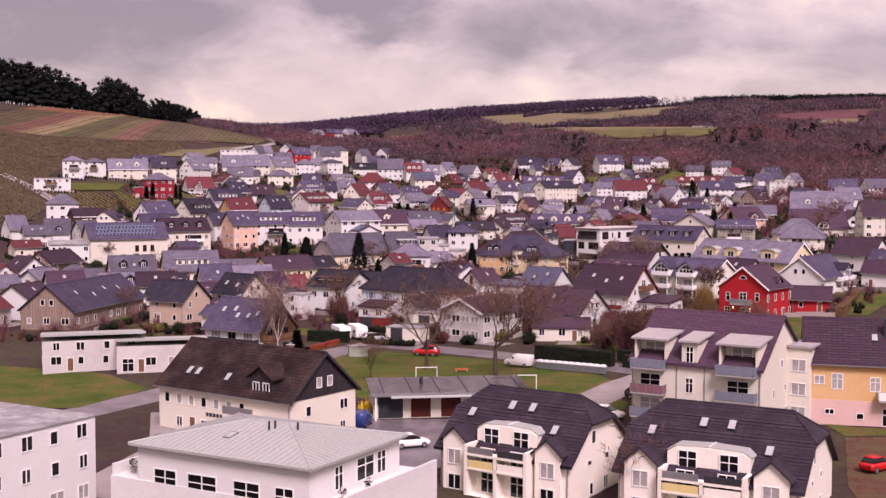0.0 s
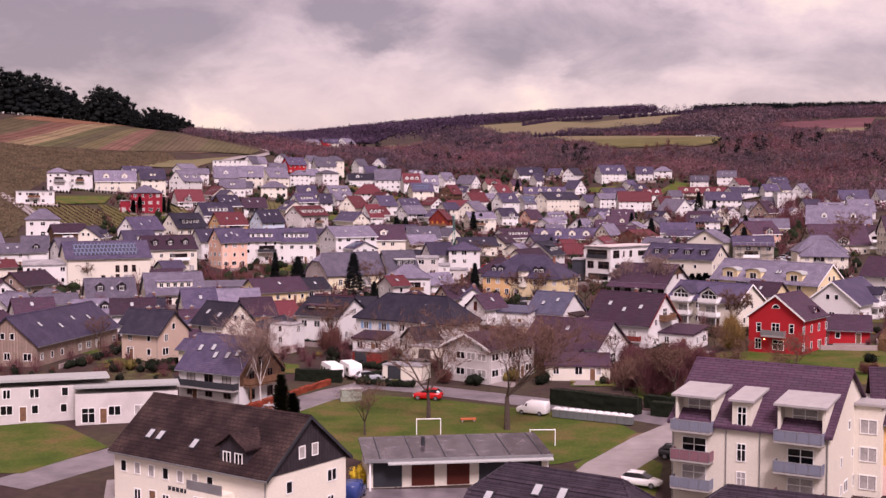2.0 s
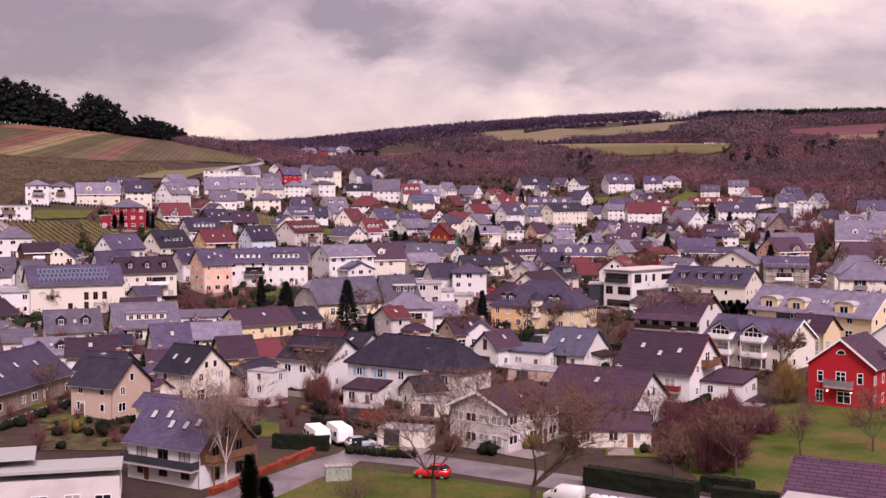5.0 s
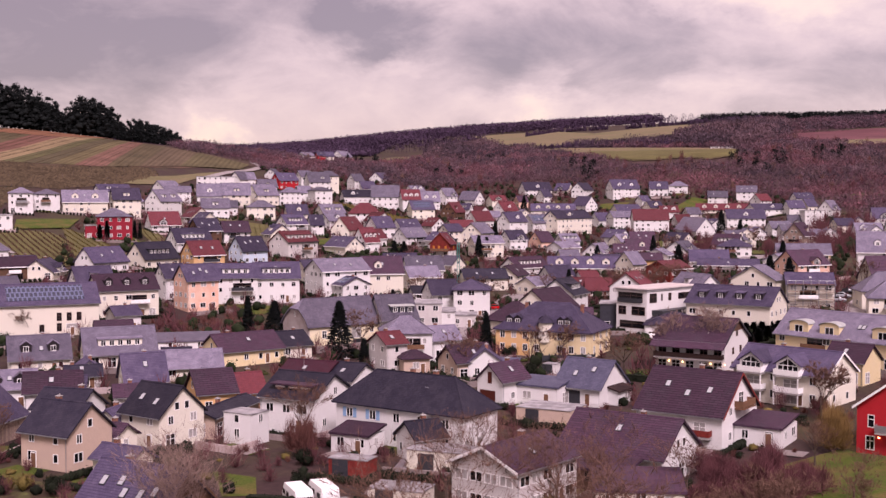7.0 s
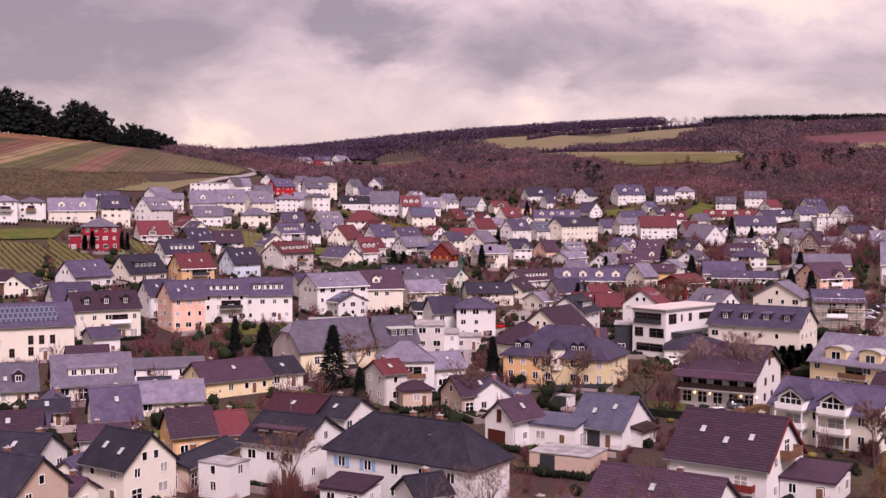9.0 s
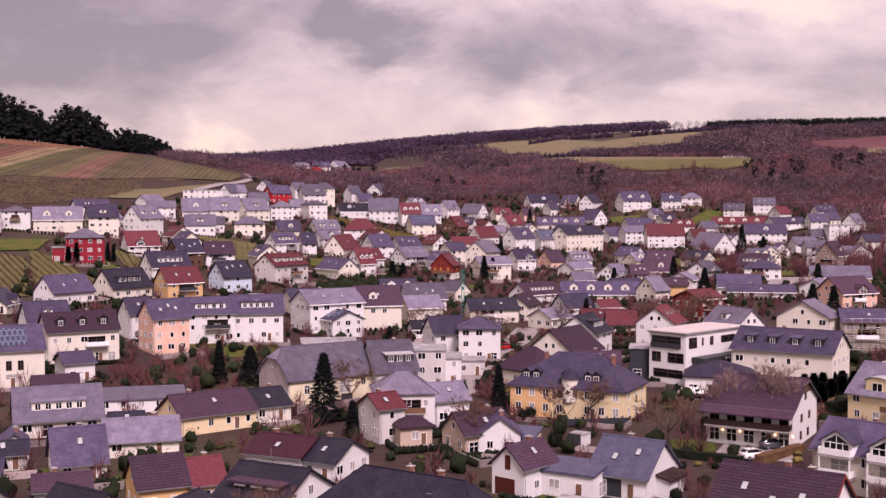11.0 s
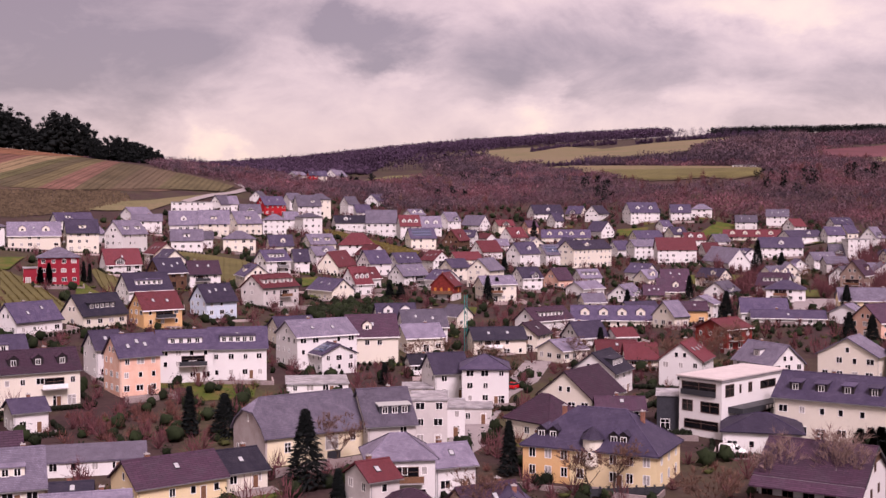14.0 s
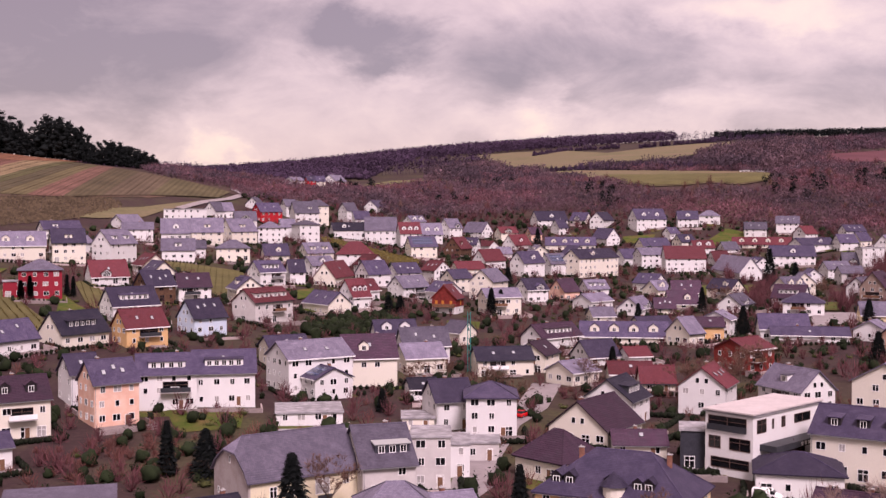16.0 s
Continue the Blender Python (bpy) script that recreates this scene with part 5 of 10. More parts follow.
def named_house(x, y, z, yaw, L, W, hw, rh, wall, roof, kind):
    near, end = facing(yaw)
    if kind == "hall":
        base = house(x, y, z, yaw, L, W, hw, rh, wall, roof, "solar", "plain cream hall with solar panels on its roof", windows=False)
        for u, zz in ((2.2, 5.0), (4.4, 5.0), (6.6, 5.0), (2.2, 2.6), (-1.6, 2.4)):
            part("window", window_mesh(1.1, 1.9, GLASS, DARKFRAME), base, on_long(L, W, near, -near * u, zz - 0.6))
        part("window", window_mesh(3.0, 1.2, CURTAIN), base, on_long(L, W, near, -near * 5.2, 2.2))
    elif kind == "school":
        base = house(x, y, z, yaw, L, W, hw, rh, wall, roof, "", "grey rendered school with strips of white-framed windows", windows=False)
        for zz in (1.6, 4.1):
            for k in range(4):
                part("window", window_mesh(1.8, 1.2, CURTAIN if (k + int(zz)) % 3 else GLASS), base, on_end(L, W, end, (k - 1.5) * 2.1, zz))
            for k in range(5):
                part("window", window_mesh(1.8, 1.2, CURTAIN if k % 2 else GLASS), base, on_long(L, W, near, (k - 2) * 2.2, zz))
        bargeboards(base, L, W, hw, rh, end, WHITE)
    elif kind == "timber":
        base = house(x, y, z, yaw, L, W, hw, rh, "w", roof, "", "white chalet with dark red timber upper floor and orange shutters", windows=False)
        gable_cladding(base, L, W, hw, rh, end, WALLS["q"], 2.6)
        part("timber_front", Geo().box(-L / 2, L / 2, *sorted((near * (W / 2 + 0.02), near * (W / 2 + 0.1))), 2.6, hw).mesh("timber_front", WALLS["q"]), base)
        frame_balcony(base, on_end(L, W, end, 0, 2.6, 0.07), W - 1.0, 1.4, WOOD, 2.5)
        orange = material("orange_boards", (0.45, 0.17, 0.03), 0.6, vary=0.15, scale=2, bump=0.1)
        for u in (-2.6, 0.4, 2.8):
            part("shutter_board", Geo().box(-0.45, 0.45, -0.06, 0, -0.8, 0.8).mesh("shutter_board", orange), base, on_end(L, W, end, u, 3.9, 0.08))
        part("shutter_board", Geo().box(-0.45, 0.45, -0.06, 0, -0.8, 0.8).mesh("shutter_board", orange), base, on_long(L, W, near, 0.5, 3.9, 0.11))
        for u in (-2.5, 2.5):
            part("window", window_mesh(1.4, 1.4, GLASS), base, on_end(L, W, end, u, 1.4))
        part("window", window_mesh(1.4, 1.4, GLASS), base, on_long(L, W, near, 0, 1.4))
        bargeboards(base, L, W, hw, rh, end, WALLS["q"])
    elif kind == "mansion":
        base = house(x, y, z, yaw, L, W, hw, rh + 1.2, "y", roof, "hip", "stately ochre and yellow villa with a slate mansard roof", windows=False)
        part("ochre_wing", Geo().box(-L / 2 - 0.04, -L / 2 + L * 0.36, -W / 2 - 0.05, -W / 2 + 0.2, -2, hw - 0.02).mesh("ochre_wing", WALLS["o"]), base)
        for k in range(8):
            u = -L / 2 + (k + 0.6) * L / 8.2
            if k not in (4,):
                for zz in (1.6, 4.2):
                    part("window", window_mesh(1.1, 1.5, CURTAIN if k % 3 == 1 else GLASS), base, on_long(L, W, near, u, zz, 0.05 if k < 3 else 0))
        for u in (-4, 0, 4):
            for zz in (1.6, 4.2):
                part("window", window_mesh(1.0, 1.5, GLASS), base, on_end(L, W, 1, u, zz))
        for u in (-0.38, -0.29, -0.02, 0.17, 0.24):
            dormer(base, u * L, near, L, W, hw, rh, 1.5, SHINGLE, ROOFS[roof], up=0.2)
        part("turret", Geo().lathe([(0.9, 2.3), (1.5, 2.9), (1.5, hw + 1.7)], 12).mesh("turret", WALLS["c"]), base, pose(0.4, near * (W / 2 - 0.9), 0))
        part("turret_roof", Geo().lathe([(1.9, hw + 1.7), (1.2, hw + 2.5), (0.06, hw + 3.4)], 12).mesh("turret_roof", ROOFS[roof]), base, pose(0.4, near * (W / 2 - 0.9), 0))
        part("turret_window", window_mesh(0.6, 0.9, GLASS), base, pose(0.4, near * (W / 2 + 0.6), hw - 0.6))
        part("cornice", Geo().box(-L / 2 - 0.3, L / 2 + 0.3, -W / 2 - 0.3, W / 2 + 0.3, hw - 0.28, hw - 0.16).mesh("cornice", WHITE), base)
        part("chimney", chimney_mesh(1.2), base, pose(-L * 0.3, 0.5, hw + rh * 0.95))
        part("chimney", chimney_mesh(1.2), base, pose(L * 0.3, 0.5, hw + rh * 0.95))
    elif kind == "inn":
        base = house(x, y, z, yaw, L, W, hw, rh, "w", roof, "", "inn with a dark timber balcony and lit glazed ground floor", windows=False)
        timber = material("blackened_timber", (0.030, 0.017, 0.015), 0.8, vary=0.25, scale=1.5, fine=9, bump=0.3)
        frame_balcony(base, on_long(L, W, near, 0, 2.8), L - 0.4, 1.7, timber, 2.8)
        slope = rh / (W / 2)
        eave = hw - 0.45 * slope + 0.2
        c = [(-L / 2 - 0.45, near * (W / 2 + 2.3), eave - 1.85 * slope), (L / 2 + 0.45, near * (W / 2 + 2.3), eave - 1.85 * slope), (L / 2 + 0.45, near * (W / 2 + 0.4), eave), (-L / 2 - 0.45, near * (W / 2 + 0.4), eave)]
        part("veranda_roof", Geo().slab(c if near < 0 else c[::-1], 0.2).mesh("veranda_roof", ROOFS[roof]), base)
        for k in range(5):
            u = -L / 2 + (k + 0.5) * L / 5
            part("window", window_mesh(1.7, 2.0, GLASS), base, on_long(L, W, near, u, 1.2))
            part("window", window_mesh(1.5, 1.8, GLASS, DARKFRAME), base, on_long(L, W, near, u, 3.9))
            if k != 2:
                wall_lamp(base, on_long(L, W, near, u + L / 10, 1.9, 0.15))
        bargeboards(base, L, W, hw, rh, end, DARK)
        gable_cladding(base, L, W, hw, rh, end, WALLS["k"], hw + rh * 0.45)
        for u, zz in ((-2.6, 1.4), (1.5, 1.4), (-2.2, 4.0), (2.2, 4.0), (0, hw + 1.2)):
            part("window", window_mesh(1.1, 1.3, GLASS, DARKFRAME), base, on_end(L, W, end, u, zz))
    elif kind == "bay":
        base = house(x, y, z, yaw, L, W, hw, rh, wall, roof, "", "yellow apartment house with two glazed gables and white balconies", windows=False)
        for u in (near * L * 0.27, -near * L * 0.13):
            cross_gable(base, u, near, L, W, hw, rh, 4.2, 0.9, WHITE, ROOFS[roof], 1.5, True)
            for zz in (hw - 0.35, hw - 3.1):
                frame_balcony(base, on_long(L, W, near, u, zz, 0.0), 4.4, 1.7, WHITE, zz if zz < 4 else 2.5)
            for zz in (1.15, hw - 2.0):
                part("window", window_mesh(2.6, 1.9, CURTAIN), base, on_long(L, W, near, u, zz))
        for u in (-near * L * 0.36, near * L * 0.06):
            for zz in (1.5, 4.2):
                part("window", window_mesh(1.1, 1.3, GLASS), base, on_long(L, W, near, u, zz))
        bargeboards(base, L, W, hw, rh, end, WHITE)
        for u, zz in ((-2.5, 1.5), (2.0, 1.5), (0.5, 4.3), (-2.4, 4.3)):
            part("window", window_mesh(0.9, 1.2, GLASS), base, on_end(L, W, end, u, zz))
    elif kind == "arch":
        base = house(x, y, z, yaw, L, W, hw, rh, wall, roof, "", "long yellow house with a grey roof and arched dormers")
        for u in (L * 0.33, L * 0.1, -L * 0.28):
            arch_dormer(base, u, near, L, W, hw, rh, 4.2, WALLS["y"])
        for u in (-L * 0.08, -L * 0.11):
            part("skylight", skylight_mesh(), base, pose(u, near * W * 0.27, hw + roof_rise(W * 0.27, W, rh) + 0.27, math.degrees(math.atan(rh / (W / 2))) * (1 if near < 0 else -1)))
        bargeboards(base, L, W, hw, rh, end, WHITE)
    elif kind == "red":
        base = house(x, y, z, yaw, L, W, hw, rh, wall, roof, "", "bright red rendered house with white windows and slate roof", windows=False)
        bargeboards(base, L, W, hw, rh, end, WHITE)
        for u, zz, w, h in ((-2.9, 4.4, 0.9, 1.7), (0, 4.3, 1.5, 1.9), (3.1, 4.3, 0.9, 1.7), (-0.5, 1.4, 2.1, 1.8), (3.2, 1.4, 1.2, 1.9)):
            part("window", window_mesh(w, h, GLASS), base, on_end(L, W, end, u, zz))
        arch = Geo().add([(0.75 * math.cos(math.pi * k / 8), y, 0.75 * math.sin(math.pi * k / 8)) for y in (-0.06, 0.02) for k in range(9)], [tuple(range(9)), tuple(range(17, 8, -1))] + [(i, i + 9, (i + 1) % 9 + 9, (i + 1) % 9) for i in range(9)])
        a = part("arched_window", arch.mesh("arched_window", FRAME), base, on_end(L, W, end, 0, hw + rh * 0.42))
        part("pane", Geo().add([(0.6 * math.cos(math.pi * k / 8), -0.07, 0.06 + 0.58 * math.sin(math.pi * k / 8)) for k in range(9)], [tuple(range(9))]).mesh("pane", GLASS), a)
        frame_balcony(base, on_end(L, W, end, 0.2, 3.0), 4.2, 1.1, GREYM)
        for u in (-5.0, -1.6, 1.8, 5.2):
            for zz in (1.4, 4.3):
                part("window", window_mesh(0.85, 1.4, GLASS), base, on_long(L, W, near, u, zz))
        cross_gable(base, 1.5, near, L, W, hw, rh, 2.2, -0.6, WALLS["r"], ROOFS[roof], 0.9)
        wall_lamp(base, on_end(L, W, end, -1.6, 2.2, 0.12))
        wall_lamp(base, on_end(L, W, end, 2.0, 2.2, 0.12))
    elif kind == "modern":
        base = house(x, y, z, yaw, L, W, hw, 0.3, "w", "f", "flat", "white cubic modern building with loggias and strip windows", windows=False)
        # dark glazing flush with the wall stands in for the shaded loggia opening
        part("loggia", window_mesh(7.0, 2.2, GLASS, DARKFRAME), base, on_end(L, W, end, 0.3, hw - 1.65))
        part("loggia_rail", Geo().box(-3.6, 3.6, -0.3, -0.24, 0, 1.0).mesh("loggia_rail", DARK), base, on_end(L, W, end, 0.3, hw - 2.9))
        for u, zz, w, h in ((2.6, hw - 4.8, 2.2, 2.0), (-2.0, hw - 4.8, 3.8, 2.0), (-0.2, hw - 8.0, 7.0, 1.7)):
            part("strip_window", window_mesh(w, h, GLASS, DARKFRAME), base, on_end(L, W, end, u, zz))
        part("eaves_slab", Geo().box(-L / 2 - 0.5, L / 2 + 0.4, -W / 2 - 0.4, W / 2 + 0.4, hw + 0.22, hw + 0.45).mesh("eaves_slab", material("pale_roof_membrane", (0.46, 0.41, 0.40), 0.85, vary=0.1, scale=0.3, fine=3, bump=0.1)), base)
        for u, w, h in ((-8.0, 2.8, 2.2), (-4.6, 0.6, 1.6), (-1.4, 1.2, 1.8), (4.6, 5.2, 1.5)):
            part("window", window_mesh(w, h, GLASS, DARKFRAME), base, on_long(L, W, near, u, hw - 1.8))
        part("canopy", Geo().box(-L / 2 + 2.0, L / 2 - 1.0, *sorted((near * W / 2, near * (W / 2 + 3.0))), hw - 5.6, hw - 4.6).mesh("canopy", DARK), base)
        part("shop_front", window_mesh(11.0, 3.0, GLASS, DARKFRAME), base, on_long(L, W, near, 0.0, hw - 7.4))
        for k in range(4):
            part("sign_bar", Geo().box(-1.0 + k * 1.1, -0.4 + k * 1.1, near * (W / 2 + 3.03) - 0.02, near * (W / 2 + 3.03) + 0.02, hw - 5.4, hw - 4.8).mesh("sign_bar", WHITE), base)
    elif kind == "barn":
        base = half_hip_barn(x, y, z, yaw, L, W, hw, rh)
    elif kind == "barn_door":
        base = house(x, y, z, yaw, L, W, hw, rh, wall, roof, "", "small white barn with red-brown doors and tiled roof", windows=False)
        rust = material("red_brown_door", (0.075, 0.018, 0.012), 0.6, vary=0.15, scale=2, bump=0.1)
        part("barn_door", Geo().box(-1.7, 1.7, -0.07, 0.02, 0.0, 2.3).mesh("barn_door", rust), base, on_end(L, W, end, 0.5, 0.05))
        part("loft_hatch", Geo().box(-0.45, 0.45, -0.06, 0.02, -0.95, 0.95).mesh("loft_hatch", rust), base, on_end(L, W, end, 0.0, hw + 0.4))
        part("window", window_mesh(1.0, 1.1, GLASS), base, on_long(L, W, near, -0.8, 1.6))
        part("side_door", Geo().box(-0.8, 0.8, -0.06, 0.02, 0.0, 2.5).mesh("side_door", rust), base, on_long(L, W, near, 2.2, 0.05))
    elif kind == "bungalow":
        base = house(x, y, z, yaw, L, W, hw, rh, wall, roof, "s2", "white bungalow with a blue-grey slate roof and terrace", windows=False)
        # flat dark sheet paints the shade of a wall recess not built in depth
        part("recess", Geo().box(-2.4, 1.2, -0.05, 0.02, 0.05, 2.4).mesh("recess", DARK), base, on_long(L, W, near, -0.6, 0.0))
        part("window", window_mesh(1.4, 2.0, CURTAIN), base, on_long(L, W, near, -2.2, 1.2, 0.05))
        part("roller_shutter", Geo().box(-1.3, 1.3, -0.05, 0.02, 0.5, 2.1).mesh("roller_shutter", WHITE), base, on_long(L, W, near, 2.7, 0.0))
        porch = part("porch", None, base, on_end(L, W, end, 0.6, 0.0))
        part("porch_wall", Geo().box(-2.6, 2.6, -1.8, 0, -0.5, 2.5).mesh("porch_wall", WALLS[wall]), porch)
        part("porch_roof", Geo().slab([(-2.9, -2.2, 2.5), (2.9, -2.2, 2.5), (2.9, 0.0, 3.1), (-2.9, 0.0, 3.1)], 0.3).mesh("porch_roof", ROOFS["x"]), porch)
        part("window", window_mesh(2.0, 1.5, CURTAIN), porch, pose(0.9, -1.81, 1.3))
    elif kind == "boxdormer":
        base = house(x, y, z, yaw, L, W, hw, rh, wall, roof, "", "white house with a long black box dormer", windows=False)
        d = part("box_dormer", None, base, on_long(L, W, near, 0.2, hw, -1.3))
        part("dormer_front", Geo().box(-3.5, 3.5, 0, 4.0, -0.2, 1.7).mesh("dormer_front", DARK), d)
        part("dormer_roof", Geo().box(-3.9, 3.9, -0.5, 4.2, 1.7, 1.95).mesh("dormer_roof", ROOFS["n"]), d)
        for u in (-2.2, 0.2, 2.4):
            part("window", window_mesh(1.7 if u < 2 else 0.9, 1.0, GLASS, DARKFRAME), d, pose(u, -0.01, 0.75))
            part("blind_box", Geo().box(-0.8, 0.8, -0.12, 0, 0, 0.2).mesh("blind_box", WHITE), d, pose(u, -0.02, 1.3))
        for u, zz in ((-2.5, 1.5), (1.5, 1.5), (0.5, hw + 0.6)):
            part("window", window_mesh(1.0, 1.2, GLASS), base, on_end(L, W, end, u, zz))
        for u in (-3, 0, 3):
            part("window", window_mesh(1.4, 1.3, GLASS), base, on_long(L, W, near, u, 3.6))
        part("aerial", Geo().tube((0, 0, 0), (0, 0, 2.2), 0.03, 0.03, 5).mesh("aerial", GREYM), base, pose(-0.5, 0, hw + rh))
    elif kind == "hipr":
        base = house(x, y, z, yaw, L, W, hw, rh, wall, roof, "hip", "long white house with a mossy black slate roof", windows=False)
        for k in range(5):
            u = -L / 2 + (k + 0.6) * L / 5.3
            for zz in (1.4, 4.1):
                part("window", window_mesh(1.2, 1.4, GLASS), base, on_long(L, W, near, u, zz))
                if k < 2:
                    for s in (-1, 1):
                        part("shutter", shared("blue_shutter", lambda: Geo().box(-0.3, 0.3, -0.05, 0.0, -0.7, 0.7).mesh("shutter", BLUE)), base, on_long(L, W, near, u + s * 0.95, zz, 0.01))
        for u in (-3.5, -0.5):
            part("window", window_mesh(1.0, 1.4, GLASS), base, on_end(L, W, 1, u, 1.5))
        for u, f in ((-5.5, 0.3), (-2.5, 0.36), (1.0, 0.3), (3.2, 0.55)):
            part("skylight", skylight_mesh(), base, pose(u, near * W / 2 * (1 - f), hw + roof_rise(W / 2 * (1 - f), W, rh) + 0.06, math.degrees(math.atan(rh / (W / 2))) * (1 if near < 0 else -1)))
        for u in (-1.0, 3.1):
            part("chimney", chimney_mesh(1.1), base, pose(u, 0.8, hw + rh * 0.85))
    elif kind == "brown":
        base = house(x, y, z, yaw, L, W, hw, rh, wall, roof, "s3", "white house with a broad brown tiled roof and dark bargeboards", windows=False)
        bargeboards(base, L, W, hw, rh, end, WALLS["q"])
        frame_balcony(base, on_end(L, W, end, 0.3, hw + 0.6), 4.6, 1.3, WOOD)
        part("window", window_mesh(1.8, 1.9, GLASS), base, on_end(L, W, end, 0.3, hw + 1.7))
        for u, zz in ((-3.6, 1.5), (0, 1.4), (3.4, 1.5), (-3.4, hw + 0.3)):
            part("window", window_mesh(1.1, 1.2, GLASS), base, on_end(L, W, end, u, zz))
        frame_balcony(base, on_long(L, W, near, -near * 3.2, 1.6), 3.6, 1.2, WALLS["q"])
        part("window", window_mesh(1.8, 1.9, CURTAIN), base, on_long(L, W, near, -near * 3.2, 2.6))
        for u in (near * 4.2, near * 0.5):
            part("window", window_mesh(1.0, 1.1, GLASS), base, on_long(L, W, near, u, 2.4))
        part("chimney", chimney_mesh(1.0), base, pose(0.5, -near * 0.5, hw + rh * 0.95))
    elif kind == "db":
        base = house(x, y, z, yaw, L, W, hw, rh, wall, roof, "", "long cream house with dark brown roof and shingled gable", windows=False)
        bargeboards(base, L, W, hw, rh, end, DARK)
        gable_cladding(base, L, W, hw, rh, end, SHINGLE, hw - 0.1)
        for u in (-0.9, 0.9):
            part("window", window_mesh(0.9, 1.2, CURTAIN), base, on_end(L, W, end, u, hw + rh * 0.32, 0.07))
        for u, zz, w, h in ((-3.4, 3.9, 1.4, 1.2), (2.6, 3.9, 0.9, 1.2), (-3.2, 1.4, 1.0, 1.2), (0.5, 1.3, 1.2, 1.2)):
            part("window", window_mesh(w, h, GLASS), base, on_end(L, W, end, u, zz))
        cross_gable(base, -L * 0.27, near, L, W, hw, rh, 3.4, -0.5, SHINGLE, ROOFS[roof], 2.1)
        for u, f in ((L * 0.33, 0.3), (L * 0.26, 0.3), (L * 0.02, 0.26)):
            part("skylight", skylight_mesh(), base, pose(u, near * W / 2 * (1 - f), hw + roof_rise(W / 2 * (1 - f), W, rh) + 0.27, math.degrees(math.atan(rh / (W / 2))) * (1 if near < 0 else -1)))
        for k in range(7):
            u = L / 2 - 1.4 - k * 2.0
            part("window", window_mesh(0.9, 1.2, CURTAIN if k % 3 else GLASS), base, on_long(L, W, near, u, 3.9))
            if k % 2:
                part("window", window_mesh(1.0, 1.2, GLASS), base, on_long(L, W, near, u, 1.3))
        part("entrance_wing", Geo().box(-L * 0.3, -L * 0.08, *sorted((near * W / 2, near * (W / 2 + 1.6))), -1, 3.4).mesh("entrance_wing", WALLS["c"]), base)
        part("entrance_window", window_mesh(2.6, 1.8, GLASS), base, on_long(L, W, near, -L * 0.19, 2.0, 1.6))
        part("terrace_rail", Geo().box(-L * 0.3, -L * 0.08, near * (W / 2 + 1.55) - 0.04, near * (W / 2 + 1.55) + 0.04, 3.4, 4.3).mesh("terrace_rail", GREYM), base)
        for k in range(6):
            part("sign_bar", Geo().box(-L * 0.03 + k * 0.55, -L * 0.03 + k * 0.55 + 0.4, near * (W / 2 + 0.03) - 0.02, near * (W / 2 + 0.03) + 0.02, 2.4, 2.8).mesh("sign_bar", DARK), base)
    elif kind == "chalet":
        base = house(x, y, z, yaw, L, W, hw, rh, wall, roof, "s5", "white chalet with dark timber gable and grey slate roof", windows=False)
        gable_cladding(base, L, W, hw, rh, end, WALLS["k"], 2.7)
        bargeboards(base, L, W, hw, rh, end, WALLS["k"])
        frame_balcony(base, on_end(L, W, end, 0, 2.8, 0.07), W - 1.5, 1.3, WOOD, 2.6)
        for u, zz in ((-2, 3.9), (2, 3.9), (0, hw + 1.3), (-2, 1.3), (2, 1.3)):
            part("window", window_mesh(1.2, 1.4, GLASS, DARKFRAME), base, on_end(L, W, end, u, zz, 0.07))
        frame_balcony(base, on_long(L, W, near, 0, 2.2), L - 0.3, 1.3, DARK)
        for k in range(3):
            part("window", window_mesh(1.3, 0.8, GLASS, DARKFRAME), base, on_long(L, W, near, (k - 1.0) * 3.4, 1.2))
            part("window", window_mesh(1.6, 1.5, CURTAIN if k != 1 else GLASS, DARKFRAME), base, on_long(L, W, near, (k - 1.0) * 3.3, 3.4))
    elif kind == "balc":
        base = house(x, y, z, yaw, L, W, hw, rh, wall, roof, "", "white apartment house with stacked white balconies")
        for zz in (0.6, hw - 1.0, hw + 1.2)[:2]:
            frame_balcony(base, on_long(L, W, near, near * -L * 0.3, zz), 4.2, 1.6, WHITE, zz)
            frame_balcony(base, on_long(L, W, near, near * -L * 0.02, zz), 3.6, 1.6, WHITE, zz)
        cross_gable(base, near * -L * 0.3, near, L, W, hw, rh, 3.8, 0.3, WHITE, ROOFS[roof], 1.4, True)
        bargeboards(base, L, W, hw, rh, end, WHITE)
    else:
        base = house(x, y, z, yaw, L, W, hw, rh, wall, roof, kind, "rendered building in scaffolding with a grey slate roof")
        rack = thing("scaffolding", pose(x, y, z, 0, 0, yaw), "bare steel scaffolding standing before a house", "scaffold")
        for i in range(7):
            u = -L / 2 + i * L / 6
            for o in (0.4, 1.3):
                part("upright", shared(("upright", hw), lambda: Geo().tube((0, 0, -0.5), (0, 0, hw + 1.2), 0.05, 0.05, 5).mesh("upright", GREYM)), rack, pose(u, near * (W / 2 + o), 0))
        for k in range(4):
            part("deck", Geo().box(-L / 2, L / 2, *sorted((near * (W / 2 + 0.4), near * (W / 2 + 1.3))), 1.9 * k + 1.6, 1.9 * k + 1.68).mesh("deck", WOOD), rack)
            part("guard_rail", Geo().tube((-L / 2, near * (W / 2 + 1.3), 1.9 * k + 2.6), (L / 2, near * (W / 2 + 1.3), 1.9 * k + 2.6), 0.04, 0.04, 5).mesh("guard_rail", GREYM), rack)
    return base



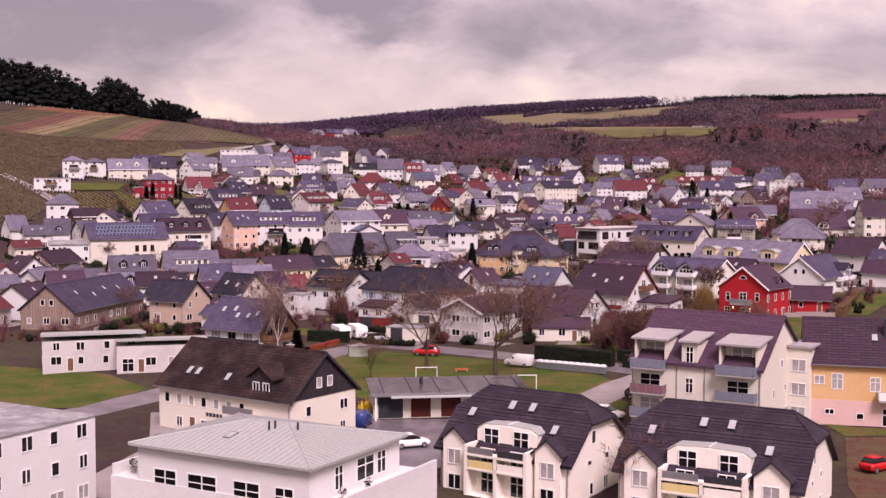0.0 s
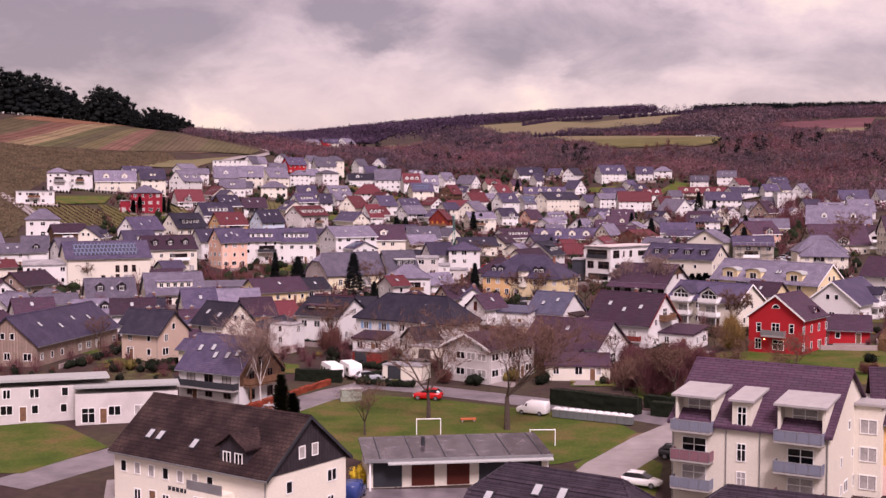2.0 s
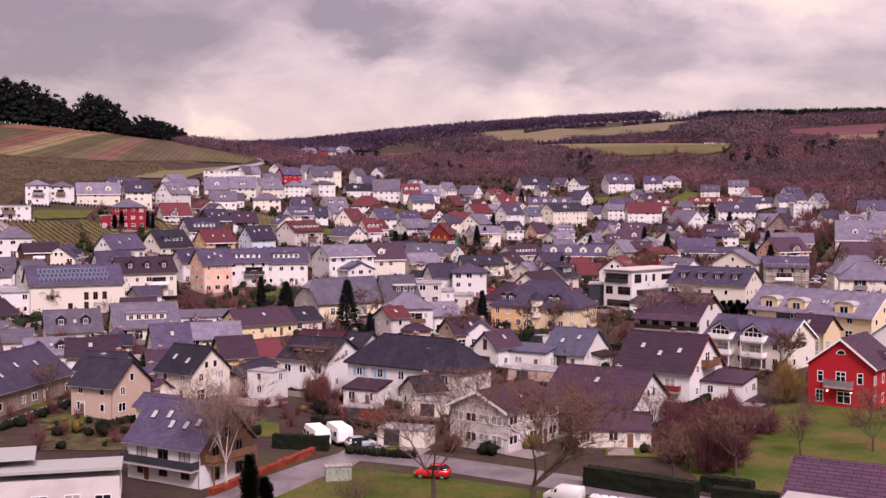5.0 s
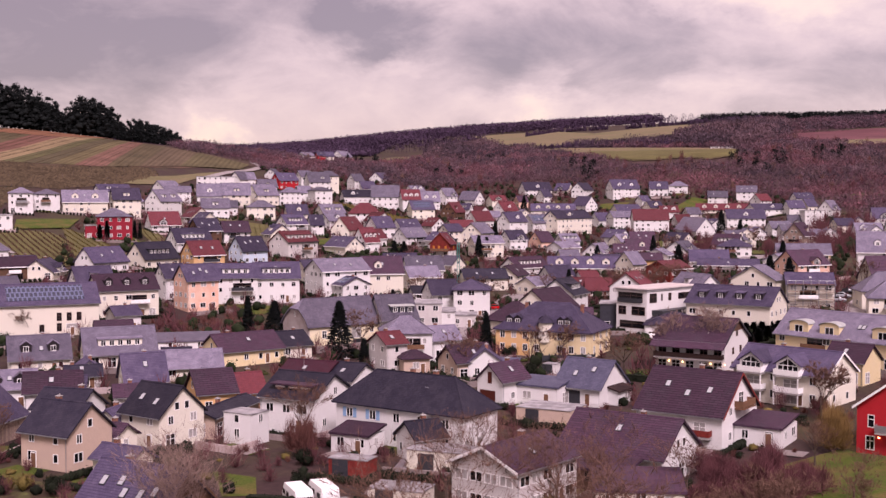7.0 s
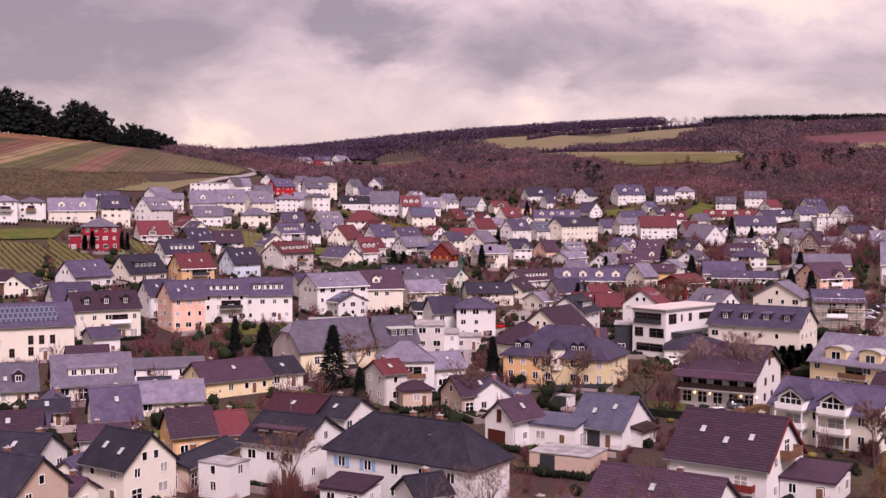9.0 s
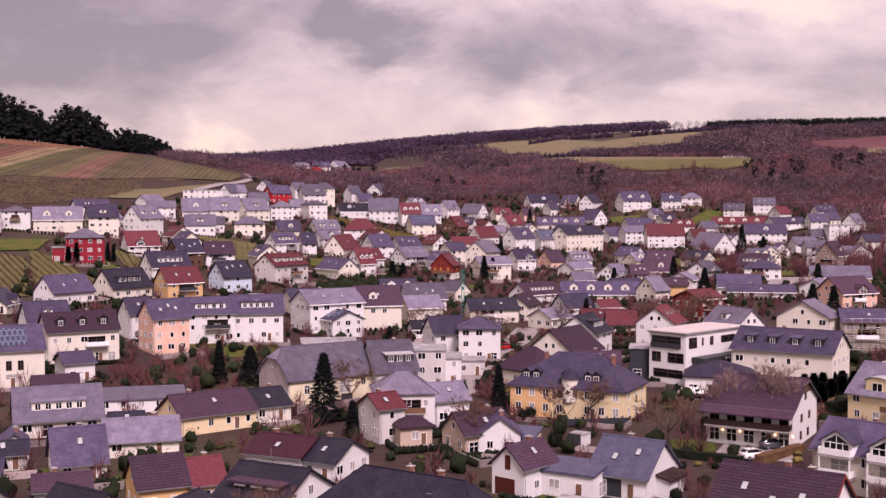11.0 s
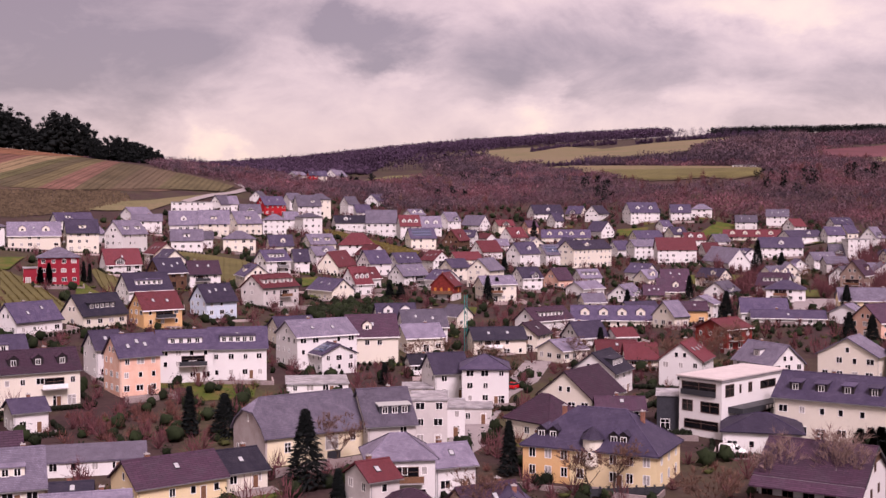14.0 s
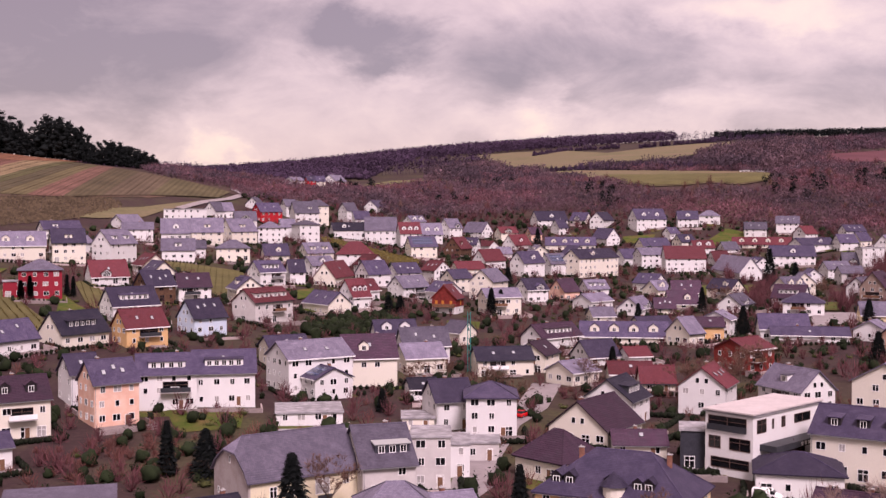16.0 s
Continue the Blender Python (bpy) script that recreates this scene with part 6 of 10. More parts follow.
# ---- the town ----
house(-160.5, 604.0, 28.7, 20, 19.1, 11.0, 5.1, 4.9, "c", "g", "d2")
house(-144.1, 610.2, 27.2, 25, 12.0, 10.0, 7.6, 4.9, "c", "d", "d1")
house(-129.7, 622.5, 26.0, 65, 15.2, 9.0, 8.1, 5.0, "w", "g", "d2")
house(-139.3, 695.3, 33.4, 15, 13.4, 9.0, 5.0, 2.9, "w", "g")
house(-153.0, 729.4, 37.8, 51, 11.7, 9.0, 3.7, 3.1, "w", "g")
house(-167.5, 674.0, 34.4, 37, 16.4, 9.0, 4.4, 3.3, "w", "d")
house(-111.0, 649.6, 26.5, 13, 13.1, 10.0, 4.1, 4.4, "w", "g", "d1")
house(-125.2, 709.3, 33.1, 13, 13.2, 10.0, 3.5, 6.2, "w", "g", "d1")
house(-131.1, 756.6, 39.5, 13, 20.9, 9.0, 8.0, 1.2, "w", "f", "flat")
house(-111.0, 710.2, 31.6, 12, 14.1, 10.0, 5.5, 6.0, "c", "g", "d1")
house(-124.6, 801.7, 42.5, 56, 8.4, 9.0, 4.1, 4.7, "w", "g")
house(-126.7, 528.1, 19.7, 19, 12.6, 11.0, 8.7, 3.2, "v", "g", "hip")
house(-133.6, 524.3, 20.0, 20, 6.0, 6.0, 5.1, 1.2, "v", "f", "flat")
house(-116.6, 565.3, 21.7, 31, 12.4, 9.0, 2.8, 5.1, "w", "r")
house(-94.8, 542.2, 17.5, 42, 10.0, 9.0, 5.3, 4.4, "k", "d", "s3")
house(-84.1, 548.5, 17.0, 24, 10.4, 9.0, 5.0, 4.0, "w", "n", "s2")
house(-92.9, 504.2, 15.1, 40, 14.1, 9.0, 4.5, 4.8, "w", "d", "shed")
house(-96.3, 463.2, 12.5, 52, 13.8, 10.0, 3.4, 5.0, "c", "k", "shed")
house(-80.7, 467.7, 11.9, 39, 11.3, 9.0, 5.0, 4.2, "o", "r", "s2")
house(-69.6, 492.3, 12.2, 43, 10.3, 9.0, 4.9, 4.6, "b", "d", "s3")
house(-108.5, 447.6, 11.9, 56, 13.7, 9.0, 3.7, 4.3, "w", "d", "s2")
house(-120.2, 806.0, 42.7, 29, 6.9, 9.0, 4.1, 4.1, "w", "g")
house(-112.9, 862.6, 46.9, 67, 6.1, 9.0, 3.8, 3.8, "w", "g")
house(-99.2, 818.7, 40.3, 41, 14.1, 9.0, 6.0, 4.5, "r", "d", "s2")
house(-92.2, 859.8, 43.1, 32, 7.7, 9.0, 6.3, 3.8, "w", "g")
house(-81.7, 845.8, 40.1, 25, 14.3, 10.0, 5.6, 6.2, "w", "g")
house(-75.2, 852.1, 40.0, 6, 13.8, 10.0, 9.4, 3.7, "c", "g", "hip")
house(-59.2, 879.4, 39.1, 40, 7.9, 9.0, 7.8, 4.5, "w", "g")
house(-45.5, 934.4, 44.9, 73, 19.8, 9.0, 4.2, 4.2, "w", "d")
house(-51.6, 877.0, 37.9, 25, 9.7, 9.0, 3.9, 4.5, "w", "d")
house(-99.8, 729.7, 31.3, 45, 14.5, 10.0, 5.7, 5.6, "c", "g", "d1")
house(-86.0, 738.4, 31.0, 9, 11.6, 10.0, 7.4, 3.1, "w", "g", "hip")
house(-82.2, 771.4, 32.9, 22, 7.4, 9.0, 5.5, 3.8, "w", "g")
house(-71.5, 762.3, 30.4, 32, 10.9, 10.0, 9.2, 2.2, "w", "g", "hip")
house(-54.0, 810.9, 32.1, 20, 18.2, 9.0, 4.1, 3.8, "w", "k")
house(-36.2, 813.9, 29.7, 4, 17.1, 11.0, 6.5, 6.8, "w", "g")
house(-20.6, 807.3, 26.4, 15, 11.4, 10.0, 8.1, 5.7, "w", "r", "d3")
house(-8.9, 846.9, 28.3, 12, 11.9, 10.0, 4.9, 6.1, "w", "g", "d2")
house(-13.0, 757.5, 23.0, 22, 13.8, 9.0, 5.9, 4.7, "c", "d", "solar")
house(-91.4, 666.2, 25.5, 11, 13.9, 11.0, 5.3, 3.5, "c", "g", "hip")
house(-75.8, 682.3, 24.9, 20, 10.7, 9.0, 2.4, 4.6, "c", "d")
house(-60.5, 706.3, 25.0, 36, 13.6, 9.0, 2.5, 4.3, "c", "g", "d2")
house(-41.4, 692.8, 22.5, 5, 16.3, 11.0, 4.8, 5.6, "w", "r", "hip")
house(-53.3, 647.9, 19.6, 39, 11.0, 9.0, 4.8, 3.4, "w", "g")
house(-68.6, 607.8, 18.5, 41, 11.1, 9.0, 5.3, 3.9, "w", "d", "shed")
house(-59.3, 620.7, 18.5, 18, 6.0, 9.0, 4.6, 4.4, "w", "d")
house(-45.3, 630.9, 17.0, 75, 21.6, 9.0, 3.8, 5.6, "c", "r", "s1")
house(-30.2, 635.2, 16.5, 37, 10.3, 10.0, 5.1, 4.9, "w", "d")
house(-32.9, 570.3, 12.5, 42, 7.5, 9.0, 4.8, 5.6, "w", "r", "d3")
house(-15.3, 610.9, 13.5, 44, 13.1, 9.0, 4.4, 3.9, "w", "d", "s2")
house(-57.7, 526.0, 12.4, 53, 16.0, 10.0, 6.6, 3.7, "s", "r", "d4")
house(-40.9, 556.1, 12.1, 129, 15.2, 9.0, 3.9, 3.6, "c", "d", "s2")
named_house(-0.6, 577.7, 10.5, 69, 7.5, 9.0, 5.5, 4.4, "k", "r", "timber")
house(2.7, 873.9, 30.2, 45, 10.9, 9.0, 6.4, 5.1, "w", "g")
house(19.1, 878.4, 29.5, 133, 16.5, 9.0, 4.5, 5.6, "w", "g")
house(6.1, 789.2, 21.9, 69, 17.6, 9.0, 5.1, 5.6, "k", "r")
house(40.6, 844.2, 24.1, 51, 15.9, 9.0, 3.1, 5.6, "w", "r", "d1")
house(52.3, 871.7, 28.2, 21, 7.1, 9.0, 4.5, 3.8, "p", "n")
house(71.1, 841.6, 24.0, -5, 28.3, 10.0, 3.1, 4.2, "c", "d", "d4")
house(69.6, 889.6, 31.7, 30, 6.5, 9.0, 4.6, 4.8, "w", "d")
house(65.4, 913.9, 36.1, 24, 21.5, 10.0, 4.7, 5.4, "w", "d", "d1")
house(85.8, 915.9, 38.0, 146, 10.7, 9.0, 2.7, 4.7, "c", "d")
house(97.7, 904.7, 34.9, 62, 19.2, 9.0, 6.0, 4.7, "w", "d")
house(94.0, 860.4, 26.1, 115, 16.4, 9.0, 4.4, 5.6, "w", "d")
house(124.2, 893.9, 33.7, 23, 21.2, 10.0, 8.0, 5.9, "w", "d", "d2")
house(20.1, 732.1, 18.8, 41, 13.3, 9.0, 4.1, 5.0, "w", "r")
house(30.3, 794.6, 20.9, 12, 7.1, 9.0, 2.9, 3.3, "w", "d")
house(36.9, 709.8, 16.4, 43, 13.8, 9.0, 6.4, 4.8, "w", "d")
house(50.4, 722.4, 16.2, 33, 10.3, 9.0, 5.6, 4.4, "w", "d", "solar")
house(68.6, 727.8, 15.2, 43, 28.8, 10.0, 9.1, 3.9, "c", "d")
house(94.4, 786.2, 17.9, 31, 9.5, 9.0, 4.0, 4.4, "w", "d")
house(104.6, 773.9, 16.8, 20, 14.1, 9.0, 7.3, 3.2, "w", "g")
house(118.5, 842.6, 24.1, 24, 18.3, 9.0, 2.5, 4.2, "c", "d")
house(8.9, 697.0, 18.0, 25, 13.3, 9.0, 2.4, 3.2, "c", "r")
house(3.3, 637.2, 14.1, 34, 8.9, 9.0, 5.6, 3.2, "c", "d")
house(15.5, 619.9, 12.1, 62, 13.6, 10.0, 7.4, 4.4, "c", "g")
house(17.6, 577.7, 10.1, 17, 12.8, 9.0, 6.4, 2.7, "c", "g")
house(31.7, 615.4, 11.4, 29, 9.3, 9.0, 5.2, 3.9, "w", "d")
house(45.4, 626.5, 11.4, 37, 8.1, 9.0, 3.8, 4.4, "p", "n")
house(60.0, 650.1, 11.9, 19, 9.4, 9.0, 2.7, 3.3, "w", "d", "d2")
house(52.6, 595.8, 10.2, 41, 11.8, 9.0, 3.5, 2.4, "w", "g")
house(85.3, 646.7, 10.8, 34, 7.4, 9.0, 3.6, 3.4, "c", "g", "d1")
house(65.9, 580.7, 9.9, 60, 12.7, 9.0, 2.4, 3.7, "w", "g")
house(75.8, 580.0, 10.0, -5, 7.0, 9.0, 2.4, 3.2, "c", "n", "s3")
house(28.6, 500.0, 5.4, 39, 15.5, 9.0, 5.4, 3.4, "w", "n", "shed")
house(50.5, 508.5, 7.3, -7, 25.0, 10.0, 2.8, 3.7, "c", "d", "d4")
house(50.4, 558.0, 9.1, 9, 7.5, 9.0, 2.4, 2.6, "c", "g")
house(62.0, 528.2, 8.5, 17, 10.7, 9.0, 2.7, 2.4, "c", "d")
house(148.8, 894.4, 36.2, -3, 12.3, 9.0, 5.4, 4.7, "w", "d", "d1")
house(163.4, 898.4, 38.1, -12, 12.9, 10.0, 5.4, 3.4, "w", "g", "hip")
house(119.5, 760.9, 15.7, 1, 20.2, 11.0, 7.1, 5.8, "w", "r")
house(142.1, 781.3, 17.5, 18, 9.3, 9.0, 2.9, 5.0, "w", "r")
house(156.9, 822.3, 22.8, 15, 9.0, 9.0, 2.4, 3.9, "w", "d")
house(178.1, 832.4, 25.3, -14, 31.9, 9.0, 2.4, 3.7, "c", "r", "d4")
house(200.7, 812.2, 22.7, 25, 24.5, 10.0, 5.5, 3.3, "w", "d")
house(217.3, 808.6, 24.4, 10, 10.5, 9.0, 4.9, 4.2, "w", "d")
house(228.4, 815.8, 26.5, 19, 7.2, 9.0, 3.7, 4.3, "c", "d")
house(231.1, 784.3, 23.0, 48, 11.3, 9.0, 5.4, 5.3, "w", "d")
house(141.9, 743.9, 13.1, 96, 40.0, 11.0, 4.2, 6.8, "w", "d")
house(178.2, 775.3, 17.7, -2, 22.4, 10.0, 5.7, 5.0, "w", "d", "d1")
house(203.6, 756.9, 17.9, -10, 10.3, 8.0, 2.4, 5.0, "k", "d")
house(211.1, 753.8, 18.1, 3, 11.0, 9.0, 10.0, 1.2, "w", "f", "flat")
house(182.9, 701.3, 12.6, 4, 10.6, 8.0, 5.7, 2.9, "s", "g")
house(152.8, 584.5, 11.7, 50, 10.4, 9.0, 7.7, 5.2, "t", "n")
house(120.2, 564.4, 10.9, -16, 13.3, 11.0, 4.6, 3.1, "w", "d", "hip")
house(102.4, 585.5, 10.6, 56, 13.4, 9.0, 2.7, 3.4, "w", "g")
house(79.6, 513.8, 9.2, 57, 6.6, 9.0, 5.2, 2.2, "w", "g")
house(95.5, 503.2, 9.3, -9, 13.5, 12.0, 3.5, 3.7, "w", "d")
house(100.5, 494.6, 9.3, -11, 20.9, 8.0, 2.4, 1.9, "w", "d")
house(117.9, 492.7, 10.1, 50, 6.0, 9.0, 3.2, 2.4, "w", "g")
house(66.5, 498.7, 8.3, 35, 6.0, 9.0, 3.7, 4.1, "c", "g")
house(85.2, 596.1, 10.3, 0, 10.6, 9.0, 2.4, 4.5, "c", "n")
house(75.3, 508.6, 8.7, -4, 7.8, 9.0, 4.2, 2.2, "o", "n")
house(-32.5, 427.6, 6.2, 32, 15.6, 12.0, 7.9, 3.2, "w", "g", "s2")
house(-28.5, 420.9, 5.8, 123, 8.9, 9.0, 4.5, 2.1, "w", "d", "solar")
house(-20.1, 438.5, 6.2, 13, 12.2, 10.0, 6.5, 4.7, "c", "n")
house(-8.2, 458.0, 6.2, 20, 10.4, 10.0, 4.0, 3.0, "c", "g")
house(-41.9, 456.0, 8.1, 25, 10.1, 10.0, 4.8, 2.5, "c", "d")
house(-66.8, 389.1, 5.7, 36, 8.7, 9.0, 8.2, 3.9, "p", "d", "s3")
house(-59.0, 403.8, 6.4, 14, 11.7, 10.0, 7.2, 3.5, "w", "d", "sheddorm")
house(-48.3, 409.2, 6.3, 11, 12.5, 10.0, 6.9, 4.0, "w", "d", "shed")
house(-83.1, 377.3, 5.3, 31, 15.4, 10.0, 7.0, 3.7, "c", "n", "d3")
house(-77.1, 404.5, 7.1, 34, 6.0, 9.0, 6.4, 3.5, "w", "d")
named_house(-93.9, 349.8, 4.0, 25, 22.2, 14.0, 7.3, 4.2, "c", "d", "hall")
house(-121.7, 431.9, 11.1, 89, 12.0, 10.0, 2.4, 3.5, "c", "d")
named_house(-26.0, 340.0, 3.1, 34, 18.6, 12.2, 4.6, 5.3, "c", "g", "barn")
house(-12.6, 344.0, 3.3, 18, 8.2, 13.0, 5.0, 5.0, "s", "g", "widedorm")
house(-8.7, 313.0, 2.3, 9, 9.5, 8.9, 6.4, 3.0, "w", "g", "hip")
house(-1.9, 317.5, 2.5, 22, 6.2, 8.2, 4.2, 2.4, "w", "g", "s1")
house(-12.0, 305.0, 2.0, 33, 4.6, 7.0, 5.4, 1.9, "s", "r")
house(-42.0, 314.0, 2.3, 37, 13.6, 9.6, 2.9, 2.9, "y", "n", "s1")
house(-34.0, 321.0, 2.5, 33, 7.2, 9.4, 2.7, 2.4, "c", "k", "s1")
house(-17.4, 282.0, 1.3, -29, 5.6, 9.0, 2.8, 2.3, "w", "k", "s1")
house(-24.4, 284.5, 1.4, -25, 9.2, 8.8, 3.1, 2.0, "w", "m")
named_house(-22.1, 253.9, 0.7, -28, 9.6, 10.8, 5.2, 3.0, "w", "k", "boxdormer")
house(-41.4, 242.1, 0.6, -36, 8.1, 8.2, 4.8, 3.6, "c", "k", "s2")
house(-38.9, 265.1, 1.0, 27, 6.2, 7.4, 3.6, 3.1, "o", "n")
house(-34.0, 268.2, 1.1, 27, 5.0, 6.6, 3.0, 2.6, "o", "r")
house(-34.5, 252.0, 0.8, 74, 15.0, 4.6, 3.0, 0.9, "e", "k")
named_house(-5.3, 243.3, 0.5, -35, 22.4, 8.6, 5.4, 4.6, "w", "k", "hipr")
house(-4.3, 233.2, 0.4, 30, 4.6, 5.4, 3.2, 1.8, "w", "k")
named_house(8.9, 272.6, 1.2, 46, 6.8, 5.6, 4.1, 2.5, "w", "n", "barn_door")
named_house(23.7, 272.6, 1.4, -35, 8.4, 10.0, 3.0, 3.9, "w", "b", "bungalow")
house(15.6, 271.0, 1.3, -32, 7.6, 5.2, 3.2, 0.6, "w", "b", "low")
house(22.3, 223.7, 0.7, -35, 14.2, 11.3, 3.4, 3.9, "w", "n", "s1")
house(17.5, 216.5, 0.6, -35, 9.0, 4.4, 2.5, 0.8, "k", "n", "low")
named_house(35.3, 243.5, 1.1, -36, 12.9, 12.8, 4.6, 5.1, "w", "n", "brown")
house(44.0, 239.0, 1.3, -33, 6.6, 7.4, 2.8, 0.9, "w", "n", "low")
named_house(56.8, 268.8, 2.2, -45, 16.6, 10.2, 5.2, 3.3, "c", "d", "bay")
named_house(48.8, 301.5, 2.8, -32, 13.6, 13.6, 6.0, 3.7, "k", "n", "inn")
named_house(22.2, 323.8, 2.9, -26, 20.8, 13.0, 5.2, 4.2, "o", "d", "mansion")
house(16.1, 352.2, 3.7, -47, 9.9, 9.9, 3.2, 4.3, "c", "n", "hip")
named_house(50.4, 356.9, 4.4, 44, 21.0, 8.7, 9.7, 0.3, "w", "f", "modern")
house(3.3, 297.1, 1.8, 29, 8.4, 7.3, 3.3, 2.7, "e", "n")
house(6.5, 296.4, 1.8, -88, 7.0, 6.3, 3.3, 2.4, "w", "d")
house(10.4, 296.6, 1.8, -20, 4.6, 4.6, 2.4, 0.9, "e", "b", "low")
house(-6.8, 301.6, 1.9, 16, 5.2, 4.2, 3.0, 1.4, "e", "n", "hip")
house(66.7, 347.0, 4.5, -33, 19.6, 12.6, 7.0, 3.6, "c", "d", "d4")
named_house(6.9, 209.6, 0.3, 50, 11.8, 9.2, 5.3, 2.1, "s", "n", "school")
flat_block(-29.6, 243.0, 0.6, -30, 5.0, 4.0, 4.4, "w", "small white flat-roofed annex with an open balcony")
house(-13.2, 237.6, 0.4, -28, 6.0, 4.4, 2.7, 0.8, "w", "n", "low")
flat_block(-12.9, 224.0, 0.3, -22, 5.4, 3.0, 2.2, "q", "brown timber garden shed with a grey roof", "garden_shed", "shed", False)
flat_block(-6.2, 208.6, 0.3, -20, 6.6, 4.0, 2.2, "c", "low cream double garage beside the lane", "garage", "garage", False)
flat_block(-1.0, 227.5, 0.4, -22, 9.0, 5.0, 2.5, "c", "low stuccoed outbuilding with a flat brown roof", "outbuilding", "outbuilding", False)
flat_block(15.6, 258.0, 0.8, -28, 9.0, 6.6, 2.3, "e", "flat-roofed carport in a walled yard", "carport", "carport", False)
flat_block(19.6, 299.5, 1.9, -30, 2.6, 2.2, 2.0, "w", "little white garden hut with a brown roof", "garden_hut", "hut", False)
flat_block(-24.5, 372.0, 4.2, 3, 15.0, 8.0, 2.6, "q", "open timber carport with a grey sheet roof", "carport", "carport", False)
named_house(78.9, 301.9, 3.7, 129, 29.5, 11.0, 5.0, 4.4, "y", "g", "arch")
named_house(61.2, 232.1, 1.7, 51, 10.5, 10.0, 6.2, 3.8, "r", "n", "red")
house(74.5, 239.1, 2.2, -18, 7.3, 7.0, 2.6, 2.2, "r", "n")
named_house(84.4, 268.9, 3.1, 51, 16.9, 11.0, 4.0, 4.3, "w", "d", "balc")
house(82.0, 385.2, 6.0, 54, 7.9, 12.0, 8.3, 3.4, "c", "g")
named_house(94.1, 381.6, 6.1, -11, 11.6, 10.0, 7.2, 2.6, "c", "d", "scaf")
house(139.3, 534.7, 10.9, -11, 20.1, 10.0, 2.9, 3.7, "y", "g")
house(116.4, 460.6, 9.2, 26, 13.4, 11.0, 4.8, 4.3, "p", "n")
house(149.0, 467.7, 10.0, -17, 22.9, 10.0, 7.8, 6.2, "w", "g", "d2")
house(114.0, 380.6, 6.8, -6, 14.6, 10.0, 4.8, 4.8, "c", "g", "hip")
house(-70.9, 234.3, 0.3, 78, 28.5, 11.0, 3.7, 4.5, "t", "d", "s4d")
house(-51.1, 229.5, 0.5, 152, 8.2, 8.0, 4.8, 3.4, "e", "k")
named_house(-31.2, 191.3, 0.2, 149, 11.3, 9.0, 4.5, 4.3, "w", "d", "chalet")
named_house(-21.6, 136.4, -0.8, 145, 20.6, 11.0, 5.4, 4.5, "c", "x", "db")
house(-42.4, 177.7, 0.1, -166, 12.8, 9.0, 3.9, 1.2, "s", "z", "low")
house(-53.2, 179.3, 0.1, -162, 14.5, 10.0, 4.5, 1.2, "s", "z", "low")
house(-94.6, 251.7, 0.5, 37, 7.1, 9.0, 5.1, 2.2, "y", "g")
house(-95.6, 281.9, 1.5, 50, 6.6, 9.0, 3.3, 2.1, "w", "g")
house(-106.4, 324.2, 3.1, 66, 11.7, 9.0, 2.8, 3.0, "t", "n")
house(-86.5, 286.0, 1.7, 22, 7.9, 8.0, 3.1, 1.8, "c", "g")
house(-73.5, 269.6, 1.2, 20, 8.6, 9.0, 3.3, 2.4, "w", "g", "d2")
house(-79.8, 303.4, 2.1, 22, 11.0, 9.6, 2.8, 3.9, "c", "g", "d2")
house(-66.4, 310.8, 2.2, 22, 13.6, 10.6, 2.8, 4.6, "c", "g", "sheddorm")
house(-57.1, 329.5, 2.7, 15, 15.3, 9.0, 2.4, 1.2, "w", "g", "low")
house(-54.4, 282.5, 1.4, 24, 7.1, 8.0, 2.4, 4.3, "c", "d")
house(6.5, 386.0, 4.3, -1, 9.4, 11.0, 7.4, 2.4, "w", "d", "hip")
house(-1.6, 392.8, 4.4, 17, 7.5, 10.0, 5.5, 3.5, "w", "d")
house(12.2, 457.0, 5.2, 10, 14.0, 9.5, 4.6, 2.6, "c", "k", "s2")
house(21.5, 462.5, 5.6, 62, 9.5, 8.2, 4.8, 2.9, "c", "n", "s1")
house(37.3, 470.1, 6.5, 27, 9.5, 9.0, 2.4, 3.8, "w", "d")
house(28.2, 442.0, 5.6, 39, 8.7, 9.0, 3.1, 2.2, "c", "g")
house(41.6, 441.8, 5.9, -1, 9.9, 9.0, 2.4, 2.3, "c", "r", "s1")
house(45.5, 428.3, 5.8, -3, 7.4, 9.0, 2.4, 3.2, "c", "r")
house(31.6, 394.1, 4.8, 61, 10.3, 10.0, 5.1, 3.8, "w", "k", "shed")
house(25.5, 378.6, 4.3, 54, 13.4, 12.0, 3.1, 4.7, "c", "n")
house(31.2, 366.2, 4.1, -3, 8.8, 8.0, 2.4, 1.8, "c", "n")
house(47.1, 468.1, 6.8, 14, 6.0, 8.0, 2.4, 1.9, "w", "r")
house(70.6, 448.9, 7.4, 39, 10.3, 10.0, 5.9, 2.2, "q", "r")
house(51.4, 341.3, 3.7, -14, 12.6, 11.0, 3.6, 2.4, "w", "d", "hip")
house(86.2, 392.3, 6.3, 17, 6.0, 12.0, 3.3, 5.0, "c", "n")
house(-4.5, 348.3, 3.3, 1, 6.0, 9.0, 8.2, 1.2, "s", "f", "flat")
house(-29.1, 395.7, 5.0, 8, 12.8, 12.0, 2.4, 1.2, "w", "f", "flat")
house(-7.4, 390.8, 4.5, 2, 6.1, 8.0, 2.4, 1.2, "c", "f", "flat")
house(-1.3, 355.4, 3.5, 0, 6.0, 9.0, 5.5, 1.2, "w", "f", "flat")
house(4.0, 364.9, 3.9, -1, 6.0, 6.0, 3.2, 1.2, "s", "f", "flat")
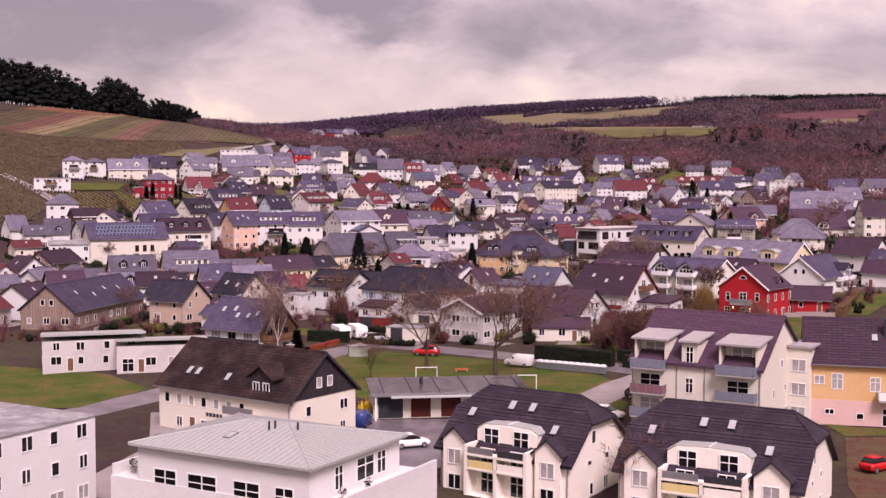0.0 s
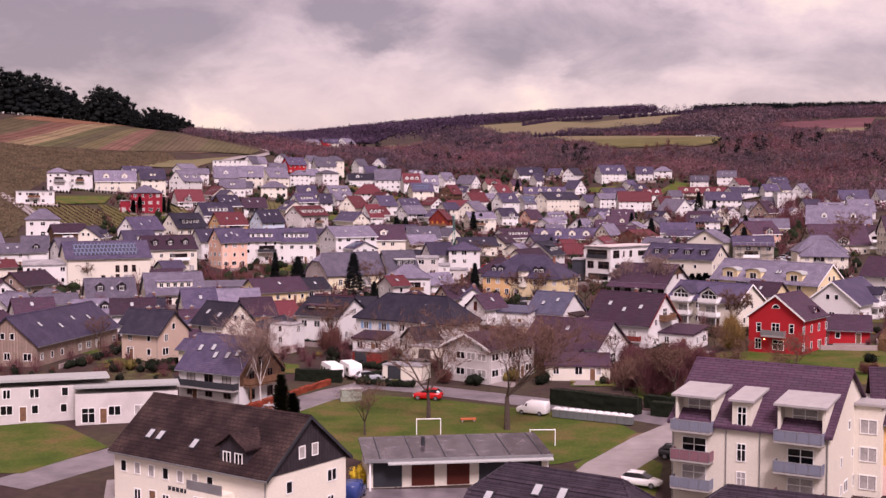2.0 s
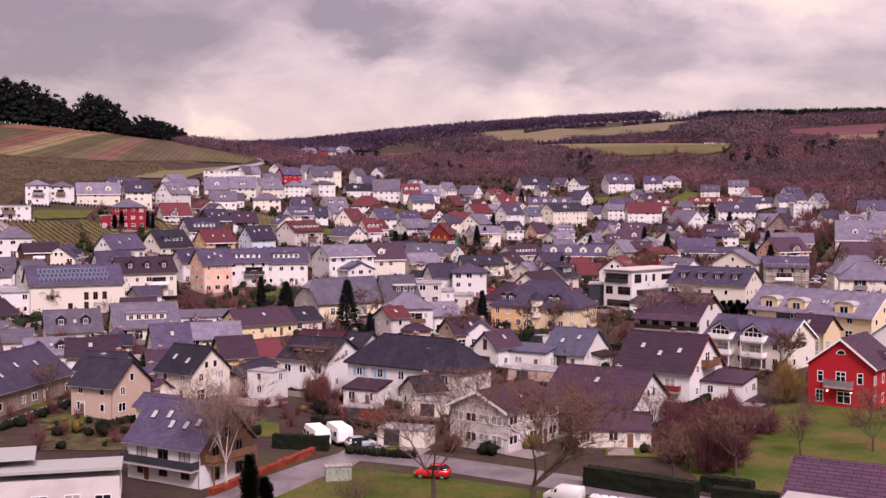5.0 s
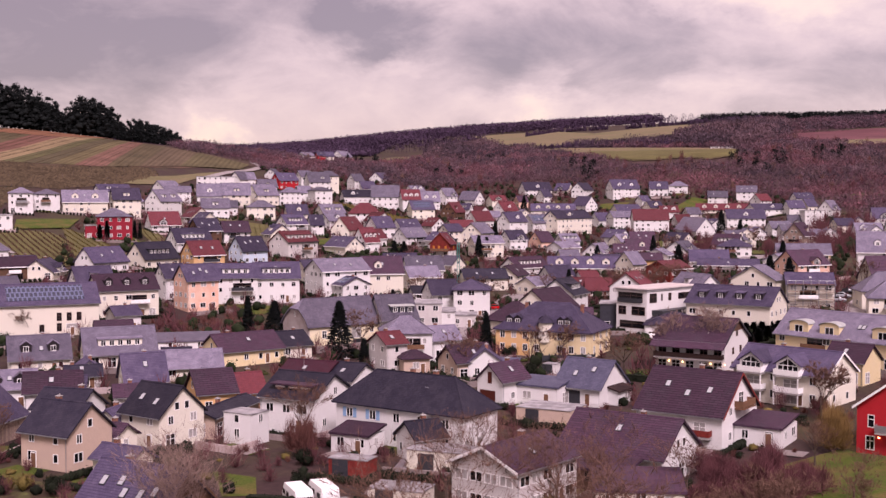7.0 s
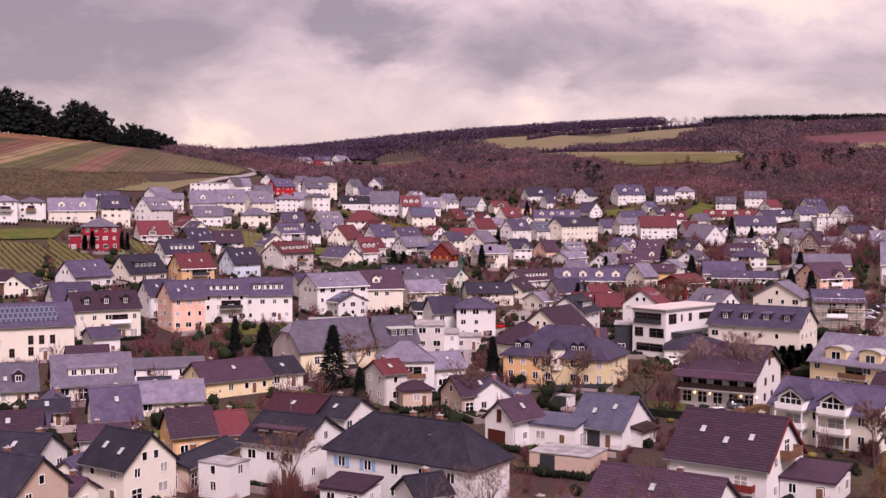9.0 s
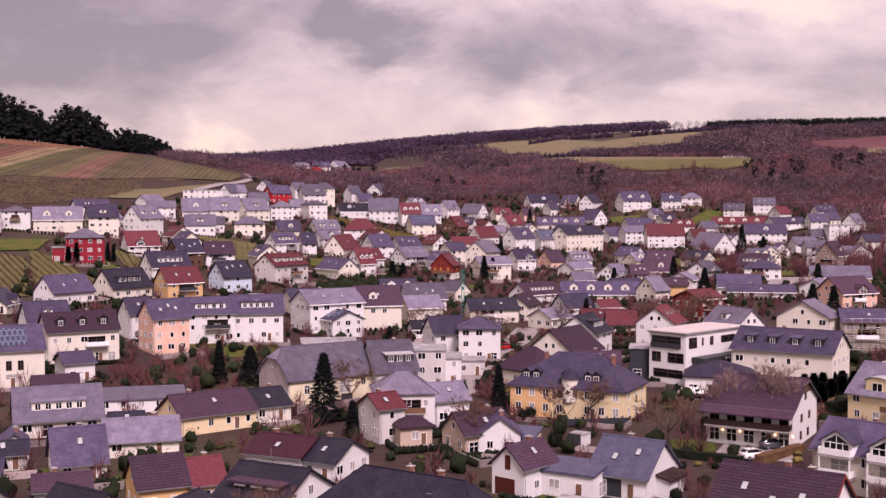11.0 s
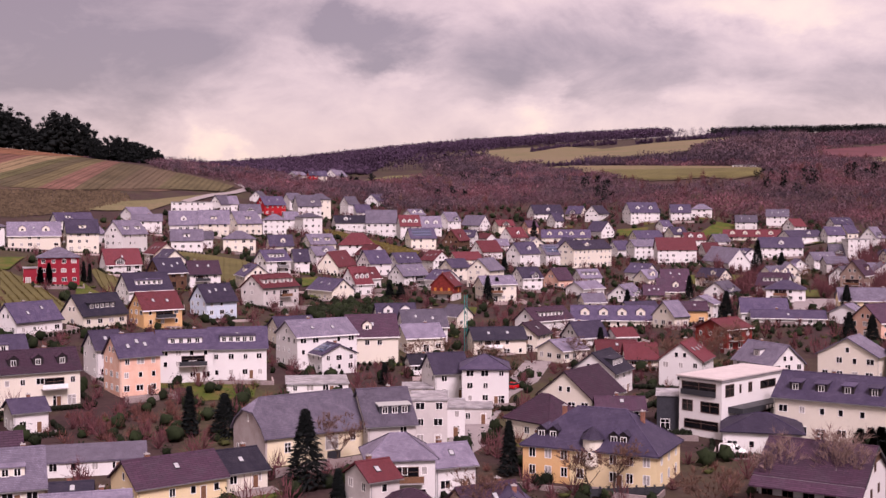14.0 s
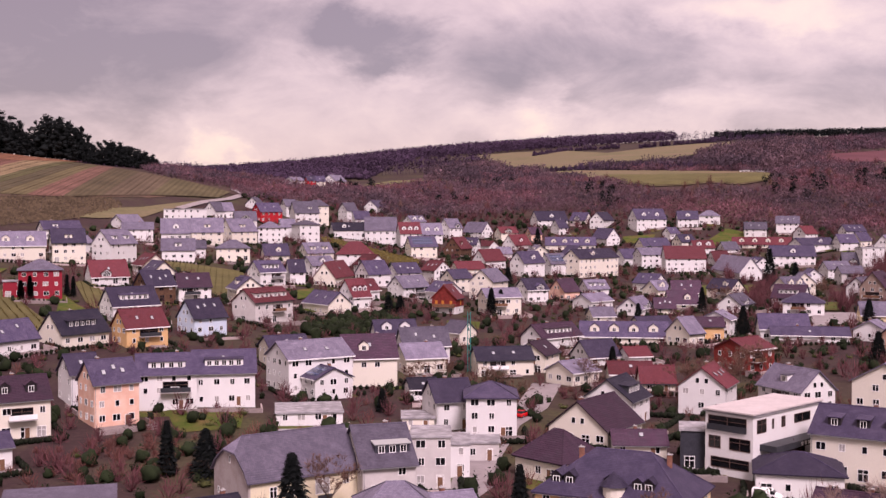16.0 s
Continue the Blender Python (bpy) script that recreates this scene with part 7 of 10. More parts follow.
house(-7.3, 422.9, 5.2, 12, 6.0, 8.0, 2.4, 1.8, "w", "k")
house(-77.4, 356.1, 4.1, 32, 6.0, 8.0, 3.8, 1.8, "w", "d")
house(21.0, 209.0, 0.4, -6, 10.0, 8.0, 2.4, 1.2, "c", "n", "low")
house(-129.6, 436.8, 12.2, 20, 6.7, 8.0, 2.4, 3.1, "s", "d")
house(-106.5, 1002.5, 63.7, 53, 11.2, 9.0, 4.4, 2.4, "w", "g")
house(-95.4, 1001.4, 62.7, 20, 6.0, 8.0, 5.3, 3.2, "r", "d")
house(-90.0, 1009.4, 62.9, 21, 7.3, 8.0, 4.9, 3.4, "c", "d")
house(-82.4, 1052.1, 64.1, 75, 25.2, 9.0, 5.1, 4.2, "w", "g")
house(-119.4, 995.8, 65.2, 20, 10.7, 8.0, 2.4, 2.3, "w", "n")
house(228.9, 1043.2, 74.2, -14, 20.3, 8.0, 2.5, 1.2, "w", "f", "flat")
house(39.9, 358.0, 4.1, -11, 6.0, 7.0, 6.4, 1.2, "a", "f", "flat")
house(-141.6, 441.4, 13.0, 19, 11.3, 9.0, 6.4, 3.7, "w", "g", "hip")
house(-174.2, 529.5, 23.3, 19, 15.5, 9.0, 5.7, 1.2, "w", "f", "flat")
house(-181.8, 584.0, 29.1, 18, 9.9, 11.0, 8.5, 2.4, "w", "g", "hip")
house(-176.3, 600.7, 29.9, 17, 11.1, 10.0, 7.3, 2.2, "w", "g", "hip")
house(-128.5, 428.1, 11.2, 33, 11.3, 8.0, 4.1, 2.5, "k", "n")
house(-140.8, 390.0, 8.3, 41, 6.0, 8.0, 3.8, 4.2, "w", "g")
house(-128.5, 374.4, 6.7, 26, 7.7, 9.0, 4.5, 2.5, "w", "g", "s2")
house(-122.3, 377.3, 6.8, 19, 6.0, 7.0, 4.6, 2.6, "w", "g", "d1")
house(-113.9, 378.4, 6.4, 40, 6.0, 8.0, 5.4, 3.4, "w", "g")
house(-124.4, 352.7, 5.2, 33, 7.9, 8.0, 3.1, 1.8, "c", "r")
house(-107.6, 341.6, 4.1, 19, 11.5, 8.0, 5.7, 1.2, "w", "f", "low")
house(-97.5, 290.4, 1.8, 138, 7.2, 9.0, 2.5, 2.3, "w", "g")
house(-93.5, 303.1, 2.3, 128, 7.0, 7.0, 2.4, 1.5, "y", "g")
house(110.9, 366.2, 6.3, -16, 13.1, 10.0, 4.7, 4.6, "c", "g", "hip")
house(131.1, 417.2, 8.3, 7, 19.6, 10.0, 4.0, 6.2, "c", "n")
house(145.9, 405.3, 8.9, -1, 7.3, 9.0, 7.9, 4.8, "c", "n")
house(211.2, 621.4, 13.4, 1, 13.0, 9.0, 6.1, 5.6, "w", "g")
house(259.1, 712.3, 19.4, 16, 15.2, 9.0, 5.3, 5.2, "w", "d")
house(245.0, 729.1, 19.0, -7, 16.5, 9.0, 5.4, 5.3, "w", "d")
house(-48.9, 297.0, 1.7, 16, 10.9, 9.0, 2.4, 2.7, "c", "g")
house(89.0, 608.2, 10.4, 0, 10.7, 8.1, 5.6, 4.0, "w", "n", "s2")
house(204.4, 640.7, 13.3, 91, 12.9, 9.0, 5.3, 3.6, "w", "g")
house(-18.3, 649.8, 16.9, 31, 11.1, 9.4, 4.4, 3.7, "w", "d", "s3")
house(112.6, 643.1, 10.3, 130, 12.0, 8.9, 4.8, 3.5, "c", "d")
house(203.1, 867.7, 34.2, -16, 13.0, 9.0, 5.0, 4.0, "w", "g", "s3")
house(48.3, 792.6, 20.1, 99, 12.6, 8.1, 4.9, 3.2, "c", "d", "shed")
house(149.9, 665.9, 10.6, 90, 12.1, 9.2, 5.6, 4.0, "c", "g", "d2")
house(208.2, 656.8, 13.6, -4, 12.7, 9.2, 5.3, 4.0, "w", "g", "d2")
house(51.6, 403.4, 5.7, 64, 10.3, 9.5, 5.5, 3.6, "w", "r", "s3")
house(-1.9, 603.8, 12.5, 126, 10.9, 8.7, 4.1, 3.4, "w", "d", "s3")
house(-67.9, 555.7, 15.8, 114, 12.7, 9.2, 5.2, 3.6, "c", "d", "d1")
house(-16.2, 494.4, 7.8, 14, 11.5, 8.2, 4.4, 3.5, "w", "d", "d2")
house(-19.2, 888.4, 35.6, 41, 11.1, 8.7, 4.5, 3.3, "w", "g", "d2")
house(162.5, 628.2, 11.2, 50, 10.6, 8.1, 5.2, 3.8, "w", "g", "shed")
house(35.9, 869.9, 29.1, 23, 11.0, 9.0, 4.5, 3.3, "c", "r")
house(213.2, 707.4, 15.7, 9, 10.2, 9.1, 5.1, 3.5, "c", "d")
house(-99.9, 568.0, 20.2, 123, 11.5, 9.3, 5.0, 4.1, "c", "d", "s2")
house(67.0, 790.1, 19.2, 119, 10.4, 9.0, 4.4, 4.3, "w", "d")
house(107.0, 303.5, 5.3, 132, 11.4, 8.7, 4.6, 4.0, "w", "n")
house(11.1, 806.9, 23.1, 162, 12.7, 8.6, 5.2, 3.5, "w", "d", "shed")
house(123.5, 590.1, 10.9, 147, 11.3, 8.4, 4.4, 4.2, "w", "n", "shed")
house(86.7, 670.3, 11.5, 130, 11.8, 8.5, 4.2, 3.7, "w", "d", "s2")
house(182.0, 860.6, 31.4, -11, 12.5, 8.7, 4.4, 3.9, "w", "g", "s2")
house(205.1, 839.3, 29.0, 31, 9.9, 9.0, 4.6, 4.1, "w", "r")
house(-104.9, 779.1, 37.6, 19, 10.9, 8.5, 4.3, 4.3, "w", "g")
house(-32.5, 657.5, 18.7, 123, 12.4, 9.0, 5.5, 4.0, "w", "r")
house(-31.6, 589.5, 13.9, 41, 10.1, 8.3, 4.1, 3.7, "w", "r", "s2")
house(139.3, 809.1, 21.3, 8, 11.6, 8.9, 5.2, 3.7, "w", "r", "d2")
house(133.2, 827.0, 23.6, 25, 9.8, 9.2, 5.6, 3.9, "c", "d", "d1")
house(69.1, 401.6, 6.2, 115, 12.6, 8.8, 4.5, 3.8, "w", "g", "d1")
house(155.6, 753.3, 15.7, 96, 11.8, 8.7, 4.1, 3.5, "w", "d", "d2")
house(-96.4, 394.8, 7.5, 33, 9.8, 9.4, 5.2, 4.2, "w", "d", "d1")
house(137.1, 638.3, 10.4, 33, 11.3, 9.0, 5.3, 4.1, "c", "g", "d2")
house(184.0, 723.8, 14.6, 12, 12.2, 8.2, 4.4, 3.4, "w", "g", "s2")
house(151.0, 437.5, 9.8, 90, 12.1, 8.7, 4.3, 3.5, "w", "n", "s3")
house(186.1, 648.3, 12.1, 85, 9.7, 9.4, 5.2, 3.5, "w", "g", "d1")
house(-107.4, 587.8, 22.1, 121, 12.8, 8.9, 5.3, 3.7, "c", "r", "s3")
house(229.9, 834.1, 30.2, 13, 12.2, 8.7, 4.8, 3.4, "w", "d", "s3")
house(-4.9, 660.6, 16.7, 123, 10.3, 8.7, 5.0, 3.7, "w", "r", "s3")
house(-7.7, 470.7, 6.7, 16, 12.3, 8.2, 5.0, 4.2, "w", "g", "s2")
house(229.4, 730.5, 18.7, 79, 8.6, 6.8, 3.3, 2.6, "w", "d")
house(-126.9, 390.1, 8.2, 19, 7.7, 7.7, 4.1, 3.0, "w", "g")
house(-147.9, 639.5, 29.7, 67, 7.3, 6.8, 4.0, 2.8, "w", "g")
house(-107.5, 665.9, 27.2, 15, 8.6, 6.6, 3.7, 3.0, "w", "d")
house(2.5, 509.6, 7.5, 132, 7.3, 6.7, 3.6, 2.9, "c", "g")
house(189.0, 673.8, 12.5, 10, 7.2, 6.8, 3.8, 3.1, "w", "g")
house(-70.8, 323.5, 2.8, 23, 7.4, 7.0, 3.5, 3.3, "w", "n")
house(214.4, 724.1, 16.9, 92, 8.3, 6.6, 3.0, 3.1, "w", "d")
house(23.4, 825.1, 23.8, 134, 8.7, 7.4, 3.3, 2.5, "w", "r")
house(133.3, 865.1, 30.0, 31, 7.1, 7.0, 3.4, 3.2, "w", "d")
house(167.4, 707.7, 12.7, 95, 7.2, 7.8, 3.9, 3.1, "w", "d")
house(-58.1, 252.7, 0.9, 163, 7.8, 7.5, 3.2, 2.5, "w", "k")
house(-120.2, 308.8, 3.0, 67, 7.3, 6.6, 3.7, 2.8, "w", "n")
house(-104.9, 297.5, 2.3, 137, 8.2, 7.8, 3.5, 3.1, "w", "n")
house(100.1, 268.8, 4.3, 145, 7.8, 7.2, 3.5, 2.5, "w", "n")
house(-88.9, 228.7, 0.1, 76, 7.6, 6.8, 3.3, 2.5, "w", "r")
house(71.3, 282.6, 3.1, 135, 7.1, 6.9, 4.0, 2.6, "y", "n")
house(-84.4, 239.3, 0.5, 74, 8.8, 7.9, 4.1, 2.6, "w", "n")
house(-82.6, 258.1, 1.0, 31, 7.5, 7.7, 4.2, 3.0, "w", "n")
house(106.9, 281.2, 4.9, 139, 9.0, 6.8, 3.6, 3.4, "w", "d")
house(-107.3, 284.3, 1.8, 142, 7.3, 7.3, 3.4, 2.7, "w", "r")
house(-63.5, 262.1, 1.1, 16, 8.4, 7.2, 4.1, 2.6, "w", "n")
house(-48.6, 244.5, 0.7, 255, 5.3, 4.8, 2.8, 1.8, "c", "d")
house(-65.0, 272.8, 1.4, 12, 6.5, 3.8, 2.6, 1.5, "s", "d")
house(-53.7, 306.4, 2.1, 14, 5.2, 4.8, 2.4, 1.5, "c", "k")
house(-65.6, 284.9, 1.7, 21, 5.9, 3.7, 2.4, 1.5, "s", "k")
house(-51.3, 266.0, 1.1, 19, 6.8, 4.6, 2.6, 1.5, "s", "n")
house(-46.8, 235.5, 0.6, 152, 5.0, 4.3, 2.7, 1.4, "c", "n")
house(-41.4, 220.9, 0.5, 151, 6.2, 4.1, 2.8, 1.3, "c", "d")
house(-66.9, 292.0, 1.9, 112, 6.3, 3.9, 2.5, 1.5, "w", "d")


# ---- plants ----
def bare_tree(x, y, h, spread, seed, label="bare deciduous tree with fine brown twigs", pale=False, twigs=1100):
    rng = random.Random(seed)
    base = thing("tree", pose(x, y, ground(x, y) - 0.1), label, "tree", "bare trees")
    trunk, crown = Geo(), Geo()
    bark = material("birch_bark", (0.42, 0.39, 0.37), 0.85, vary=0.35, scale=3, fine=10, bump=0.3) if pale else BARK
    tips = []
    deepest = 4 if y < 230 else 3

    def twig(p, q, r, r2):
        d = (q - p).normalized()
        a = d.orthogonal().normalized()
        b = d.cross(a)
        ring = [a, a * -0.5 + b * 0.866, a * -0.5 - b * 0.866]
        crown.add([p + w * r for w in ring] + [q + w * r2 for w in ring], [(0, 1, 4, 3), (1, 2, 5, 4), (2, 0, 3, 5)])

    def grow(p, d, length, r, depth):
        n = 3
        for k in range(n):
            q = p + d * (length / n)
            d = (d + Vector((rng.uniform(-1, 1), rng.uniform(-1, 1), rng.uniform(-0.3, 0.6))) * (0.10 if depth < 1 else 0.2)).normalized()
            r2 = r * (0.86 if depth < 1 else 0.8)
            if depth < 2:
                trunk.tube(p, q, r, r2, 6)
            else:
                twig(p, q, r, r2)
            if depth and depth < deepest - (1 if deepest == 4 else 0) and rng.random() < 0.85:
                side = (d + Vector((rng.uniform(-1, 1), rng.uniform(-1, 1), rng.uniform(0.0, 0.7))) * 1.0).normalized()
                grow(q, side, length * rng.uniform(0.5, 0.72), r2 * 0.55, depth + 1)
            p, r = q, r2
        if depth >= 2:
            tips.append((p, d))
        if depth < deepest:
            for k in range(3 if depth else 5):
                a = rng.uniform(0, 2 * math.pi)
                out = Vector((math.cos(a), math.sin(a), 0)) * spread
                side = (d + out * rng.uniform(0.5, 1.1)).normalized()
                grow(p, side, length * (rng.uniform(0.55, 0.8) if depth else rng.uniform(1.0, 1.5)), r * 0.58, depth + 1)

    grow(Vector((0, 0, 0)), Vector((0, 0, 1)), h * 0.24, h * (0.013 if pale else 0.024), 0)
    # bring the crown to its true height
    tall = sorted(p.z for p, d in tips)[int(0.82 * len(tips))]
    k = 0.92 * h / tall
    for g in (trunk, crown):
        g.v = [(x * k, y * k, z * k) for x, y, z in g.v]
    tips = [(p * k, d) for p, d in tips]
    for k in range(int(twigs * 2.4)):
        p, d = rng.choice(tips)
        e = p + (d + Vector((rng.uniform(-1, 1), rng.uniform(-1, 1), rng.uniform(-0.5, 0.9)))).normalized() * rng.uniform(0.06, 0.13) * h
        m = p.lerp(e, rng.uniform(-0.3, 0.2))
        w = Vector((rng.uniform(-1, 1), rng.uniform(-1, 1), rng.uniform(-1, 1))).normalized() * (0.026 if y < 240 else 0.04)
        crown.add([m - w, m + w, e], [(0, 1, 2)])
    part("trunk", trunk.mesh("trunk", bark), base)
    part("crown", crown.mesh("crown", TWIG if not pale else material("pale_twigs", (0.22, 0.15, 0.13), 0.9, vary=0.2, bump=0)), base)
    return base


EVERGREEN_COLUMN = material("cypress_scales", (0.020, 0.021, 0.012), 0.9, vary=0.4, scale=0.8, fine=6, bump=0.0, island=0.4)


def conifer(x, y, h, r, seed, label="dark green spruce with drooping branches", column=False, mat=None):
    rng = np.random.default_rng(seed)
    base = thing("conifer", pose(x, y, ground(x, y) - 0.1), label, "conifer", "evergreens")
    part("trunk", Geo().tube((0, 0, 0), (0, 0, h * 0.95), h * 0.022, 0.02, 6).mesh("trunk", BARK), base)
    n = int(1400 + 120 * h)
    t = rng.uniform(0.04, 1.0, n) ** 0.8
    prof = (np.minimum(1, np.minimum(t * 9, (1 - t) * 2.2 + 0.12)) if column else (1 - t) ** 0.85 + 0.03) * r
    tier = 1 if column else 0.72 + 0.28 * np.cos(t * h * 4.0 + rng.uniform(0, 6)) ** 2
    a, k = rng.uniform(0, 2 * np.pi, n), np.sqrt(rng.uniform(0.2, 1.0, n)) * prof * tier * rng.uniform(0.85, 1.15, n)
    c = np.stack([np.cos(a) * k, np.sin(a) * k, t * h - (0 if column else 0.12) * k], 1)
    out = np.stack([np.cos(a), np.sin(a), np.full(n, 0.6 if column else -0.25)], 1)
    s = (0.16 + 0.03 * r) * rng.uniform(0.7, 1.4, (n, 1))
    across = np.stack([-np.sin(a), np.cos(a), rng.normal(0, 0.4, n)], 1)
    v = np.stack([c - out * s * 1.6 + across * s * 0.2, c + across * s * 0.8 + out * s * 0.3, c + out * s * 2.0 - across * s * 0.7], 1).reshape(-1, 3)
    part("crown", stuff_mesh("crown", v, np.arange(len(v)).reshape(-1, 3), mat or CONIFER), base)
    return base


def bush(x, y, r, h, seed, mat, label, count=260, flake=0.14):
    base = thing("bush", pose(x, y, ground(x, y) - 0.05), label, "bush", "garden bushes")
    rng = np.random.default_rng(seed)
    lobes = [(rng.normal(0, r * 0.35), rng.normal(0, r * 0.35), h * rng.uniform(0, 0.25)) for _ in range(5)]
    v, f = cloud_of_flakes(lobes, r * 0.65, h * 0.75, count // 5, flake, rng, 0.45)
    if mat.name in ("rusty_twigs", "mauve_twigs", "ochre_twigs"):
        v, f = cloud_of_twigs(lobes, r * 0.75, h * 0.95, int(count * 0.22), 0.028, rng)
        cv, cf = np.zeros((0, 3)), np.zeros((0, 3), int)
    else:
        cv, cf = shrub_masses([(lx, ly, lz) for lx, ly, lz in lobes], r * 0.42, h * 0.62, rng)
    f = np.vstack([f, cf + len(v)])
    v = np.vstack([v, cv])
    part("foliage", stuff_mesh("foliage", v, f, mat), base)
    part("stem", Geo().tube((0, 0, 0), (0, 0, h * 0.4), 0.05, 0.03, 5).mesh("stem", BARK), base)
    return base


def hedge(ax, ay, bx, by, wide, tall, mat, label, seed=1):
    a, b = Vector((ax, ay)), Vector((bx, by))
    L = (b - a).length
    mid = (a + b) / 2
    base = thing("hedge", pose(mid.x, mid.y, min(ground(ax, ay), ground(bx, by)) - 0.1, 0, 0, math.degrees(math.atan2(by - ay, bx - ax))), label, "hedge")
    bm = bmesh.new()
    bmesh.ops.create_cube(bm, size=1.0)
    bmesh.ops.scale(bm, vec=(L, wide, tall), verts=bm.verts)
    bmesh.ops.translate(bm, vec=(0, 0, tall / 2), verts=bm.verts)
    bmesh.ops.subdivide_edges(bm, edges=bm.edges[:], cuts=9, use_grid_fill=True)
    for v in bm.verts:
        v.co += Vector((noise.noise(v.co * 1.3 + Vector((seed, 0, 0))), noise.noise(v.co * 1.3 + Vector((0, seed, 0))), noise.noise(v.co * 1.3))) * 0.14
    me = bpy.data.meshes.new("core")
    bm.to_mesh(me)
    bm.free()
    me.materials.append(mat)
    part("core", me, base)
    rng = np.random.default_rng(seed)
    n = int(L * tall * 30)
    c = np.stack([rng.uniform(-L / 2, L / 2, n), np.where(rng.random(n) < 0.35, rng.uniform(-wide / 2, wide / 2, n), np.sign(rng.normal(size=n)) * wide / 2), rng.uniform(0.1, tall, n)], 1)
    top = rng.random(n) < 0.3
    c[top, 2] = tall
    c[top, 1] = rng.uniform(-wide / 2, wide / 2, top.sum())
    v = (c[:, None, :] + rng.normal(size=(n, 3, 3)) * 0.08).reshape(-1, 3)
    part("leaves", stuff_mesh("leaves", v, np.arange(len(v)).reshape(-1, 3), mat), base)
    return base


REDLEAF = material("copper_hedge_leaves", (0.20, 0.04, 0.02), 0.9, vary=0.35, scale=1.2, fine=9, bump=0.6, island=0.35)
RUST = material("rusty_twigs", (0.12, 0.050, 0.042), 0.95, vary=0.3, scale=0.6, bump=0, island=0.35)
OLIVE = material("olive_leaves", (0.13, 0.10, 0.03), 0.95, vary=0.3, scale=0.6, bump=0, island=0.35)


# ---- vehicles and street things ----
def loft(stations, slot=0, g=None):
    """A closed body through cross-sections (x, half width, bottom, shoulder, top, half width at top)."""
    g = g or Geo()
    v, m = [], 8
    for x, w, z0, zs, z1, wt in stations:
        v += [(x, -w * 0.92, z0), (x, -w, z0 + 0.12), (x, -w, zs), (x, -wt, z1), (x, wt, z1), (x, w, zs), (x, w, z0 + 0.12), (x, w * 0.92, z0)]
    f = [(i * m + k, i * m + (k + 1) % m, (i + 1) * m + (k + 1) % m, (i + 1) * m + k) for i in range(len(stations) - 1) for k in range(m)]
    f += [tuple(range(m - 1, -1, -1)), tuple((len(stations) - 1) * m + k for k in range(m))]
    return g.add(v, f, slot)


def wheel(parent, x, y, r=0.32):
    w = part("wheel", None, parent, pose(x, y, r, 90))
    part("tyre", shared(("tyre", r), lambda: Geo().lathe([(r * 0.6, -0.1), (r * 0.95, -0.1), (r, -0.06), (r, 0.06), (r * 0.95, 0.1), (r * 0.6, 0.1)], 14).mesh("tyre", DARK)), w)
    part("rim", shared(("rim", r), lambda: Geo().lathe([(r * 0.62, -0.105), (r * 0.5, -0.08), (r * 0.5, 0.08), (r * 0.62, 0.105)], 12).mesh("rim", GREYM)), w)


def paint(name, c):
    return material(name, c, 0.25, vary=0.05, bump=0, spec=0.6)


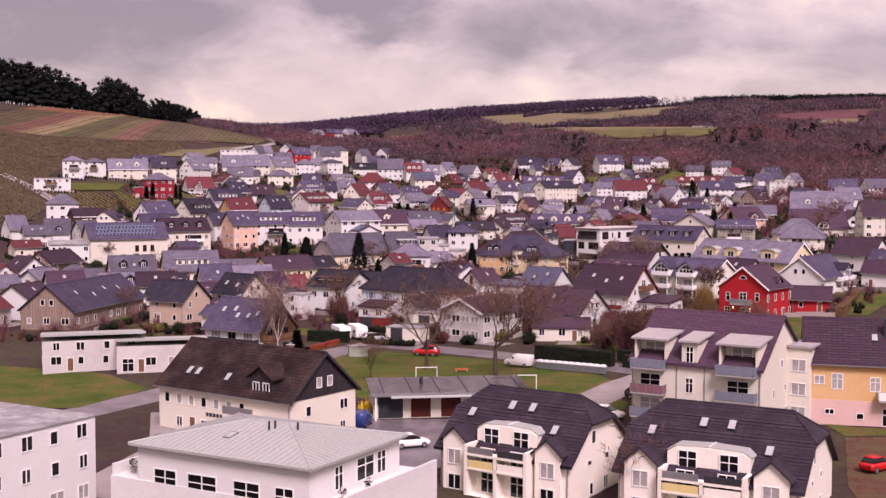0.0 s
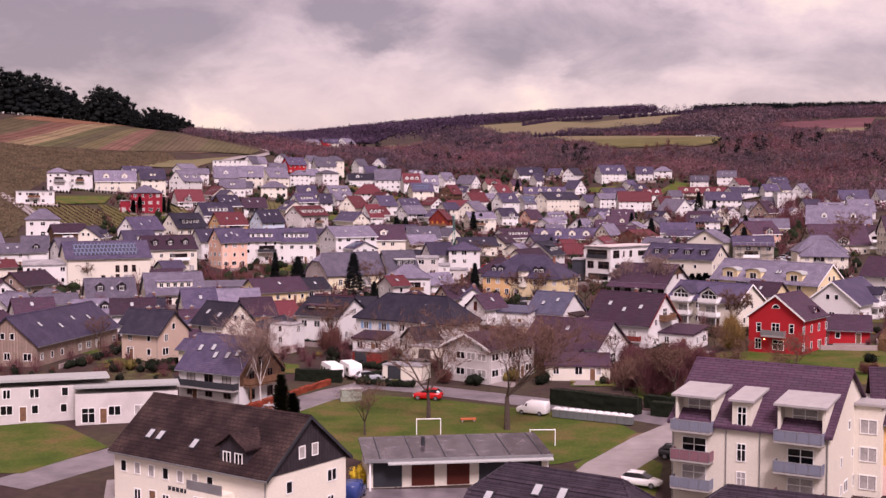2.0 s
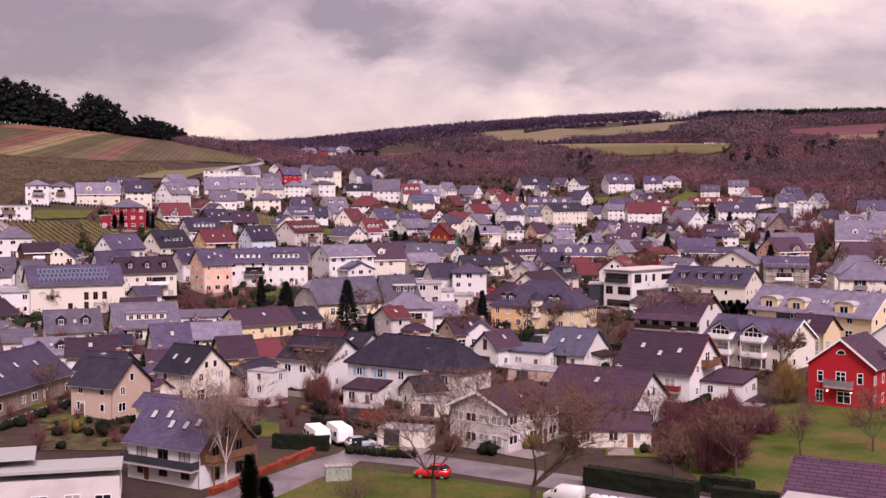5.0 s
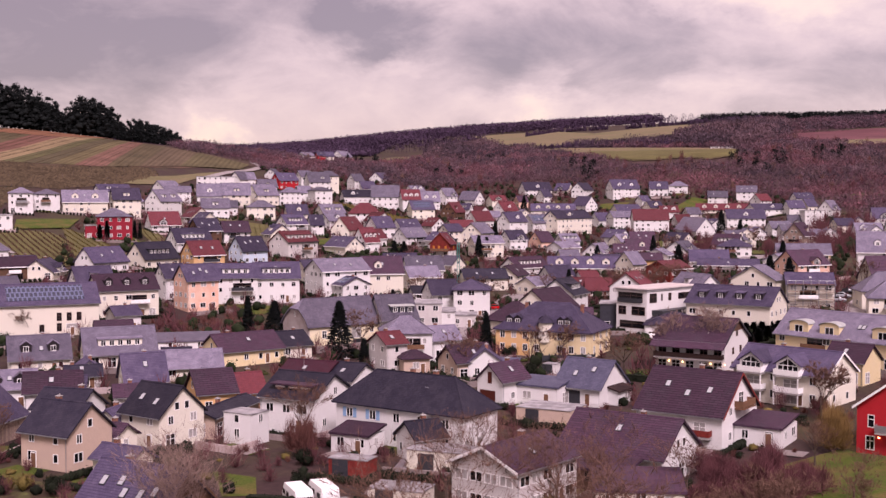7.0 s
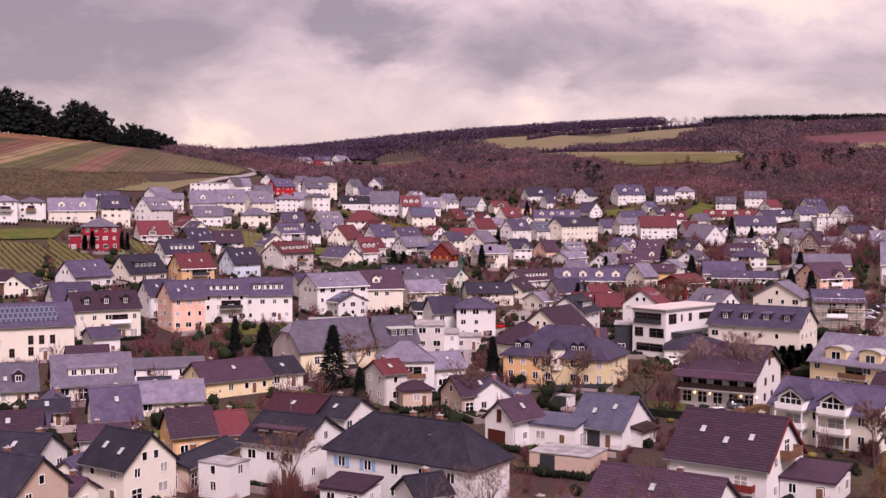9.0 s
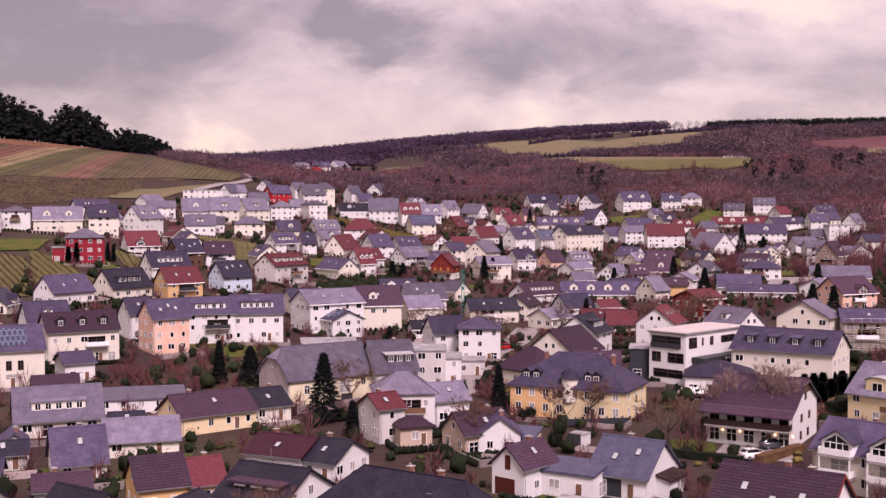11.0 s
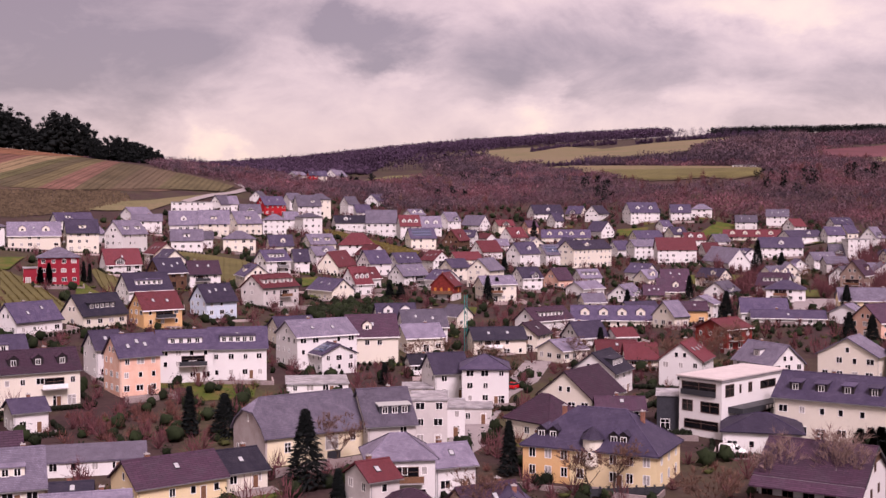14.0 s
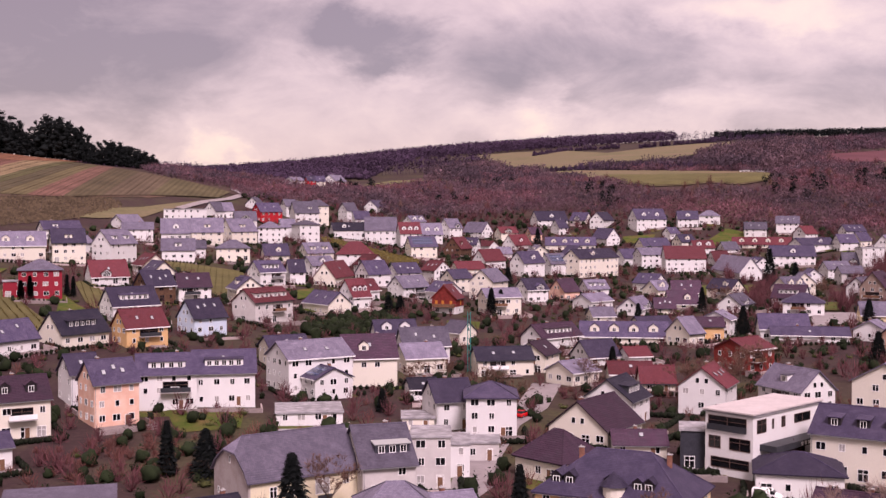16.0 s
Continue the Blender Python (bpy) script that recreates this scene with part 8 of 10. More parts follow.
def car(x, y, yaw, colour, label, kind="hatch", name="car"):
    base = thing(name, pose(x, y, ground(x, y) + 0.05, 0, 0, yaw), label, "van" if name == "van" else "car", "parked vehicles")
    lamp = material("head_lamp", (0.55, 0.55, 0.55), 0.15, vary=0.05, bump=0)
    tail = material("tail_lamp", (0.35, 0.02, 0.02), 0.2, vary=0.05, bump=0)
    if kind == "van":
        body = loft([(-2.15, 0.78, 0.35, 1.0, 1.72, 0.7), (-2.05, 0.85, 0.28, 1.1, 1.84, 0.76), (0.55, 0.86, 0.25, 1.1, 1.86, 0.76), (1.15, 0.86, 0.25, 1.05, 1.30, 0.72), (1.95, 0.82, 0.28, 0.85, 1.0, 0.66), (2.2, 0.7, 0.35, 0.7, 0.8, 0.6)])
        glass = loft([(0.52, 0.868, 1.15, 1.2, 1.72, 0.775), (0.75, 0.868, 1.12, 1.2, 1.66, 0.77), (1.2, 0.80, 1.10, 1.12, 1.33, 0.73)])
    else:
        t = 0.12 if kind == "suv" else 0.0
        body = loft([(-2.05, 0.70, 0.42, 0.75, 0.9 + t, 0.62), (-1.9, 0.82, 0.28, 0.85, 1.0 + t, 0.72), (-0.4, 0.87, 0.22, 0.86, 0.95 + t, 0.76), (0.9, 0.86, 0.22, 0.84, 0.95 + t, 0.74), (1.75, 0.82, 0.26, 0.7, 0.80 + t, 0.66), (2.1, 0.66, 0.35, 0.55, 0.66 + t, 0.55)])
        glass = loft([(-1.85, 0.66, 0.9 + t, 1.0 + t, 1.1 + t, 0.6), (-1.45, 0.74, 0.9 + t, 1.1 + t, 1.4 + t, 0.58), (0.1, 0.76, 0.92 + t, 1.1 + t, 1.42 + t, 0.58), (1.0, 0.72, 0.9 + t, 0.95 + t, 0.99 + t, 0.62)])
    part("body", body.mesh("body", colour, True), base)
    part("glazing", glass.mesh("glazing", GLASS), base)
    if kind != "van":
        part("roof", loft([(-1.4, 0.6, 1.36 + t, 1.4 + t, 1.44 + t, 0.5), (-0.9, 0.62, 1.38 + t, 1.43 + t, 1.475 + t, 0.52), (0.0, 0.61, 1.38 + t, 1.42 + t, 1.465 + t, 0.52), (0.3, 0.58, 1.33 + t, 1.36 + t, 1.40 + t, 0.5)]).mesh("roof", colour, True), base)
    for sx in (-1.3, 1.32):
        for sy in (-0.78, 0.78):
            wheel(base, sx, sy)
    for sy in (-0.6, 0.6):
        part("headlight", shared("headlight", lambda: Geo().box(-0.06, 0.06, -0.14, 0.14, -0.07, 0.07).mesh("headlight", lamp)), base, pose(2.02, sy, 0.62))
        part("tail_light", shared("taillight", lambda: Geo().box(-0.05, 0.05, -0.1, 0.1, -0.1, 0.1).mesh("tail_light", tail)), base, pose(-2.04, sy, 0.78))
    return base


def caravan(x, y, yaw):
    base = thing("caravan", pose(x, y, ground(x, y) + 0.05, 0, 0, yaw), "white touring caravan with rounded ends parked behind a hedge", "caravan", "caravans")
    part("body", loft([(-2.9, 0.95, 0.75, 1.2, 1.9, 0.9), (-2.7, 1.12, 0.5, 1.6, 2.45, 1.0), (2.2, 1.12, 0.5, 1.6, 2.5, 1.0), (2.75, 1.1, 0.5, 1.4, 2.0, 0.98), (2.95, 0.98, 0.7, 1.0, 1.3, 0.9)]).mesh("body", WHITE), base)
    for u in (-1.8, 0.4, 1.9):
        for s in (-1, 1):
            part("window", shared("caravan_window", lambda: Geo().box(-0.5, 0.5, -0.02, 0.02, -0.28, 0.28).mesh("window", GLASS)), base, pose(u, s * 1.13, 1.55))
    for s in (-1, 1):
        wheel(base, -0.2, s * 0.95)
    part("drawbar", Geo().box(2.9, 4.1, -0.06, 0.06, 0.42, 0.52).mesh("drawbar", GREYM), base)
    return base


def goal(x, y, yaw, w=3.0, h=2.0):
    base = thing("football_goal", pose(x, y, ground(x, y), 0, 0, yaw), "white metal football goal without a net on the lawn", "goal", "football goals")
    for s in (-1, 1):
        part("post", Geo().tube((s * w / 2, 0, -0.1), (s * w / 2, 0, h), 0.06, 0.06, 8).mesh("post", WHITE), base)
        part("stay", Geo().tube((s * w / 2, 0, h), (s * w / 2, 0.7, h - 0.05), 0.03, 0.03, 6).mesh("stay", WHITE), base)
    part("crossbar", Geo().tube((-w / 2 - 0.05, 0, h), (w / 2 + 0.05, 0, h), 0.06, 0.06, 8).mesh("crossbar", WHITE), base)
    return base


def bin_row(ax, ay, bx, by):
    n = 11
    for k in range(n):
        x, y = ax + (bx - ax) * (k + 0.5) / n, ay + (by - ay) * (k + 0.5) / n
        base = thing("waste_container", pose(x, y, ground(x, y) + 0.03, 0, 0, math.degrees(math.atan2(by - ay, bx - ax))), "grey wheeled recycling container with a domed lid", "container", "row of waste containers")
        body = material("container_side", (0.13, 0.14, 0.14), 0.6, vary=0.15, bump=0.05)
        part("body", shared(("bin", body.name), lambda: Geo().slab([(-0.48, -0.5, 1.05), (0.48, -0.5, 1.05), (0.48, 0.5, 1.05), (-0.48, 0.5, 1.05)], 0.95).mesh("body", body)), base)
        part("lid", shared("binlid", lambda: loft([(-0.52, 0.5, 1.05, 1.1, 1.15, 0.3), (-0.3, 0.55, 1.05, 1.15, 1.38, 0.35), (0.3, 0.55, 1.05, 1.15, 1.38, 0.35), (0.52, 0.5, 1.05, 1.1, 1.15, 0.3)]).mesh("lid", material("pale_grey_plastic", (0.62, 0.62, 0.62), 0.5, vary=0.1, bump=0.05))), base)


# the green with its trees, goals and parked cars
ribbon("road", [(-46, 143), (-38, 156), (-27, 175), (-19, 190), (-12.5, 202), (-4, 199), (12, 188), (26, 177.5), (33, 171)], 6.5, ASPHALT, 0.04, "wet grey asphalt street between hedges and the green")
ribbon("road", [(32, 172.5), (25, 163), (18, 151), (13, 139), (12, 128)], 6.0, material("pale_asphalt", (0.24, 0.21, 0.21), 0.6, vary=0.2, scale=0.3, fine=8, bump=0.15), 0.06, "pale asphalt lane beside the green")
ribbon("road", [(33, 171), (46, 160), (70, 146)], 5.5, ASPHALT, 0.05, "asphalt street behind the apartment block")
ribbon("road", [(-12.5, 202), (-6, 222), (-4, 236)], 5.0, ASPHALT, 0.05, "narrow asphalt yard lane between houses")
patch("lawn", [(-20, 166), (-24, 172), (-16, 190), (-12, 194), (-2, 191), (12, 182), (22, 174), (24, 166), (19, 157), (12, 152), (-10, 154)], GRASS, 0.05, "green playing lawn with worn patches", "lawn")
patch("lawn", [(-66, 150), (-70, 182), (-49, 172), (-40, 160), (-46, 148)], GRASS, 0.05, "green meadow beside the workshop", "lawn")
patch("lawn", [(27, 199), (34, 219), (56, 236), (76, 226), (72, 200), (45, 190), (36, 180), (28, 188)], GRASS, 0.05, "garden lawn with shrubs below the red house", "lawn")
patch("yard", [(-9, 118), (-9, 142), (11, 143), (15, 126), (10, 122)], ASPHALT, 0.03, "dark wet asphalt yard in front of the garages", "yard")
patch("lawn", [(14, 152), (20, 162), (24, 152), (20, 136), (16, 134)], GRASS, 0.03, "narrow strip of lawn beside the lane", "lawn")
patch("bare_earth", [(18.6, 154.5), (20.6, 157.5), (22.6, 161), (24.4, 164.3), (25.6, 166.2), (25.0, 167.4), (23.4, 167.2), (22.2, 165.2), (21.4, 162.6), (19.8, 159.6), (18.9, 157)], material("trodden_earth", (0.150, 0.095, 0.058), 0.95, vary=0.35, scale=0.5, fine=4, bump=0.3, tint=(0.095, 0.085, 0.032)), 0.05, "trodden bare earth at the edge of the lawn", "earth", 1.5)
goal(-2.3, 167.2, 4)
goal(11.3, 160.8, 2)
bench = thing("bench", pose(2.8, 174.7, ground(2.8, 174.7), 0, 0, 10), "low orange bench box standing on the lawn", "bench")
part("seat", Geo().box(-1.0, 1.0, -0.25, 0.25, 0.3, 0.5).mesh("seat", material("orange_paint", (0.5, 0.13, 0.05), 0.6, bump=0.05)), bench)
for s in (-0.8, 0.8):
    part("leg", Geo().box(s - 0.08, s + 0.08, -0.2, 0.2, 0, 0.3).mesh("leg", CONCRETE), bench)
box = thing("switch_box", pose(-13.6, 189.2, ground(-13.6, 189.2), 0, 0, 12), "grey-green electricity cabinet at the kerb", "cabinet")
part("body", Geo().box(-1.5, 1.5, -0.6, 0.6, 0, 1.7).mesh("body", material("cabinet_green", (0.30, 0.34, 0.28), 0.6, bump=0.05)), box)
part("roof", Geo().box(-1.6, 1.6, -0.7, 0.7, 1.7, 1.82).mesh("roof", CONCRETE), box)
bin_row(14.2, 177.3, 23.8, 171.8)
car(11.6, 179.0, 150, WHITE, "white delivery van parked beside the waste containers", "van", "van")
car(-2.6, 190.2, 165, paint("red_paint", (0.5, 0.01, 0.01)), "bright red hatchback parked at the street", "suv")
car(20.0, 142.8, -28, WHITE, "white hatchback parked on the lane")
car(26.0, 154.2, -20, paint("black_paint", (0.01, 0.01, 0.013)), "black estate car parked behind the flats", "suv")
car(-12.2, 206.5, 25, paint("silver_paint", (0.3, 0.32, 0.34)), "silver car parked beside the caravans")
car(-9.5, 138.5, 80, paint("blue_paint", (0.02, 0.04, 0.16)), "dark blue van parked beside the garages", "van", "van")
car(-3.5, 128.5, 20, WHITE, "white hatchback parked in the garage yard")
car(-6.8, 127.0, 20, WHITE, "white estate car parked in the garage yard")
car(43.6, 117.5, 35, paint("red_paint", (0.5, 0.01, 0.01)), "red hatchback parked beside a cream house")
caravan(-18.0, 208.0, 112)
caravan(-15.2, 209.4, 112)
for k, (cx, cy) in enumerate(((135, 453), (130, 442), (124.5, 431), (119.5, 421), (115, 412), (110.5, 403), (106.5, 395), (93, 361.5), (90.5, 358))):
    tone = (WHITE, paint("silver_paint", (0.3, 0.32, 0.34)), paint("black_paint", (0.01, 0.01, 0.013)), paint("graphite_paint", (0.06, 0.065, 0.075)))[(k * 7 + k // 2) % 4]
    car(cx, cy, -20, tone, "car parked in a row along the side street")
ribbon("road", [(86, 340), (95, 357), (112, 390), (128, 422), (145, 460)], 8, material("pale_asphalt", (0.24, 0.21, 0.21), 0.6), 0.25, "pale side street with parked cars")
car(10.5, 402, 60, WHITE, "white car parked at the kerb of a lane")
car(13.5, 400, 60, paint("red_paint", (0.5, 0.01, 0.01)), "red car parked at the kerb of a lane")
car(45.0, 335, -25, WHITE, "white van parked below the modern house", "van", "van")
car(-47.5, 232.0, 20, WHITE, "white car parked in a courtyard")
car(-44.0, 233.5, 20, WHITE, "white car parked in a courtyard")
ribbon("road", [(-4, 332), (2, 346), (4, 365), (9, 392), (16, 410), (22, 440)], 7, material("pale_asphalt", (0.24, 0.21, 0.21), 0.6), 0.15, "pale street running up through the town")

hedge(14.9, 186.4, 25.8, 178.4, 1.5, 2.3, HEDGE, "clipped dark green hedge along the street", 2)
hedge(27.5, 183.6, 32.3, 180.4, 1.4, 1.8, HEDGE, "clipped dark green hedge at a garden entrance", 3)
hedge(27.4, 178.0, 35.2, 173.6, 1.4, 2.0, HEDGE, "clipped dark green hedge along the street", 4)
hedge(-23.5, 206.4, -16.2, 204.8, 1.3, 2.0, HEDGE, "clipped dark hedge screening the caravans", 5)
hedge(-27.0, 182.0, -21.5, 195.0, 0.8, 0.9, REDLEAF, "low copper-red hedge at the street bend", 6)
hedge(-21.5, 195.0, -18.0, 203.0, 0.8, 0.9, REDLEAF, "low copper-red hedge at the street bend", 7)
hedge(76, 226, 92, 262, 1.6, 2.2, material("brown_beech_hedge", (0.11, 0.06, 0.03), 0.9, vary=0.3, scale=1, fine=9, bump=0.6, island=0.3), "long brown beech hedge above the lawn", 8)
hedge(40, 259, 53, 250, 1.4, 1.6, HEDGE, "dark green hedge behind the white house", 9)
hedge(64, 316, 72, 322, 1.4, 2.4, HEDGE, "row of dark clipped cypresses", 10)
bare_tree(7.6, 169.8, 14.0, 1.3, 11, "large bare maple with wide limbs on the green", twigs=1500)
bare_tree(-2.4, 177.0, 12.5, 0.9, 12, "tall bare tree on the green beside the street", twigs=1200)
bare_tree(-10.2, 166.7, 6.5, 0.6, 13, twigs=350)
bare_tree(-25.8, 184.9, 12.5, 0.55, 14, "white-barked bare birch beside the chalet", True, 900)
bare_tree(-28.5, 186.0, 11.5, 0.55, 15, "white-barked bare birch beside the chalet", True, 700)
bare_tree(32.7, 189.5, 7.5, 1.3, 16, "broad bare tree with dense reddish twigs", twigs=2200)
bare_tree(27.8, 192.8, 5.5, 1.0, 17, twigs=800)
bare_tree(24.8, 186.5, 5.5, 1.2, 26, twigs=900)
bare_tree(42.9, 198.2, 5.0, 1.0, 18, twigs=600)
bare_tree(52.4, 199.6, 6.0, 1.2, 19, twigs=800)
bare_tree(58.0, 216.0, 5.0, 1.1, 20, twigs=500)
bare_tree(56.0, 252.0, 8.0, 0.9, 21, "tree with olive-brown twigs beside the garage", twigs=1500)
bare_tree(17.0, 106.0, 6.5, 0.8, 22, twigs=500)
bare_tree(42.3, 300.5, 10.5, 0.5, 23, "pale bare birch in front of the inn", True, 700)
bare_tree(48.9, 296.6, 12.0, 0.5, 24, "pale bare birch in front of the inn", True, 900)
bare_tree(-21.0, 238.0, 9.0, 0.8, 25, "bare tree with rusty twigs in a courtyard", twigs=900)
for k, (tx, ty, th) in enumerate(((5.5, 205.2, 10.5), (-1.0, 208.5, 9.0), (11.5, 207.0, 9.0), (16.9, 206.7, 8.5), (27.2, 211.5, 6.5), (2.9, 228.5, 7), (45.8, 208.5, 5.5), (46.4, 224.8, 5.5))):
    bare_tree(tx, ty, th, 0.9, 140 + k, "bare tree with a haze of reddish twigs", twigs=480)
for k, (tx, ty, th) in enumerate(((21, 222, 7), (18.7, 312, 7), (22.6, 314, 7), (3.8, 295, 7.5), (32.9, 296, 8), (48.8, 408, 9), (53.7, 407, 9), (60, 415, 9), (72.3, 434, 8), (65.8, 433, 8), (12, 397, 8), (8, 420, 7), (31, 437, 6), (-19, 331, 8), (120, 415, 9), (128, 400, 10), (134, 420, 11), (142, 438, 12), (150, 430, 11), (-63, 237, 6), (-95, 342, 6), (140, 600, 10), (100, 600, 8), (-8, 433, 6), (-2, 436, 6))):
    bare_tree(tx, ty, th, 0.95, 40 + k, twigs=700)
conifer(-21.9, 176.9, 5.8, 0.85, 1, "dark columnar cypress beside the street", True, EVERGREEN_COLUMN)
conifer(-20.6, 178.2, 3.0, 0.8, 2, "small columnar evergreen beside the street", True)
conifer(-22.6, 318.0, 12.0, 3.9, 3, "tall blue-green spruce in front of the hall")
conifer(-16.8, 306.5, 6.0, 1.5, 4, "small conical spruce beside an old house")
conifer(8.0, 325.0, 8.5, 2.0, 5, "dark spruce beside the ochre mansion")
conifer(-127.2, 520.3, 7.5, 0.8, 6, "slim dark cypress before the claret villa", True)
conifer(-129.7, 519.5, 6.0, 0.8, 7, "slim dark cypress before the claret villa", True)
for k, (tx, ty, th, tr) in enumerate(((-47, 352, 9, 1.9), (14.4, 571, 10, 2.6), (17.9, 575, 9, 2.4), (52, 837, 13, 3.5), (25.4, 664, 8, 3), (148, 706, 17, 4.5), (148.7, 669, 14, 4), (89.4, 581, 9, 2.4), (86.4, 512, 9, 3), (101.4, 444, 9, 3), (108, 446, 8, 2.6), (130.5, 531, 8, 2.6), (-17, 569, 6, 2.6), (-21, 569, 6, 2.4), (150, 470, 12, 3), (156, 475, 13, 3), (160, 468, 11, 3), (-15, 405, 5, 1.5), (40, 458, 6, 1.6), (60, 540, 8, 2.2), (-120, 533, 7, 1.0), (-118, 533, 6.5, 1.0))):
    conifer(tx, ty, th, tr, 20 + k)
for k, (tx, ty, tr, th) in enumerate(((12.8, 317, 1.7, 3.2), (15.8, 298, 1.7, 3.0), (47, 249, 1.6, 2.0), (5, 301, 1.6, 2.4), (-8, 218, 1.2, 2.4), (-19, 216, 1.0, 2.6), (10, 205, 2, 2.4), (0, 204, 2, 2.2), (5, 203, 2, 2.4), (15, 203, 1.8, 2.2), (43, 240, 1.2, 1.6), (58, 258, 1.5, 2.4), (-38, 196, 1.2, 2.0), (-48, 213, 1.4, 2.6), (-52, 215, 1.4, 2.4), (66, 205, 1.5, 1.8), (70, 215, 1.5, 2))):
    bush(tx, ty, tr, th, k, (HEDGE, HEDGE, OLIVE, RUST)[k % 4], ("round dark evergreen garden bush", "round dark evergreen garden bush", "low olive-brown winter garden bush", "rusty bare twiggy winter bush")[k % 4], 1500, 0.075)

OCHREBUSH = material("ochre_twigs", (0.20, 0.125, 0.045), 0.95, vary=0.3, scale=0.6, bump=0, island=0.35)
MAUVE = material("mauve_twigs", (0.115, 0.044, 0.050), 0.95, vary=0.3, scale=0.25, bump=0, island=0.25)
for k, (tx, ty, tr, th) in enumerate(((28, 206, 2.8, 3.0), (33, 204.5, 3.2, 3.4), (38, 207, 3.4, 4.4), (31, 212, 3.2, 4.0), (36, 214, 3.4, 4.2), (41, 212, 3.2, 4.0), (33, 219, 2.8, 3.4), (39, 221, 2.8, 3.6), (30, 191, 3.4, 4.6), (34, 193.5, 3.2, 4.4), (27, 196.5, 2.8, 3.6))):
    bush(tx, ty, tr, th, 300 + k, MAUVE, "dense reddish-mauve bare twiggy shrub", 3000, 0.08)
bush(51.0, 231.1, 3.2, 6.5, 320, OCHREBUSH, "tall bush with dense ochre-yellow twigs", 3200, 0.08)
bush(-19.4, 228.9, 1.5, 2.6, 321, HEDGE, "round dark evergreen garden bush", 1400, 0.1)
bush(-20.2, 233.4, 2.4, 5.5, 322, RUST, "rusty bare twiggy winter tree", 2600, 0.1)
bush(-9.5, 143.8, 0.9, 2.4, 323, material("forsythia", (0.55, 0.38, 0.03), 0.9, vary=0.2, bump=0, island=0.3), "bright yellow flowering shrub beside the garages", 900, 0.07)
for k, (tx, ty) in enumerate(((66.1, 335.9), (68.0, 336.4), (70.0, 337.0), (72.0, 337.6), (74.0, 338.2), (63.5, 323.5), (66.5, 327), (69.5, 330.5), (72.5, 333.5), (76, 337.5))):
    conifer(tx, ty, 3.6, 0.9, 400 + k, "clipped dark cypress in a dense row", True)
for k, (tx, ty, th, tr) in enumerate(((-40.6, 351, 8.0, 3.6),)):
    conifer(tx, ty, th, tr, 420 + k, "broad dark evergreen at the garden edge")
hedge(32.2, 290.3, 41.4, 284.6, 1.2, 1.3, HEDGE, "low clipped hedge before the inn garden", 21)
hedge(43.5, 283.6, 52.2, 292, 1.3, 1.6, MATS["brown_beech_hedge"], "brown beech hedge beside the inn yard", 22)
hedge(54, 300, 69.8, 329, 1.3, 1.9, MATS["brown_beech_hedge"], "long brown beech hedge along the lane", 23)
patch("yard", [(37.5, 288.2), (43, 300), (52, 297), (49, 285)], MATS["pale_asphalt"], 0.08, "pale paved yard of the inn", "yard")
patch("lawn", [(33, 291.8), (34, 301), (41, 301), (39.5, 293)], GRASS, 0.08, "small lawn before the inn", "lawn")
patch("lawn", [(-58, 399), (-43, 404), (-41, 386), (-52, 381)], GRASS, 0.15, "green lawn on the terrace above the hall", "lawn")
patch("lawn", [(-31, 225), (-25, 222), (-23.5, 213), (-27.5, 212.5)], GRASS, 0.08, "small green garden lawn", "lawn")
patch("garden_bed", [(-59, 221), (-46, 218), (-42, 204), (-53, 204)], material("dark_garden_soil", (0.05, 0.03, 0.022), 0.95, vary=0.3, scale=0.5, fine=3, bump=0.4, tint=(0.07, 0.075, 0.025)), 0.08, "dark vegetable garden beds", "garden")
car(43.8, 287.5, 20, WHITE, "white car parked in the inn yard", "suv")
car(48.4, 293.7, 15, paint("graphite_paint", (0.06, 0.065, 0.075)), "dark grey car parked in the inn yard", "suv")
mast = thing("crane_mast", pose(4.1, 458.7, ground(4.1, 458.7)), "slender teal-green lattice mast of a building crane", "crane")
teal = material("teal_paint", (0.03, 0.22, 0.20), 0.5, vary=0.1, bump=0.05)
for sx in (-0.35, 0.35):
    for sy in (-0.35, 0.35):
        part("chord", Geo().tube((sx, sy, -0.3), (sx, sy, 15), 0.09, 0.09, 5).mesh("chord", teal), mast)
for k in range(12):
    part("brace", Geo().tube((-0.35 if k % 2 else 0.35, -0.35, k * 1.25), (0.35 if k % 2 else -0.35, -0.35, k * 1.25 + 1.25), 0.05, 0.05, 4).mesh("brace", teal), mast)
# an arc of a dark iron fence before the villa's garden
fence = thing("fence", pose(18.9, 311.4, ground(18.9, 311.4), 0, 0, 8), "dark iron garden fence before the villa", "fence")
for k in range(9):
    part("post", shared("fence_post", lambda: Geo().box(-0.12, 0.12, -0.12, 0.12, -0.3, 1.7).mesh("post", DARK)), fence, pose(k * 1.35, 0, 0))
for k in range(8):
    part("panel", shared("fence_panel", lambda: Geo().box(0.12, 1.23, -0.03, 0.03, 0.3, 1.4).mesh("panel", DARK)), fence, pose(k * 1.35, 0, 0))

